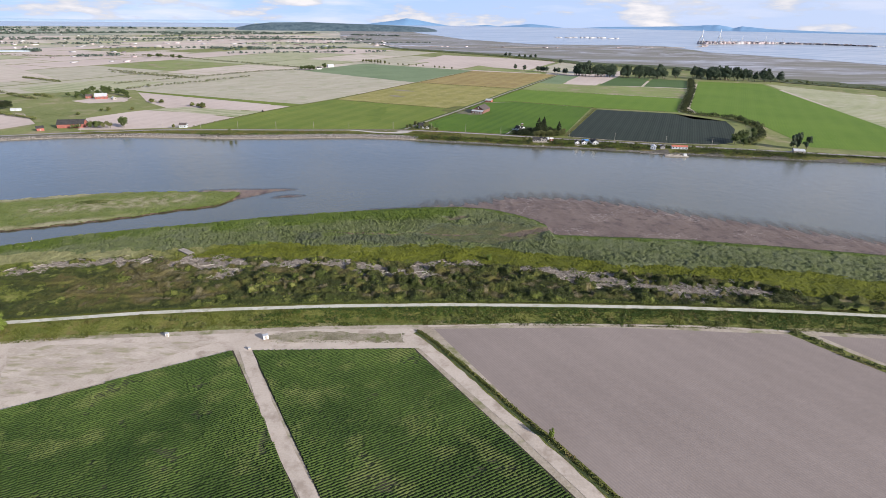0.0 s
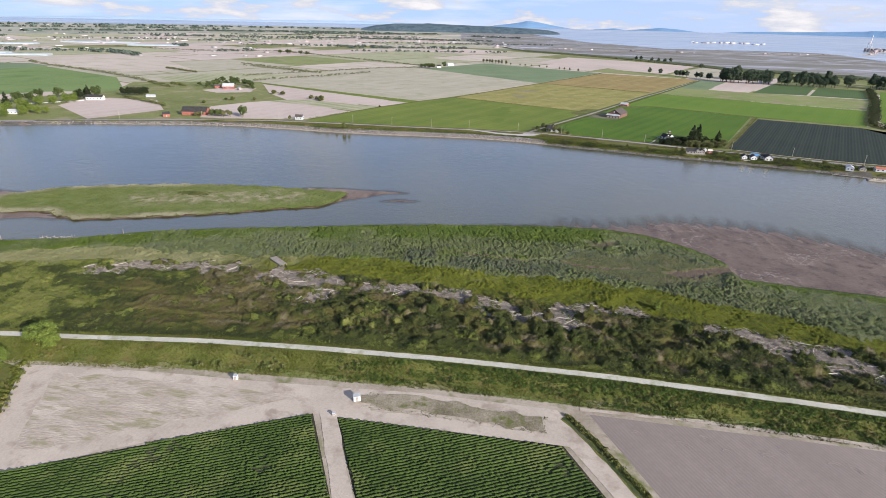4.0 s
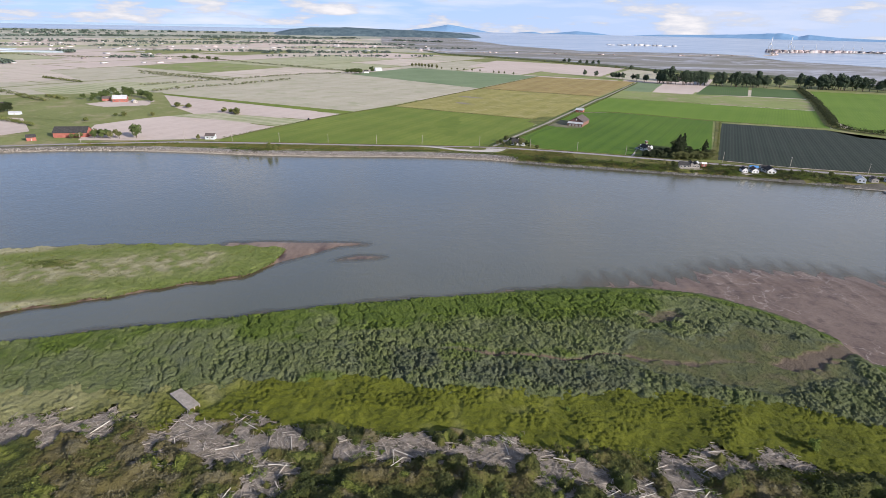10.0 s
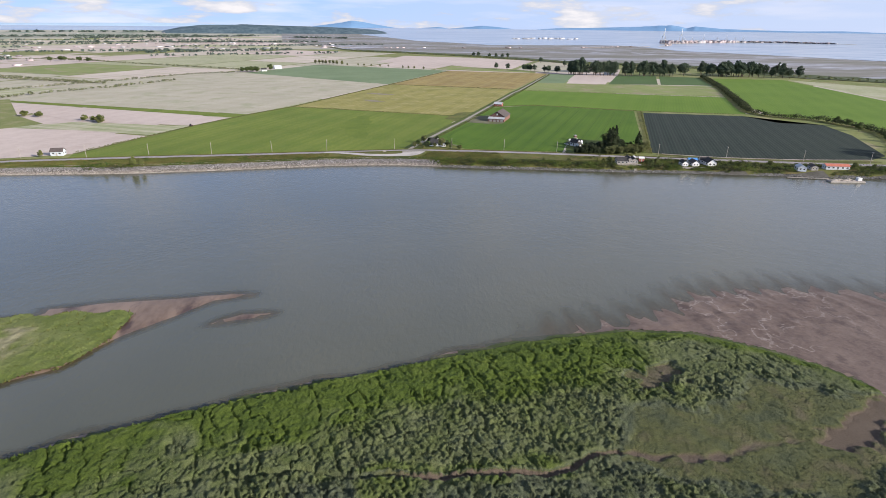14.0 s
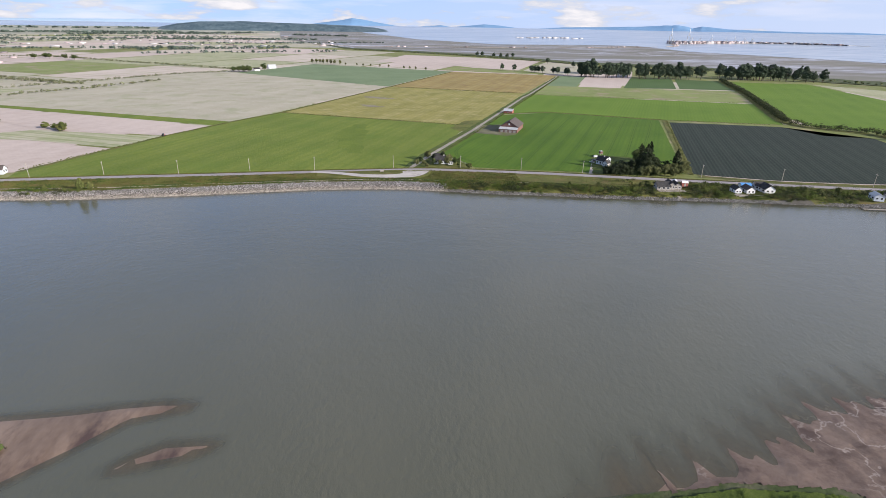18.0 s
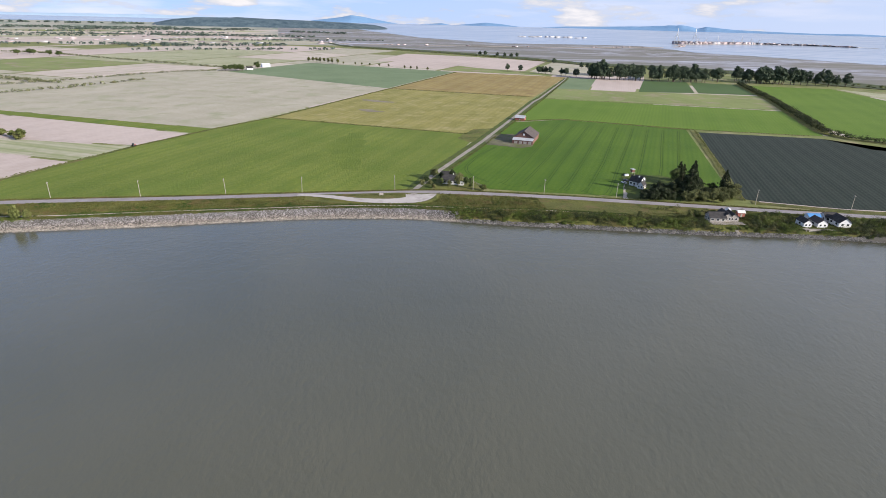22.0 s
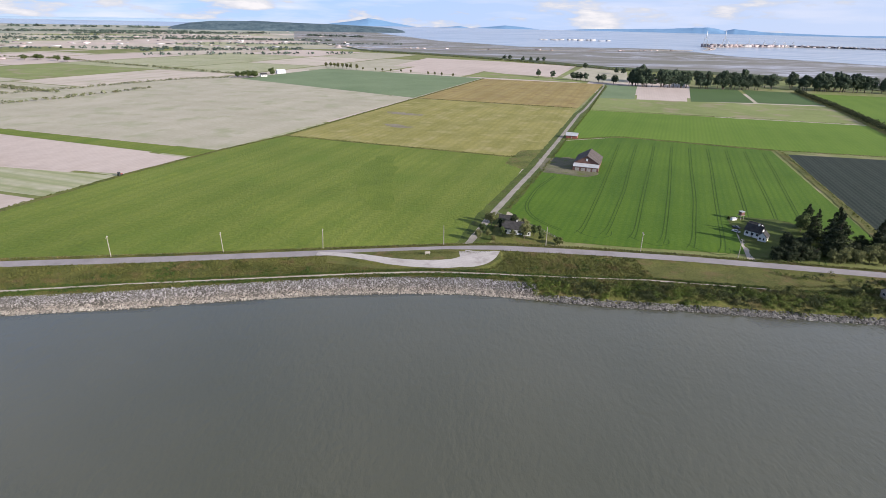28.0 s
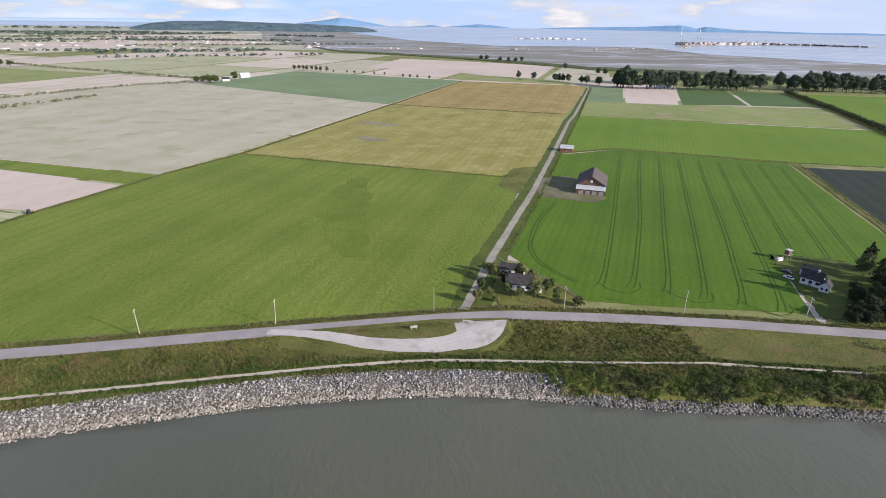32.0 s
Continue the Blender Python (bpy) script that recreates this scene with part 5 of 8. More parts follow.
gable_house("barn", -502, 440, 20, 10, 8, 4, 3, M["red_wood"], M["brown_roof"], "reddish farm building among trees", "barn", 1.5, 0.4, windows=0)
gable_house("shed", -452, 428, -40, 8, 6, 3, 2, M["weathered"], M["tin"], "weathered farm shed in a yard", "shed", 1.5, 0.3, windows=1)
sheet("farm_yard", [(-510, 402), (-495, 442), (-436, 456), (-420, 404), (-466, 378)], M["pink"], 1.72, "bare pinkish farmyard", "yard", ragged=2.0)
for x, y, h in ((-527, 449, 11), (-528, 468, 12), (-531, 487, 12), (-541, 520, 12), (-517, 515, 14), (-497, 497, 14), (-477, 490, 13), (-462, 480, 13), (-450, 468, 11), (-515, 455, 10), (-440, 450, 8), (-508, 478, 11), (-488, 470, 13), (-545, 450, 9), (-520, 432, 7), (-432, 440, 6)):
    tree(x, y, h, "broad" if int(x) % 2 else "broad2", 1.25, "leafy tree round a farmyard", group="farmyard trees")
for x, y, h in ((-370, 396, 7), (-352, 391, 6), (-374, 402, 6), (-354, 398, 6), (-287, 361, 7), (-267, 352, 8), (-275, 356, 6), (-262, 343, 7), (-362, 316, 5), (-394, 306, 6), (-404, 304, 4), (-416, 263, 5)):
    tree(x, y, h, "bush", 1.05, "round dark green bush at a field edge", "bush", "bush", "bushes in the fields")
gable_house("house", -584, 106, 20, 12, 9, 3, 2.4, M["white"], M["tin"], "low white house among garden trees", "house", 1.6, 0.4, windows=3)
gable_house("house", -584, 243, 15, 24, 9, 4.5, 3, M["white"], M["dark_roof"], "long white farm building with a dark roof", "house", 1.5, 0.5, windows=5)
gable_house("house", -600, 352, 15, 22, 12, 3.4, 3.2, M["weathered"], M["brown_roof"], "low house with a brown roof behind a dark hedge", "house", 1.5, 0.5, windows=4)
gable_house("shed", -530, 296, 15, 13, 6, 2.6, 1.4, M["pale"], M["tin"], "pale shed beside a clipped hedge", "shed", 1.5, 0.3, windows=0)
gable_house("greenhouse_shed", -722, 118, 70, 40, 14, 3.5, 2.5, M["greenhouse"], M["greenhouse"], "long pale glasshouse behind conifers", "greenhouse", 1.5, 0.2, windows=0, door=False)
wf = thing("board_fence", 0, 0, 0, 0, "long white board fence beside a bare field", "fence")
for k in range(23):
    px, py = -633 + 44 * k / 22, 176 + 50 * k / 22
    part("post", box((px - 0.12, py - 0.12, 1.3), (px + 0.12, py + 0.12, 3.3)), M["white"], wf)
for zz in (2.0, 2.5, 3.0):
    part("rail", tube((-633, 176, zz), (-589, 226, zz), 0.16, 0.16, 4), M["white"], wf)
LEFT = [(-655, 58, 13, "conifer"), (-680, 85, 16, "conifer"), (-671, 89, 15, "conifer"), (-673, 110, 16, "conifer"), (-698, 143, 19, "conifer"), (-676, 142, 15, "conifer"), (-663, 149, 14, "broad2"), (-649, 156, 19, "conifer"), (-636, 77, 14, "olive"), (-627, 112, 13, "broad"),
        (-690, 100, 15, "conifer"), (-664, 72, 12, "olive"), (-645, 66, 12, "conifer"), (-705, 120, 14, "conifer"), (-640, 120, 15, "olive"), (-655, 130, 15, "broad2"), (-620, 90, 12, "olive"), (-610, 100, 12, "broad"), (-632, 96, 13, "olive"),
        (-555, 112, 12, "light"), (-565, 100, 13, "light"), (-547, 118, 10, "light"), (-572, 82, 10, "light"), (-589, 72, 9, "light"), (-603, 65, 9, "dark"), (-580, 120, 16, "light"), (-592, 128, 17, "light"), (-600, 112, 15, "light"),
        (-615, 174, 14, "light"), (-607, 190, 13, "light"), (-600, 205, 14, "light"), (-596, 215, 11, "light"), (-653, 178, 17, "broad"), (-640, 186, 16, "broad"), (-665, 225, 15, "broad"), (-651, 246, 16, "broad"), (-607, 228, 12, "light"),
        (-608, 241, 16, "dark"), (-607, 255, 20, "conifer"), (-606, 271, 17, "broad"), (-615, 262, 15, "dark"), (-598, 262, 14, "broad2"), (-622, 250, 13, "broad2"),
        (-345, 174, 8, "olive"), (-338, 170, 9, "broad2"), (-331, 172, 9, "broad"), (-325, 176, 8, "olive"), (-356, 160, 6, "olive")]
for x, y, h, k in LEFT:
    tree(x, y, h, k, 1.2, "dark conifer in a farmhouse garden" if k == "conifer" else "rounded bright green garden tree" if k == "light" else "leafy garden tree by a white farmhouse", group="garden trees")
for x, y in ((-584, 300), (-577, 302), (-570, 304), (-563, 306), (-556, 308), (-580, 310), (-572, 312), (-565, 315), (-558, 318), (-552, 314)):
    tree(x, y, 13, "dark", 1.15, "dense dark cypress in a clipped hedge", group="cypress hedge")
# farm far north
gable_house("barn", -197, 1150, 25, 18, 11, 4, 4.5, M["pale"], M["tin"], "white barn with a pale roof far across the fields", "barn", 1.5, 0.5, windows=0)
gable_house("house", -217, 1075, 25, 12, 9, 4, 3, M["white"], M["dark_roof"], "white farmhouse with a dark roof far across the fields", "house", 1.5, 0.4, windows=2)
for i, (x, y) in enumerate(((-258, 1040), (-248, 1043), (-238, 1045), (-230, 1055), (-262, 1052), (-225, 1040), (-243, 1058), (-210, 1120), (-205, 1100), (-252, 1062))):
    tree(x, y, 11 + i % 4, "broad", 1.25, "dark tree at a far farmyard", group="far farmyard trees")
for i, (x, y) in enumerate(((-122, 1334), (-110, 1325), (-100, 1316), (-91, 1310), (-80, 1302), (-70, 1296), (-59, 1286), (-45, 1275), (-30, 1264), (0, 1241), (16, 1232), (35, 1220), (58, 1210), (80, 1199), (116, 1159), (130, 1150), (144, 1140), (167, 1121))):
    tree(x, y, 13 if i < 8 else 8, "olive", 0.9, "roadside tree in a straight avenue", group="avenue")
for i, (x, y) in enumerate(((360, 1149), (382, 1112), (415, 1077), (425, 1083), (432, 1078), (440, 1070), (459, 1045), (466, 1038), (478, 1012), (485, 1020), (405, 1762), (420, 1745), (468, 1659), (490, 1660), (510, 1664), (551, 1395), (579, 1251), (590, 1235), (450, 1690))):
    tree(x, y, 17, "wind", 1.1, "field-edge tree near the sea dike", group="field-edge trees")
rgt = random.Random(5)
FRONT = [(503, 985), (515, 955), (557, 945), (643, 925), (722, 915), (812, 925), (869, 900), (929, 890), (1000, 850)]
for i in range(110):
    k = rgt.uniform(0, len(FRONT) - 1.001)
    a, b = FRONT[int(k)], FRONT[int(k) + 1]
    f = k - int(k)
    back = rgt.choice((0, 0, 1)) * rgt.uniform(20, 150) * (1 if k < 4 else 0.5)
    x, y = a[0] + (b[0] - a[0]) * f + 0.42 * back, a[1] + (b[1] - a[1]) * f + 0.9 * back + 12
    tree(x, y, rgt.uniform(24, 36), rgt.choice(("wind", "poplar", "wind", "wind")), rgt.uniform(0.8, 1.15), "tall dark tree in a wind-break near the sea", group="wind-break")
gable_house("barn", 600, 985, 10, 22, 12, 6, 3, M["white"], M["tin"], "white building behind the wind-break", "barn", 1.5, 0.5, windows=0)
# willows where the ditch meets the river
for x, y, h in ((495, 112, 14), (505, 118, 16), (514, 128, 15), (500, 100, 11), (552, 84, 19), (560, 88, 20), (566, 80, 18), (575, 235, 10), (540, 150, 9), (556, 180, 9), (585, 262, 10), (592, 285, 9)):
    tree(x, y, h, "broad" if h < 17 else "poplar", 1.0, "dark riverside tree beside a ditch", group="ditch trees")
gable_house("cabin", 545, 62, -12, 12, 7, 3, 1.8, M["weathered"], M["tin"], "grey riverside cabin under trees", "cabin", 2, 0.4, windows=2)
# lone trees far west
for x, y in ((-865, 1421), (-847, 1442), (-835, 1436), (-781, 1408), (-744, 1380)):
    tree(x, y, 14, "broad", 1.5, "lone dark tree far out in the fields", group="far field trees")
# tractor
tc = thing("tractor", -157, 314.5, 1.7, 62, "small dark tractor parked at a field edge", "tractor")
part("body", box((-0.6, -0.5, 0.7), (1.9, 0.5, 1.5), 0.1), M["red_wood"], tc)
part("cab", box((-1.2, -0.7, 0.9), (0.2, 0.7, 2.7), 0.08), M["glass"], tc)
for sx, r in ((-0.7, 0.85), (1.4, 0.5)):
    for sy in (-0.8, 0.8):
        part("wheel", tube((sx, sy - 0.2, r), (sx, sy + 0.2, r), r, r, 14), M["rubber"], tc)
# ---------------- sea, tidal flats and the far distance ----------------
tm, tt, tb = nodes_of("tidal_flat")
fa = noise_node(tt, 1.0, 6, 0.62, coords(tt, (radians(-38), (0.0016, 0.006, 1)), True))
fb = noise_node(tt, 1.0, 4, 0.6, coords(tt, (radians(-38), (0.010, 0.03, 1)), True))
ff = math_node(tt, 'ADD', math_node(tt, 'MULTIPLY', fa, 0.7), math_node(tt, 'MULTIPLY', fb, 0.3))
# the pale lavender stops paint the sky's sheen on wet mud and channels
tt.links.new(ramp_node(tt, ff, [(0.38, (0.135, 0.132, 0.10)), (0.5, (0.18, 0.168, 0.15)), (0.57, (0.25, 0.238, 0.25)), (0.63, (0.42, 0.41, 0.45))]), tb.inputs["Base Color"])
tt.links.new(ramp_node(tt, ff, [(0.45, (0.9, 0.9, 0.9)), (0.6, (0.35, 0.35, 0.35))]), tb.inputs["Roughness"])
sm, st_, sb = nodes_of("hazy_sea_water")
sb.inputs["Roughness"].default_value = 0.25
sb.inputs["IOR"].default_value = 1.33
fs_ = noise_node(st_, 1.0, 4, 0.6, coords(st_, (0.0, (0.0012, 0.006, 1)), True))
# sea colour raised to hold cloud reflection and distance haze
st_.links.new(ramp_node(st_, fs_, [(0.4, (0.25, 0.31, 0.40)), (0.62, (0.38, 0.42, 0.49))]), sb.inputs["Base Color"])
COAST = ([-9, -2.7, 8, 19.7, 31, 41, 48, 60, 80, 110], [3700, 2420, 2080, 1730, 1700, 1480, 1480, 1500, 1600, 1700])
WET = ([-9, -4, 0, 4, 12, 25, 30, 45, 60, 110], [16000, 9000, 5600, 4000, 3250, 3600, 2900, 2500, 2300, 2200])


def polar(name, az0, az1, lo, hi, mat, z, label, category="water", steps=10):
    vs, fs = [], []
    A = np.arange(az0, az1 + 0.1, 1.5)
    for a in A:
        d0, d1 = lo(a), hi(a)
        for k in range(steps + 1):
            d = d0 * (d1 / d0) ** (k / steps)
            vs.append(warp(EYE[0] + d * math.sin(radians(a)), EYE[1] + d * math.cos(radians(a)), z))
    n = steps + 1
    for i in range(len(A) - 1):
        for k in range(steps):
            o = i * n + k
            fs.append((o, o + 1, o + n + 1, o + n))
    return mesh_object(name, vs, [f[::-1] for f in fs], mat, None, True, None, label, category, "structure")


polar("tidal_flat", -9, 110, lambda a: np.interp(a, *COAST) + 40 * math.sin(a * 1.3), lambda a: np.interp(a, *WET) + 150, tm, 2.2, "wide wet brown tidal flats with pale sheen-coloured channels", "tidal flat")
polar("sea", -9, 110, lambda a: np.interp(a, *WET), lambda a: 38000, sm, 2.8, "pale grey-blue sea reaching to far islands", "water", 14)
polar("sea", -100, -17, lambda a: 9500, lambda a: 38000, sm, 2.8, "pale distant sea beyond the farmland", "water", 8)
polar("saltmarsh", -6, 100, lambda a: np.interp(a, *COAST) - 30, lambda a: np.interp(a, *COAST) + 90 + 60 * math.sin(a * 2.1), M["marsh"], 2.6, "dark green saltmarsh along the sea dike", "marsh", 3)


def ridge(name, pts, dist, mat, label, rough=0.06, seed=3, category="mountain", foot=-0.45):
    """A range of hills: points of azimuth and height in degrees over the horizon."""
    rg = np.random.default_rng(seed)
    A = np.arange(pts[0][0], pts[-1][0], 0.12)
    H = np.interp(A, [p[0] for p in pts], [p[1] for p in pts])
    H = np.maximum(H - 0.1, H + np.convolve(rg.normal(size=len(A)), np.ones(5) / 5, "same") * rough * np.clip(H * 4, 0, 1))
    vs, fs = [], []
    for a, h in zip(A, H):
        for k, (dd, hh) in enumerate(((0, -0.35), (60, 0.35), (140, 0.75), (230, 1.0))):
            d = dist + dd
            z = EYE[2] + d * math.tan(radians(foot if hh < 0 else foot + 0.03 + (h - foot - 0.18) * hh))
            vs.append((EYE[0] + d * math.sin(radians(a)), EYE[1] + d * math.cos(radians(a)), z))
    for i in range(len(A) - 1):
        for k in range(3):
            o = i * 4 + k
            fs.append((o, o + 4, o + 5, o + 1))
    return mesh_object(name, vs, fs, mat, None, True, None, label, category, "structure")


# distance haze is mixed into the base colours of these far hills
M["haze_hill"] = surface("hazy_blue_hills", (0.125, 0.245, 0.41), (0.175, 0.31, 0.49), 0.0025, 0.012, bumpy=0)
M["haze_pale"] = surface("hazy_pale_hills", (0.33, 0.45, 0.58), (0.38, 0.5, 0.62), 0.004, 0.02, bumpy=0)
# wooded hill: dark woods tinted blue in the colour for distance haze
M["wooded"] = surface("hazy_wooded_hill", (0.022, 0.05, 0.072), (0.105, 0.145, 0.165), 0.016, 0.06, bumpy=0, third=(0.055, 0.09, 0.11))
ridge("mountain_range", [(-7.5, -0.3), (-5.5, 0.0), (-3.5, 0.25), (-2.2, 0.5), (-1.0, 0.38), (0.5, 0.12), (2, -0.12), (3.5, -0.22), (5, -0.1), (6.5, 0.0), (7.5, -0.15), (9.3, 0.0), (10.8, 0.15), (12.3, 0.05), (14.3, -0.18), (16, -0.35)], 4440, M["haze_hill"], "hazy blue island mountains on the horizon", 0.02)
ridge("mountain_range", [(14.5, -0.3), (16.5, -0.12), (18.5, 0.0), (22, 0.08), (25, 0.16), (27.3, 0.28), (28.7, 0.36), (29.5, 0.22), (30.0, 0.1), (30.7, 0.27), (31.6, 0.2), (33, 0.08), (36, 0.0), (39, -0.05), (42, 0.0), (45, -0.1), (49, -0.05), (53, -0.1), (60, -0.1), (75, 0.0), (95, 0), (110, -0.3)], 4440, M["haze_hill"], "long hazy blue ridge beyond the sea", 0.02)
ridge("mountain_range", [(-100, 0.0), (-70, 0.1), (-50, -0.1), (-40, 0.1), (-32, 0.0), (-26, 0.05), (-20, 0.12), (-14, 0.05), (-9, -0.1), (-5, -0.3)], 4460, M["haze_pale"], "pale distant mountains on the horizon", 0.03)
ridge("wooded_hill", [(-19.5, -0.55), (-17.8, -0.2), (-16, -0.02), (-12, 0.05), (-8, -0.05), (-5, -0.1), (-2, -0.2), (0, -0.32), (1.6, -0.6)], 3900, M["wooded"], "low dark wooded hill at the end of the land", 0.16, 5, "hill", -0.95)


def far_at(x, y):
    wx, wy, wz = warp(x, y, 3.0)
    return wx, wy, wz, math.hypot(wx - EYE[0], wy - EYE[1]) / math.hypot(x - EYE[0], y - EYE[1])


# container port
def gantry(x, y, rot, boom, size, label):
    wx, wy, wz, k = far_at(x, y)
    e = new("gantry_crane")
    e.matrix_world = pose(wx, wy, wz, 0, 0, rot) @ Matrix.Diagonal((k * size, k * size, k * size, 1))
    tagged(e, label, "crane", "port cranes")
    for sx in (-9, 9):
        for sy in (-13, 13):
            part("leg", box((sx - 1.3, sy - 1.3, 0), (sx + 1.3, sy + 1.3, 46)), M["white"], e)
        part("portal_beam", box((sx - 1.4, -13, 18), (sx + 1.4, 13, 21)), M["white"], e)
    part("girder", box((-2.5, -24, 44), (2.5, 18, 48)), M["white"], e)
    part("apex_frame", tube((0, 12, 46), (0, 8, 68), 1.6, 1.2), M["white"], e)
    part("boom", tube((0, 16, 46), (0, 16 + 50 * math.cos(radians(boom)), 46 + 50 * math.sin(radians(boom))), 2.0, 1.6), M["white"], e)
    part("machine_house", box((-5, -18, 48), (5, -6, 55)), M["white"], e)
    return e


for x, y, bo in ((2085, 3560, 62), (2110, 3585, 8), (2290, 3690, 66), (2330, 3712, 5), (2560, 3840, 70), (2430, 3775, 5), (2700, 3880, 8), (2790, 3900, 60), (2880, 3920, 6), (2960, 3940, 6)):
    gantry(x, y, -30, bo, 1.1 if bo > 30 and x < 2400 else 0.62, "tall white container crane at the port")
rgp = random.Random(11)
CAUSE = [(-250, 2700), (-57, 2430), (404, 2500), (952, 2530), (1755, 2930), (1950, 3200), (2060, 3500)]
ribbon("causeway", CAUSE, 45, M["gravel"], 3.0, "long low causeway across the tidal flats", "causeway", flat=0.4, n=80)
PORT = [(2040, 3520), (2300, 3740), (2560, 3900), (3000, 4040), (3350, 4060), (3700, 3680), (3640, 3560), (3200, 3880), (2600, 3740), (2350, 3600), (2120, 3440)]
sheet("port_ground", PORT, M["concrete"], 3.6, "low paved port island", "port")
pv, pf = [], []


def stack_box(V, F, x, y, z, l, w, h, rot):
    wx, wy, wz, k = far_at(x, y)
    wz += (z) * k
    c, s = math.cos(rot), math.sin(rot)
    o = len(V)
    for dz in (0, h * k):
        for ax, ay in ((-1, -1), (1, -1), (1, 1), (-1, 1)):
            px, py = ax * l / 2 * k, ay * w / 2 * k
            V.append((wx + c * px - s * py, wy + s * px + c * py, wz + dz))
    for f in ((0, 1, 5, 4), (1, 2, 6, 5), (2, 3, 7, 6), (3, 0, 4, 7), (4, 5, 6, 7)):
        F.append([o + i for i in f])


def stacks(name, spots, mat, label, category):
    V, F = [], []
    for a in spots:
        stack_box(V, F, *a)
    return stuff(name, V, F, mat, label, category)


M["cargo"] = surface("container_paint", (0.10, 0.10, 0.13), (0.5, 0.4, 0.38), 0.02, 0.05, island=0.7, bumpy=0)
M["cargo_white"] = surface("pale_container_paint", (0.3, 0.29, 0.3), (0.5, 0.49, 0.5), 0.02, 0.05, island=0.3, bumpy=0)
M["coal"] = surface("coal_heap", (0.03, 0.03, 0.035), (0.07, 0.07, 0.08), 0.02, 0.05, bumpy=0)
spots = [[], [], []]
for i in range(560):
    k = rgp.random()
    x, y = 2100 + 1450 * k, (3560 + 400 * min(1, k * 1.9)) - (max(0, k - 0.75) * 1100) + rgp.uniform(-40, 60)
    j = 2 if k > 0.62 and rgp.random() < 0.6 else rgp.choice((0, 0, 1))
    spots[j].append((x, y, 0.4, rgp.uniform(10, 34), rgp.uniform(8, 20), rgp.uniform(5, 17) * (0.7 if j == 2 else 1) * (1.15 - 0.5 * k), rgp.uniform(-0.7, -0.3)))
stacks("container_stacks", spots[0], M["cargo"], "stacked dark and red containers at the port", "containers")
stacks("container_stacks", spots[1], M["cargo_white"], "stacked pale containers and port sheds", "containers")
stacks("coal_heaps", spots[2], M["coal"], "dark bulk heaps at the port", "heaps")
sp = []
for i in range(46):
    k = rgp.uniform(0, 5.9)
    a, b = CAUSE[int(k)], CAUSE[int(k) + 1]
    f = k - int(k)
    sp.append((a[0] + (b[0] - a[0]) * f, a[1] + (b[1] - a[1]) * f, 1, rgp.uniform(8, 22), 5, rgp.uniform(2.5, 4), rgp.uniform(0, 1)))
stacks("rail_wagons", sp[:30], M["cargo"], "dark wagons and lorries along the causeway", "wagons")
# far ferry terminal
sp = [(1280 + 680 * rgp.random(), 4640 + 230 * rgp.random(), 0, rgp.uniform(20, 60), 14, rgp.uniform(4, 10), 0.3) for i in range(18)]
stacks("terminal_buildings", sp, M["cargo_white"], "pale ferry terminal buildings far out at sea", "buildings")
# towns and sheds of the plain
sp, sp2 = [], []
for i in range(330):
    a, d = rgp.uniform(-62, -4), rgp.choice((rgp.uniform(2600, 3400), rgp.uniform(3000, 5200), rgp.uniform(4800, 8000), rgp.uniform(1700, 3200)))
    if d < 2600 and a > -30:
        continue
    (sp if rgp.random() < 0.62 else sp2).append((EYE[0] + d * math.sin(radians(a)), EYE[1] + d * math.cos(radians(a)), -1, rgp.uniform(10, 34), rgp.uniform(8, 14), rgp.uniform(2, 4.2), rgp.uniform(0, 3)))
stacks("far_buildings", sp, M["cargo_white"], "scattered pale sheds and houses far across the plain", "buildings")
stacks("far_buildings", sp2, M["cargo"], "scattered dark and reddish houses far across the plain", "buildings")
for x, y, l, w, r in ((-2321, 1476, 260, 60, 0.4), (-2058, 1438, 240, 50, 0.4), (-1621, 969, 150, 40, 0.4), (-1452, 959, 130, 36, 0.4), (-1863, 1727, 300, 70, 0.3), (-1527, 1637, 200, 60, 0.3)):
    wx, wy, wz, k = far_at(x, y)
    g = new("greenhouse")
    g.matrix_world = pose(wx, wy, wz - 1.4, 0, 0, math.degrees(r)) @ Matrix.Diagonal((k, k, k, 1))
    tagged(g, "long pale greenhouse range far across the fields", "greenhouse", "greenhouses")
    nb = int(w / 12)
    for i in range(nb):
        bm = bmesh.new()
        y0, y1 = -w / 2 + i * w / nb, -w / 2 + (i + 1) * w / nb
        q = [bm.verts.new(p) for p in ((-l / 2, y0, 0), (-l / 2, y1, 0), (-l / 2, y1, 3), (-l / 2, (y0 + y1) / 2, 4.6), (-l / 2, y0, 3), (l / 2, y0, 0), (l / 2, y1, 0), (l / 2, y1, 3), (l / 2, (y0 + y1) / 2, 4.6), (l / 2, y0, 3))]
        for f in ((0, 1, 2, 3, 4), (9, 8, 7, 6, 5), (1, 6, 7, 2), (2, 7, 8, 3), (3, 8, 9, 4), (4, 9, 5, 0)):
            bm.faces.new([q[j] for j in f])
        bmesh.ops.recalc_face_normals(bm, faces=bm.faces[:])
        part("bay", bm, M["greenhouse"], g)

# ---------------- hedges, woods and scrub ----------------
rg = np.random.default_rng(21)


def along(pts, every, jit, rg=rg):
    out = []
    for (ax, ay), (bx, by) in zip(pts[:-1], pts[1:]):
        n = max(1, int(math.hypot(bx - ax, by - ay) / every))
        k = (np.arange(n) + rg.uniform(0, 1, n)) / n
        out.append(np.stack([ax + (bx - ax) * k, ay + (by - ay) * k], 1) + rg.normal(size=(n, 2)) * jit)
    return np.concatenate(out)


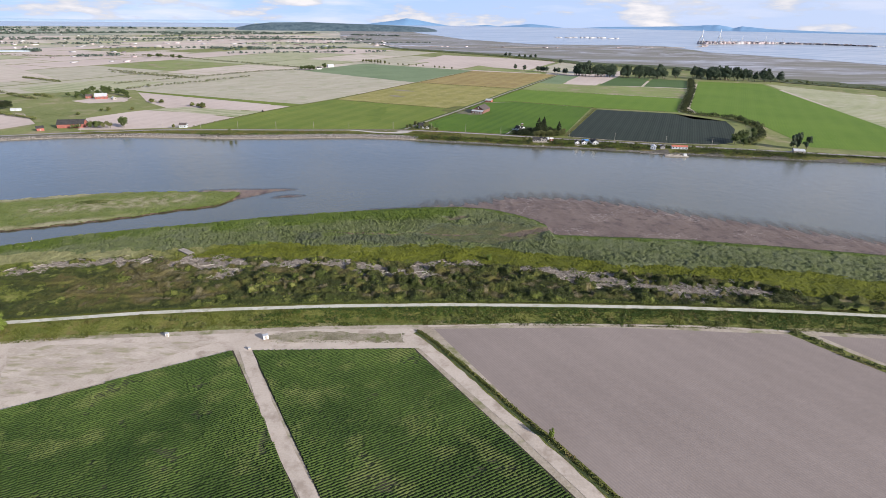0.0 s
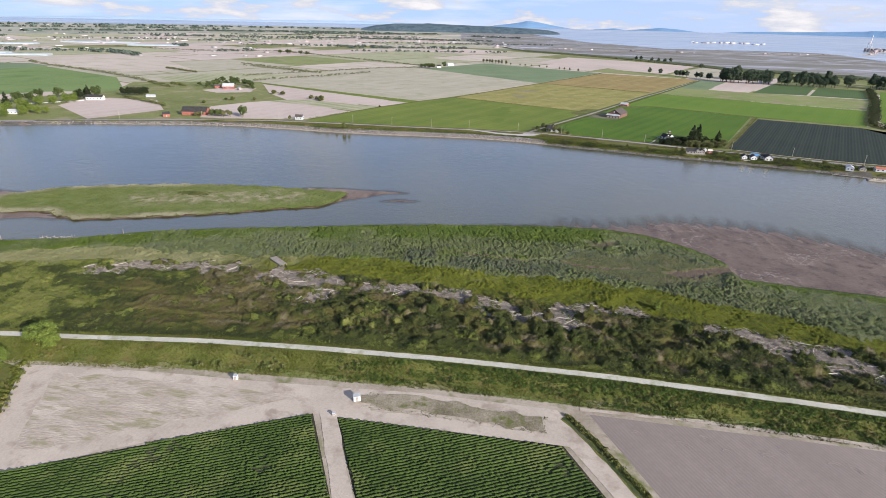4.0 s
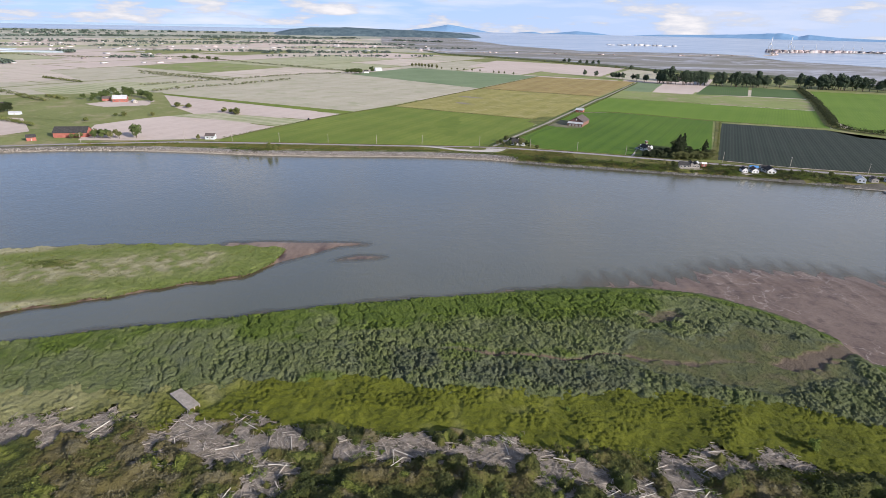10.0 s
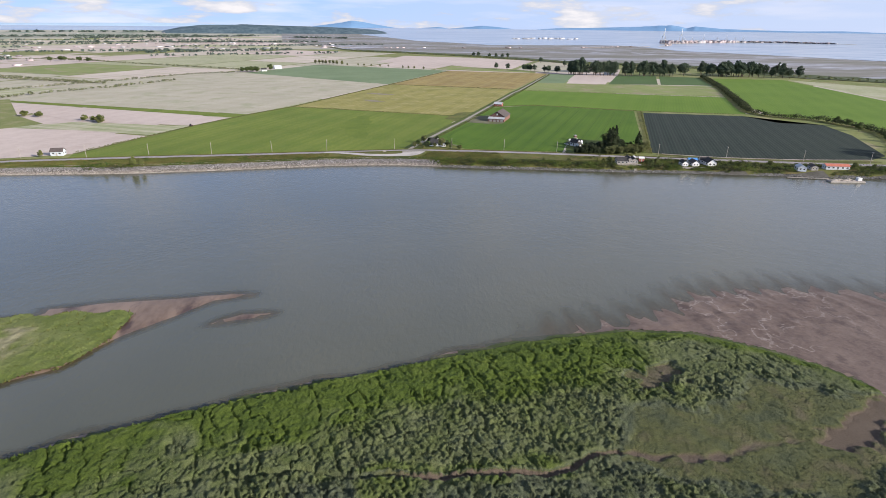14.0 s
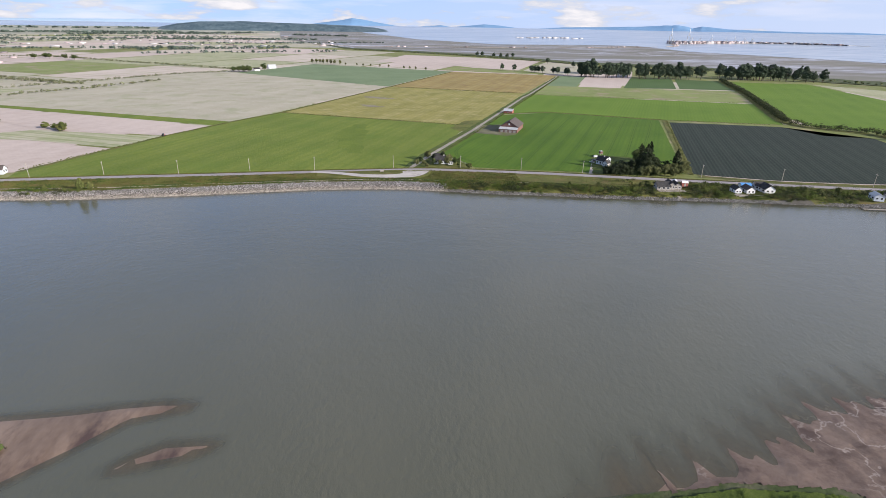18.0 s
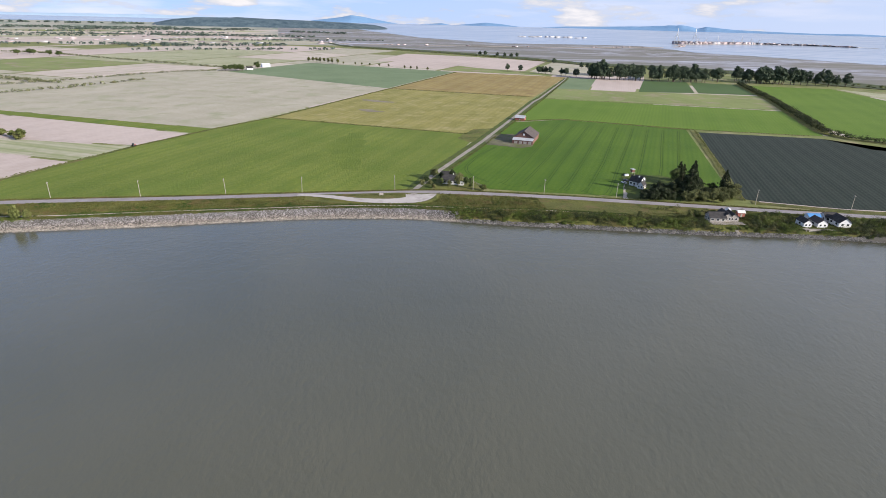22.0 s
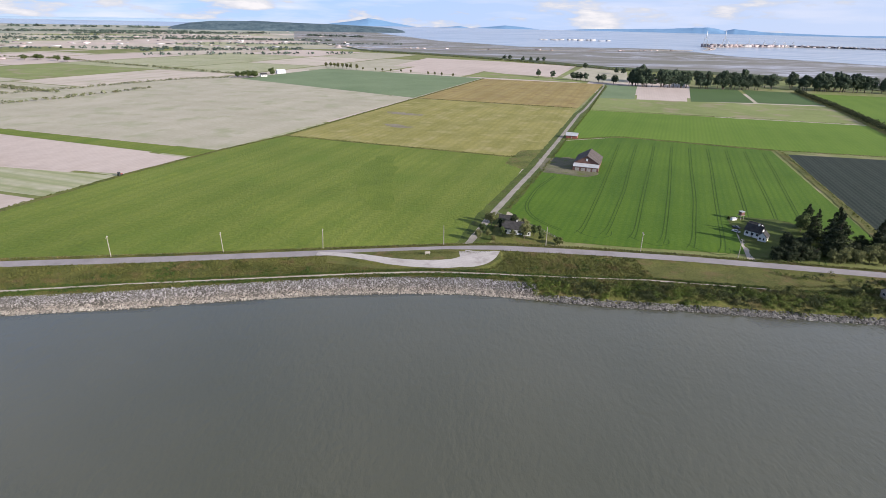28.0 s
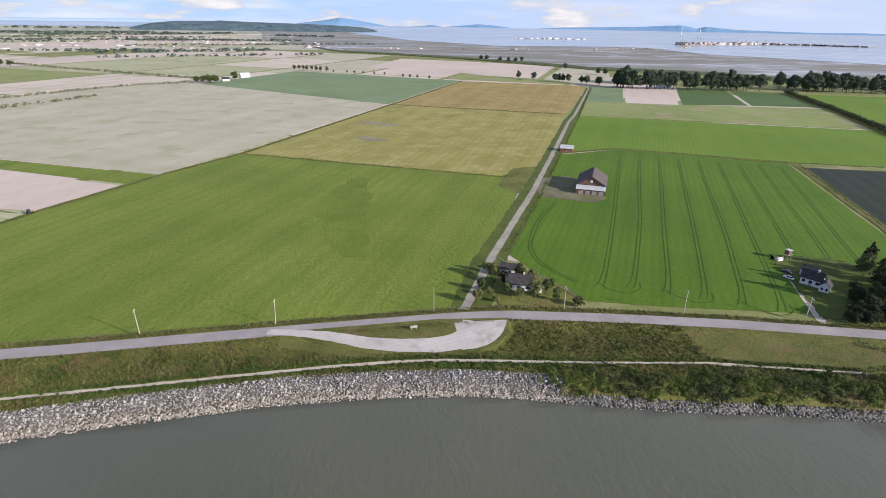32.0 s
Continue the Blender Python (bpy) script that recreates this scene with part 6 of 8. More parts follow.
def hedge(name, lines, r, mat, label, every=2.0, jit=0.6, per=26, leaf=0.9, gap=0.0, category="hedge", tall=1.0):
    P = np.concatenate([along(q, every, jit) for q in lines])
    P = P[rg.uniform(0, 1, len(P)) > gap]
    W = np.array([warp(x, y, 1.4 if y > 190 or y < -450 else h_at(x, y)) for x, y in P])
    s = rg.uniform(0.55, 1.3, len(P)) * r
    C = W + np.stack([0 * s, 0 * s, s * 0.45 * tall], 1)
    V, F = leaf_quads(rg, C, np.stack([s, s, s * 0.85 * tall], 1), per, np.full(len(P), leaf) * (s / r) ** 0.5, 0.3, -0.2)
    return stuff(name, V, F, M[mat], label, category)


hedge("hedgerow", [[(785, 899), (680, 657), (560, 415), (540, 372), (548, 340), (588, 306), (596, 240), (560, 165), (510, 105)]], 4.6, "thick_leaf", "dark dense hedge along a ditch", 2.2, 1.6, 40, 1.4)
hedge("hedgerow", [[(-572, 657), (-523, 735), (-461, 818), (-408, 907), (-343, 999), (-265, 1041)], [(-756, 965), (-640, 900), (-533, 837), (-470, 800)]], 3.0, "hedge_olive", "uneven olive hedge between pale fields", 3, 1.6, 30, 1.3, 0.12)
hedge("hedgerow", [[(-948, 1536), (-788, 1459), (-622, 1341), (-397, 1193), (-270, 1110)], [(-1600, 1500), (-1200, 1420), (-948, 1536)], [(-1256, 780), (-1108, 700), (-920, 619), (-798, 557), (-666, 474), (-582, 418)], [(-724, 909), (-618, 859), (-446, 780)], [(-504, 569), (-470, 640), (-407, 717), (-344, 861)]], 3.6, "hedge_olive", "olive hedge across the plain", 4, 2, 26, 1.9, 0.2)
hedge("hedgerow", [[(-565, 278), (-510, 252), (-450, 222)], [(-834, 750), (-770, 715), (-702, 680)], [(-666, 474), (-625, 445), (-582, 418)], [(-620, 470), (-567, 440)]], 3.6, "shrub", "dark hedge in rough pasture", 2.5, 1.2, 28, 1.4)
hedge("hedgerow", [[(-113, 395), (-70, 462), (72, 757), (228, 1088)], [(141, 371), (-69, 464)], [(290, 667), (74, 759)]], 0.8, "tuft", "rank grass along field ditches", 1.6, 0.8, 18, 0.5, 0.1, "grass")
hedge("rank_grass", [[(104, 233), (153, 331), (206, 444), (303, 652), (458, 998)], [(397, 392), (340, 264), (288, 145)], [(-216, 188), (-156, 316), (-113, 396)], [(202, 447), (268, 464), (397, 398), (512, 362)], [(299, 655), (600, 547)]], 0.6, "tuft", "rank grass along lanes and field edges", 1.0, 0.7, 18, 0.4, 0.1, "grass")
hedge("dike_scrub", [[(1300, 480), (1159, 740), (1029, 900), (940, 1180), (640, 1380), (340, 1800), (-50, 2150)]], 4, "shrub", "dark scrub along the sea dike", 7, 4, 16, 2.6, 0.2, "scrub")
WOODS = [[(-1930, 1010), (-1853, 1060), (-1740, 1130), (-1568, 1140)], [(-1560, 1150), (-1472, 1200), (-1329, 1177), (-1177, 1098)], [(-1420, 1230), (-1250, 1150)], [(-1100, 1420), (-1010, 1500)], [(-1500, 1700), (-1380, 1650)],
         [(-900, 2000), (-700, 2100)], [(-1700, 2200), (-1450, 2300)], [(-2300, 2600), (-1500, 3000), (-900, 3300)], [(-1100, 3100), (-300, 3350)], [(-3600, 3000), (-2600, 4200), (-1600, 4900)], [(-600, 4500), (-150, 4300)],
         [(-1990, 3900), (-1500, 4300), (-1000, 5000)], [(-3200, 1800), (-2700, 2000)], [(-800, 1900), (-300, 2200)]]
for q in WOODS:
    hedge("woodland", [q], 10, "haze_leaf", "dark belt of trees far across the plain", 7, 12, 26, 5.5, 0.25, "trees", 0.8)
hedge("far_scrub", [[(x0, y0), (x0 + 600, y0 + 250)] for x0, y0 in ((-2400, 2000), (-1800, 2600), (-1300, 1900), (-900, 2500), (-2900, 2700), (-500, 2700), (-1500, 3500), (-2200, 3300), (-700, 1700))], 6, "haze_leaf", "thin dark hedges far across the plain", 9, 6, 14, 5, 0.35, "hedge")
hedge("horizon_woods", [[(EYE[0] + d_ * math.sin(radians(a_)), EYE[1] + d_ * math.cos(radians(a_))) for a_ in range(a0, a1, 4)] for a0, a1, d_ in ((-64, -30, 6200), (-52, -16, 7600), (-40, -14, 5200), (-64, -44, 4600))], 14, "haze_leaf", "dark belts of woodland at the edge of the plain", 22, 22, 16, 11, 0.4, "trees", 0.5)
ribbon("hedge_verge", [(783, 897), (678, 655), (556, 413), (538, 372), (546, 340), (586, 306), (594, 240), (558, 165), (510, 108)], 15, M["verge"], 0.24, "rank green verge under a hedge", "verge", flat=1.5, n=10, wob=1.0)
ribbon("hedge_verge", [(394, 392), (340, 266), (287, 147)], 6.0, M["dike_olive"], 0.24, "rank green verge between two fields", "verge", flat=1.5, n=8, wob=0.6)
ribbon("road_verge", [(291, 141), (302, 136), (344, 119.8), (406, 106.8), (470, 96)], 5.5, M["dike_olive"], 0.24, "narrow olive verge between road and dark field", "verge", flat=1.55, n=8, wob=0.6)
ribbon("headland", [(297, 142), (344, 123.5), (405, 110.5), (470, 104)], 1.6, M["pink"], 0.25, "pale dry margin of a dark seeded field", "path", flat=1.57, n=8, wob=0.3)
hedge("hedgerow", [[(788, 894), (683, 652), (563, 410)]], 3.6, "needle", "dark dense hedge along a ditch", 2.0, 1.8, 30, 1.2)
# verge bushes of the far bank
P = along([(90, 125), (130, 117.5), (165, 112.5), (205, 103), (232, 98), (290, 88), (330, 80)], 0.16, 4.2)
P2 = along([(262, 108), (285, 104)], 0.35, 3.4)
P3 = along([(325, 100), (372, 88), (450, 70), (540, 48), (640, 30)], 0.3, 4.4)
P4 = along([(-180, 124), (-160, 124), (-140, 124)], 0.6, 2.2)
P5 = along([(210, 131), (285, 116), (420, 82), (560, 52)], 1.6, 2.0)
P6 = along([(322, 84), (372, 73), (450, 57), (540, 40)], 0.22, 5.0)
P = np.concatenate([P, P2, P3, P4, P5, P6])
P = P[(P[:, 1] > shore_f(P[:, 0]) + 3.0 + 1.2 * np.sin(P[:, 0] * 0.31)) & (P[:, 1] < road_y(P[:, 0]) - 5)]
for x0, x1, y0, y1 in ((235.5, 258.5, 94, 110), (284, 317, 86, 107), (371, 418, 64, 80)):
    P = P[~((P[:, 0] > x0) & (P[:, 0] < x1) & (P[:, 1] > y0) & (P[:, 1] < y1))]
s = rg.uniform(0.5, 1.5, len(P)) * 1.2 * np.where(rg.uniform(0, 1, len(P)) > 0.90, 2.1, 1.0)
C = np.stack([P[:, 0], P[:, 1], height(P[:, 0], P[:, 1]) + s * 0.4], 1)
kind = np.sin(P[:, 0] * 0.21 + 1.3 * np.sin(P[:, 1] * 0.4)) + rg.normal(0, 0.5, len(P)) > -0.15
for pick, mat_, label in ((kind, "bramble", "tangled green brambles on the river bank"), (~kind, "thick_leaf", "dark green brambles and nettles on the river bank")):
    V, F = leaf_quads(rg, C[pick], np.stack([s, s, s * 0.85], 1)[pick], 80, 0.36, 0.3, -0.2)
    stuff("bank_scrub", V, F, M[mat_], label, "scrub")
for off in (-1.9, 2.0):
    P = along([(x, y + off) for x, y in DIKE_PATH[1:]], 0.4, 0.45)
    s = rg.uniform(0.5, 1.1, len(P)) * (0.7 if off < 0 else 0.85)
    C = np.stack([P[:, 0], P[:, 1], height(P[:, 0], P[:, 1]) + s * 0.25], 1)
    V, F = leaf_quads(rg, C, np.stack([s, s, s * 0.6], 1), 34, 0.34, 0.4, -0.2)
    stuff("path_weeds", V, F, M["path_weed"], "band of lush dark green weeds beside the dike path", "weeds")
for x, y, h in ((-143, 124.5, 8.5), (-137, 125, 6), (-165, 126, 4), (-176, 127, 3.5), (-152, 123, 4)):
    tree(x, y, h, "bush", 0.55, "dark round bush on the stony bank", "bush", "bush", "bank bushes")
for x, y, h in ((228, 108, 4.5), (235, 112, 5), (268, 104, 4), (275, 108, 5), (330, 92, 4.5), (338, 90, 5), (348, 88, 4), (360, 86, 5), (200, 112, 4), (180, 116, 3.5), (150, 118, 3), (425, 74, 5), (440, 72, 4.5), (392, 82, 4)):
    tree(x, y, h, "bush", 0.7, "dark green bush on the overgrown bank", "bush", "bush", "overgrown bank bushes")
# rough grass of the far bank
dike_y = lambda x: np.interp(x, [p[0] for p in DIKE_PATH], [p[1] for p in DIKE_PATH])
n = 60000
X = rg.uniform(-330, 330, n)
k = rg.uniform(0, 1, n)
Y = shore_f(X) + 8 + k * (road_y(X) + 9 - shore_f(X) - 8)
ok = (abs(Y - road_y(X)) > 3.6) & ~((X > 3) & (X < 86) & (Y > 146.5) & (Y < 165.5) & (abs(Y - np.interp(X, [3, 33, 49, 65, 80, 86], [163, 152, 147, 146, 155, 164])) < 7.2))
ok &= (abs(Y - dike_y(X)) > 0.85)
X, Y = X[ok], Y[ok]
mown = (X > 150) & (Y > dike_y(X) + 3) & (Y < road_y(X))
tall_ = rg.uniform(0.35, 0.9, len(X)) * np.where(mown, 0.22, 1.0) * np.where((X > 84) & (X < 150), 1.35, 1.0)
V, F = blades(rg, X, Y, height(X, Y), tall_, np.full(len(X), 0.24), 0.7, 4)
stuff("bank_grass", V, F, M["bank_tuft"], "rank dry and green grass on the river dike", "grass")

# ---------------- stone bank ----------------
def stone(seed):
    r = random.Random(seed)
    bm = bmesh.new()
    bmesh.ops.create_icosphere(bm, subdivisions=1, radius=0.5)
    for v in bm.verts:
        v.co = Vector((v.co.x * 1.25, v.co.y, v.co.z * 0.8)) * r.uniform(0.72, 1.15)
    me = bpy.data.meshes.new("stone")
    bm.to_mesh(me)
    bm.free()
    me.materials.append(M["rock"])
    return me


STONES = [stone(i) for i in range(8)]
tpl = [np.array([v.co[:] for v in me.vertices]) for me in STONES]
tri = [np.array([p.vertices[:] for p in me.polygons]) for me in STONES]


def rock_places(n, x0, x1, lo, hi):
    x = rg.uniform(x0, x1, n)
    e = rg.uniform(lo, hi, n)
    e = np.where(e < 0.6, rg.uniform(-0.8, 1.2, n), e)
    y = shore_f(x) + e
    return x, y, height(x, y)


for n, x0, x1, lo, hi, smax in ((17000, -260, 95, -0.8, 9.2, 0.64), (6500, 95, 420, -0.8, 3.3, 0.85), (2600, -620, -260, -0.8, 6.5, 1.3), (700, 420, 700, -0.8, 2.6, 1.3)):
    V, F, o = [], [], 0
    x, y, z = rock_places(n, x0, x1, lo, hi)
    for a, b, c in zip(x, y, z):
        i = int(rg.integers(8))
        q = tpl[i] * rg.uniform(0.38, smax) * (1.3 - 0.16 * min(3.0, max(c, 0.0)))
        t1 = rg.uniform(0, 6.28)
        cs, sn = math.cos(t1), math.sin(t1)
        V.append(np.stack([q[:, 0] * cs - q[:, 1] * sn + a, q[:, 0] * sn + q[:, 1] * cs + b, q[:, 2] + c + 0.1], 1))
        F.append(tri[i] + o)
        o += len(q)
    stuff("riprap", np.concatenate(V), np.concatenate(F), M["rock" if x0 < 0 else "rock_dark"], "pale broken rock armour on the river bank" if x0 < 0 else "dark grey broken rock armour under brambles", "rocks")
bank = thing("stone_bank", 40, 128, 0, 0, "row of large pale boulders at the water line", "rocks")
x, y, z = rock_places(300, -90, 95, 0.0, 8.5)
rr = random.Random(9)
for a, b, c in zip(x, y, z):
    st1 = new("boulder", STONES[rr.randrange(8)])
    st1.parent = bank
    k = rr.uniform(0.7, 1.15)
    st1.matrix_local = pose(a - 40, b - 128, c + 0.25, rr.uniform(0, 360), rr.uniform(0, 360), rr.uniform(0, 360)) @ Matrix.Diagonal((k, k, k, 1))
# ---------------- near bank: marsh, drift line, thicket ----------------
rg = np.random.default_rng(33)


def vnoise(x, y, s, seed):
    """Smooth value noise on a lattice of the spacing s."""
    r = np.random.default_rng(seed).uniform(0, 1, (97, 89))
    u, w = np.asarray(x) / s, np.asarray(y) / s
    i, j = np.floor(u).astype(int), np.floor(w).astype(int)
    fu, fw = u - i, w - j
    fu, fw = fu * fu * (3 - 2 * fu), fw * fw * (3 - 2 * fw)
    g = lambda a, b: r[a % 97, b % 89]
    return (g(i, j) * (1 - fu) + g(i + 1, j) * fu) * (1 - fw) + (g(i, j + 1) * (1 - fu) + g(i + 1, j + 1) * fu) * fw


CREEK = [(5, -202), (9, -202), (23, -201), (36, -205.3), (45, -204.7), (54, -207.3), (66, -207.6), (77, -208), (84, -209.5), (91, -208.4), (96, -205.4), (99, -203.8), (106, -204)]
creek_y = curve(CREEK)


def cells(x, y, s, seed):
    """Nearest and second nearest distance to jittered points on a lattice of the spacing s, and the nearest point's own number."""
    r = np.random.default_rng(seed).uniform(0, 1, (3, 97, 89))
    u, w = np.asarray(x) / s, np.asarray(y) / s
    i, j = np.floor(u).astype(int), np.floor(w).astype(int)
    d1, d2, own = np.full(u.shape, 9.0), np.full(u.shape, 9.0), np.zeros(u.shape)
    for a in (-1, 0, 1):
        for b in (-1, 0, 1):
            p, q = (i + a) % 97, (j + b) % 89
            d = np.hypot(i + a + r[0][p, q] - u, j + b + r[1][p, q] - w)
            d2 = np.where(d < d1, d1, np.minimum(d2, d))
            own = np.where(d < d1, r[2][p, q], own)
            d1 = np.minimum(d1, d)
    return d1, d2, own


smooth_d = poly_gap([(108, -198), (119, -187), (130, -186), (138, -191), (156, -182), (166, -177), (178, -184), (192, -190), (198, -200), (190, -214), (164, -222), (154, -225), (130, -222), (114, -213), (106, -207)])
pocket_d = poly_gap([(160, -206), (172, -200), (190, -192), (204, -186), (206, -196), (190, -200), (180, -206), (175, -210), (166, -209)])
CHANNEL = [(99, -203.5), (106, -204), (113, -205), (120, -207), (128, -209), (134, -208), (142, -206), (152, -204.5), (164, -205.5)]
channel_y = curve(CHANNEL)


def smooth_end(x, y):
    """1 on the low grey-green end of the marsh, where the growth is thin and even."""
    return step(-3, 4, smooth_d(x, y) + 7 * (vnoise(x, y, 7, 91) - 0.5) + 3 * (vnoise(x, y, 2.2, 92) - 0.5))


def bare_end(x, y):
    """1 on open mud: a pocket at the end of the marsh, a shallow channel and a few worn spots."""
    a = step(-1.2, 1.5, pocket_d(x, y) + 4 * (vnoise(x, y, 4, 8) - 0.5) + 2 * (vnoise(x, y, 1.5, 9) - 0.5))
    b = np.where((x > 97) & (x < 166), (0.75 - 0.4 * step(125, 145, x)) * step(1.9, 0.6, abs(y - channel_y(x) - 2.2 * (vnoise(x, y, 6, 98) - 0.5)) + 2.2 * (vnoise(x, y, 2.5, 93) - 0.3)), 0)
    c = 0.8 * step(0.1, 0.6, capsule(x, y, (129, -175), (137, -172), 7) + 1.4 * (vnoise(x, y, 3, 94) - 0.5))
    return np.maximum.reduce([a, b, c])


def cracks(x, y, s, seed, wide):
    """1 on winding clefts about the distance s apart."""
    n = 0.62 * vnoise(x, y, s, seed) + 0.26 * vnoise(x, y, s * 0.47, seed + 1) + 0.12 * vnoise(x, y, s * 0.21, seed + 2)
    return 1 - step(0, wide, abs(n - 0.5))


def marsh_canopy(x, y):
    """How high the reeds stand over the soil: even growth split by winding clefts, tussocky in the middle, low at the end."""
    u, v = 0.95 * x + 0.3 * y, 0.95 * y - 0.3 * x
    g = shore_n(x) - y + 10 * (vnoise(x, y, 12, 58) - 0.5)
    mid = step(14, 34, g) * step(-70, 20, x)
    c1 = cracks(u, v * 0.55, 4.6, 101, 0.045) * step(0.25, 0.6, vnoise(x, y, 13, 104) + 0.25 * step(-120, 0, x))
    c2 = cracks(u * 1.0, v * 0.7, 2.6, 111, 0.07) * (0.35 + 0.65 * mid) * step(0.3, 0.55, vnoise(x, y, 9, 114))
    e1, e2, own = cells(u + 1.2 * (vnoise(x, y, 1.6, 115) - 0.5), v * 0.8 + 1.2 * (vnoise(x, y, 1.6, 120) - 0.5), 1.25, 116)
    tuss = np.clip((e2 - e1) * 2.6, 0, 1) * (0.35 + 0.75 * own)
    low = smooth_end(x, y)
    h = 0.7 + 0.6 * vnoise(x, y, 14, 3) + 0.34 * vnoise(x, y, 0.95, 2) + 0.4 * vnoise(x, y, 2.8, 117) + (0.28 + 0.55 * mid) * tuss * (1 - 0.6 * low)
    h = h * (1 - 0.72 * np.maximum(c1, 0.85 * c2) * (1 - low))
    h = h * (1 - 0.45 * low) + 0.25 * low * cells(u, v, 3.4, 118)[2] * step(0.62, 0.8, vnoise(x, y, 9, 119))
    h = h * (1 - 0.8 * step(40, 90, x) * (1 - step(0, 9, shore_n(x) - y + 5 * (vnoise(x, y, 5, 121) - 0.5))))
    h = 0.75 + (h - 0.75) * step(-1, 3.5, y - yellow_y(x) - edge(x, y))
    cr = abs(y - creek_y(x)) + np.where((x > 5) & (x < 106), 0, 99)
    h = h * (0.12 + 0.88 * step(0.25, 1.0 + 0.9 * step(60, 98, x), cr))
    return h * (1 - 0.9 * bare_end(x, y))


def marsh_tone(x, y):
    """Kind of growth: fresh green by the water, grey-green further in, blue-grey low down, thin olive at the end, mud."""
    g = shore_n(x) - y + 26 * (vnoise(x, y, 17, 41) - 0.5) + 9 * (vnoise(x, y, 4, 42) - 0.5)
    k = 0.42 * np.maximum(step(4 + 10 * step(-20, 60, x), 24 + 18 * step(-20, 60, x), g), 0.55 * step(-20, -130, x))
    blue = step(0.25, 0.7, capsule(x, y, (20, -214), (100, -219), 16) + 0.9 * (vnoise(x, y, 8, 95) - 0.5))
    k = np.maximum(k, 0.6 * blue)
    k = k + 0.16 * (vnoise(x, y, 3, 43) - 0.5) - 0.25 * step(0.66, 0.8, vnoise(x, y, 21, 96)) * (1 - blue)
    k = np.maximum(k, 0.45 * step(120, 150, x) * step(3, 12, shore_n(x) - y + 8 * (vnoise(x, y, 6, 122) - 0.5)))
    low = smooth_end(x, y)
    k = k * (1 - low) + low * (0.8 + 0.16 * (vnoise(x, y, 5, 97) - 0.5))
    b = bare_end(x, y)
    b = np.maximum(b, np.where((x > 5) & (x < 106), step(1.5, 0.8, abs(y - creek_y(x))), 0) * step(20, 60, x))
    return np.clip(k * (1 - b) + b * 1.08, 0, 1.08)


WRACK = [((-132, -274), (-108, -264), 8), ((-108, -263), (-66, -257), 8.5), ((-37, -259), (-8, -260), 10.5), ((-14, -263), (-5, -274), 11), ((16, -260), (62, -259), 7),
         ((71, -265), (92, -273), 7.5), ((92, -273), (110, -275), 7), ((104, -264), (139, -258), 6), ((171, -266), (184, -267), 5), ((194, -274), (214, -279), 11), ((214, -279), (240, -287), 9), ((240, -287), (300, -294), 7.5), ((216, -280), (256, -296), 10), ((256, -294), (292, -291), 8.5)]


def wood_mask(x, y):
    """Above 0 where drift logs lie bare between the bushes."""
    q = np.maximum.reduce([capsule(x, y, a, b, r) for a, b, r in WRACK])
    return q - 0.27 + 1.25 * (vnoise(x, y, 5, 12) - 0.5) + 0.7 * (vnoise(x, y, 1.9, 13) - 0.5)


def canopy(name, x0, x1, y0, y1, res, inside, hfun, mat, label, category, tone=None):
    X, Y, f = grid(np.arange(x0, x1, res), np.arange(y0, y1, res))
    X = X + rg.uniform(-0.3, 0.3, len(X)) * res
    Y = Y + rg.uniform(-0.3, 0.3, len(Y)) * res
    k = inside(X, Y)
    f = f[k[f].all(1)]
    u = np.unique(f)
    lut = np.zeros(len(X), int)
    lut[u] = np.arange(len(u))
    X, Y, f = X[u], Y[u], lut[f]
    Z = height(X, Y) + hfun(X, Y) + 0.02
    ob = stuff(name, np.stack([X, Y, Z], 1), f, mat, label, category)
    if tone:
        at = ob.data.attributes.new("tone", 'FLOAT', 'POINT')
        at.data.foreach_set("value", np.asarray(tone(X, Y), np.float32))
    return ob


edge = lambda x, y: 1.5 * np.sin(x * 0.13) + 3 * np.sin(x * 0.041 + 1) + 6 * (vnoise(x, y, 6, 44) - 0.5) + 3 * (vnoise(x, y, 1.8, 45) - 0.5)
in_marsh = lambda x, y: (y < shore_n(x) - 0.5) & (y > yellow_y(x) + edge(x, y) - 1)
in_sedge = lambda x, y: (y < yellow_y(x) + edge(x, y) + 2) & (y > drift_y(x) + 1.5 * np.sin(x * 0.21) - 3) & (wood_mask(x, y) < 0.06)


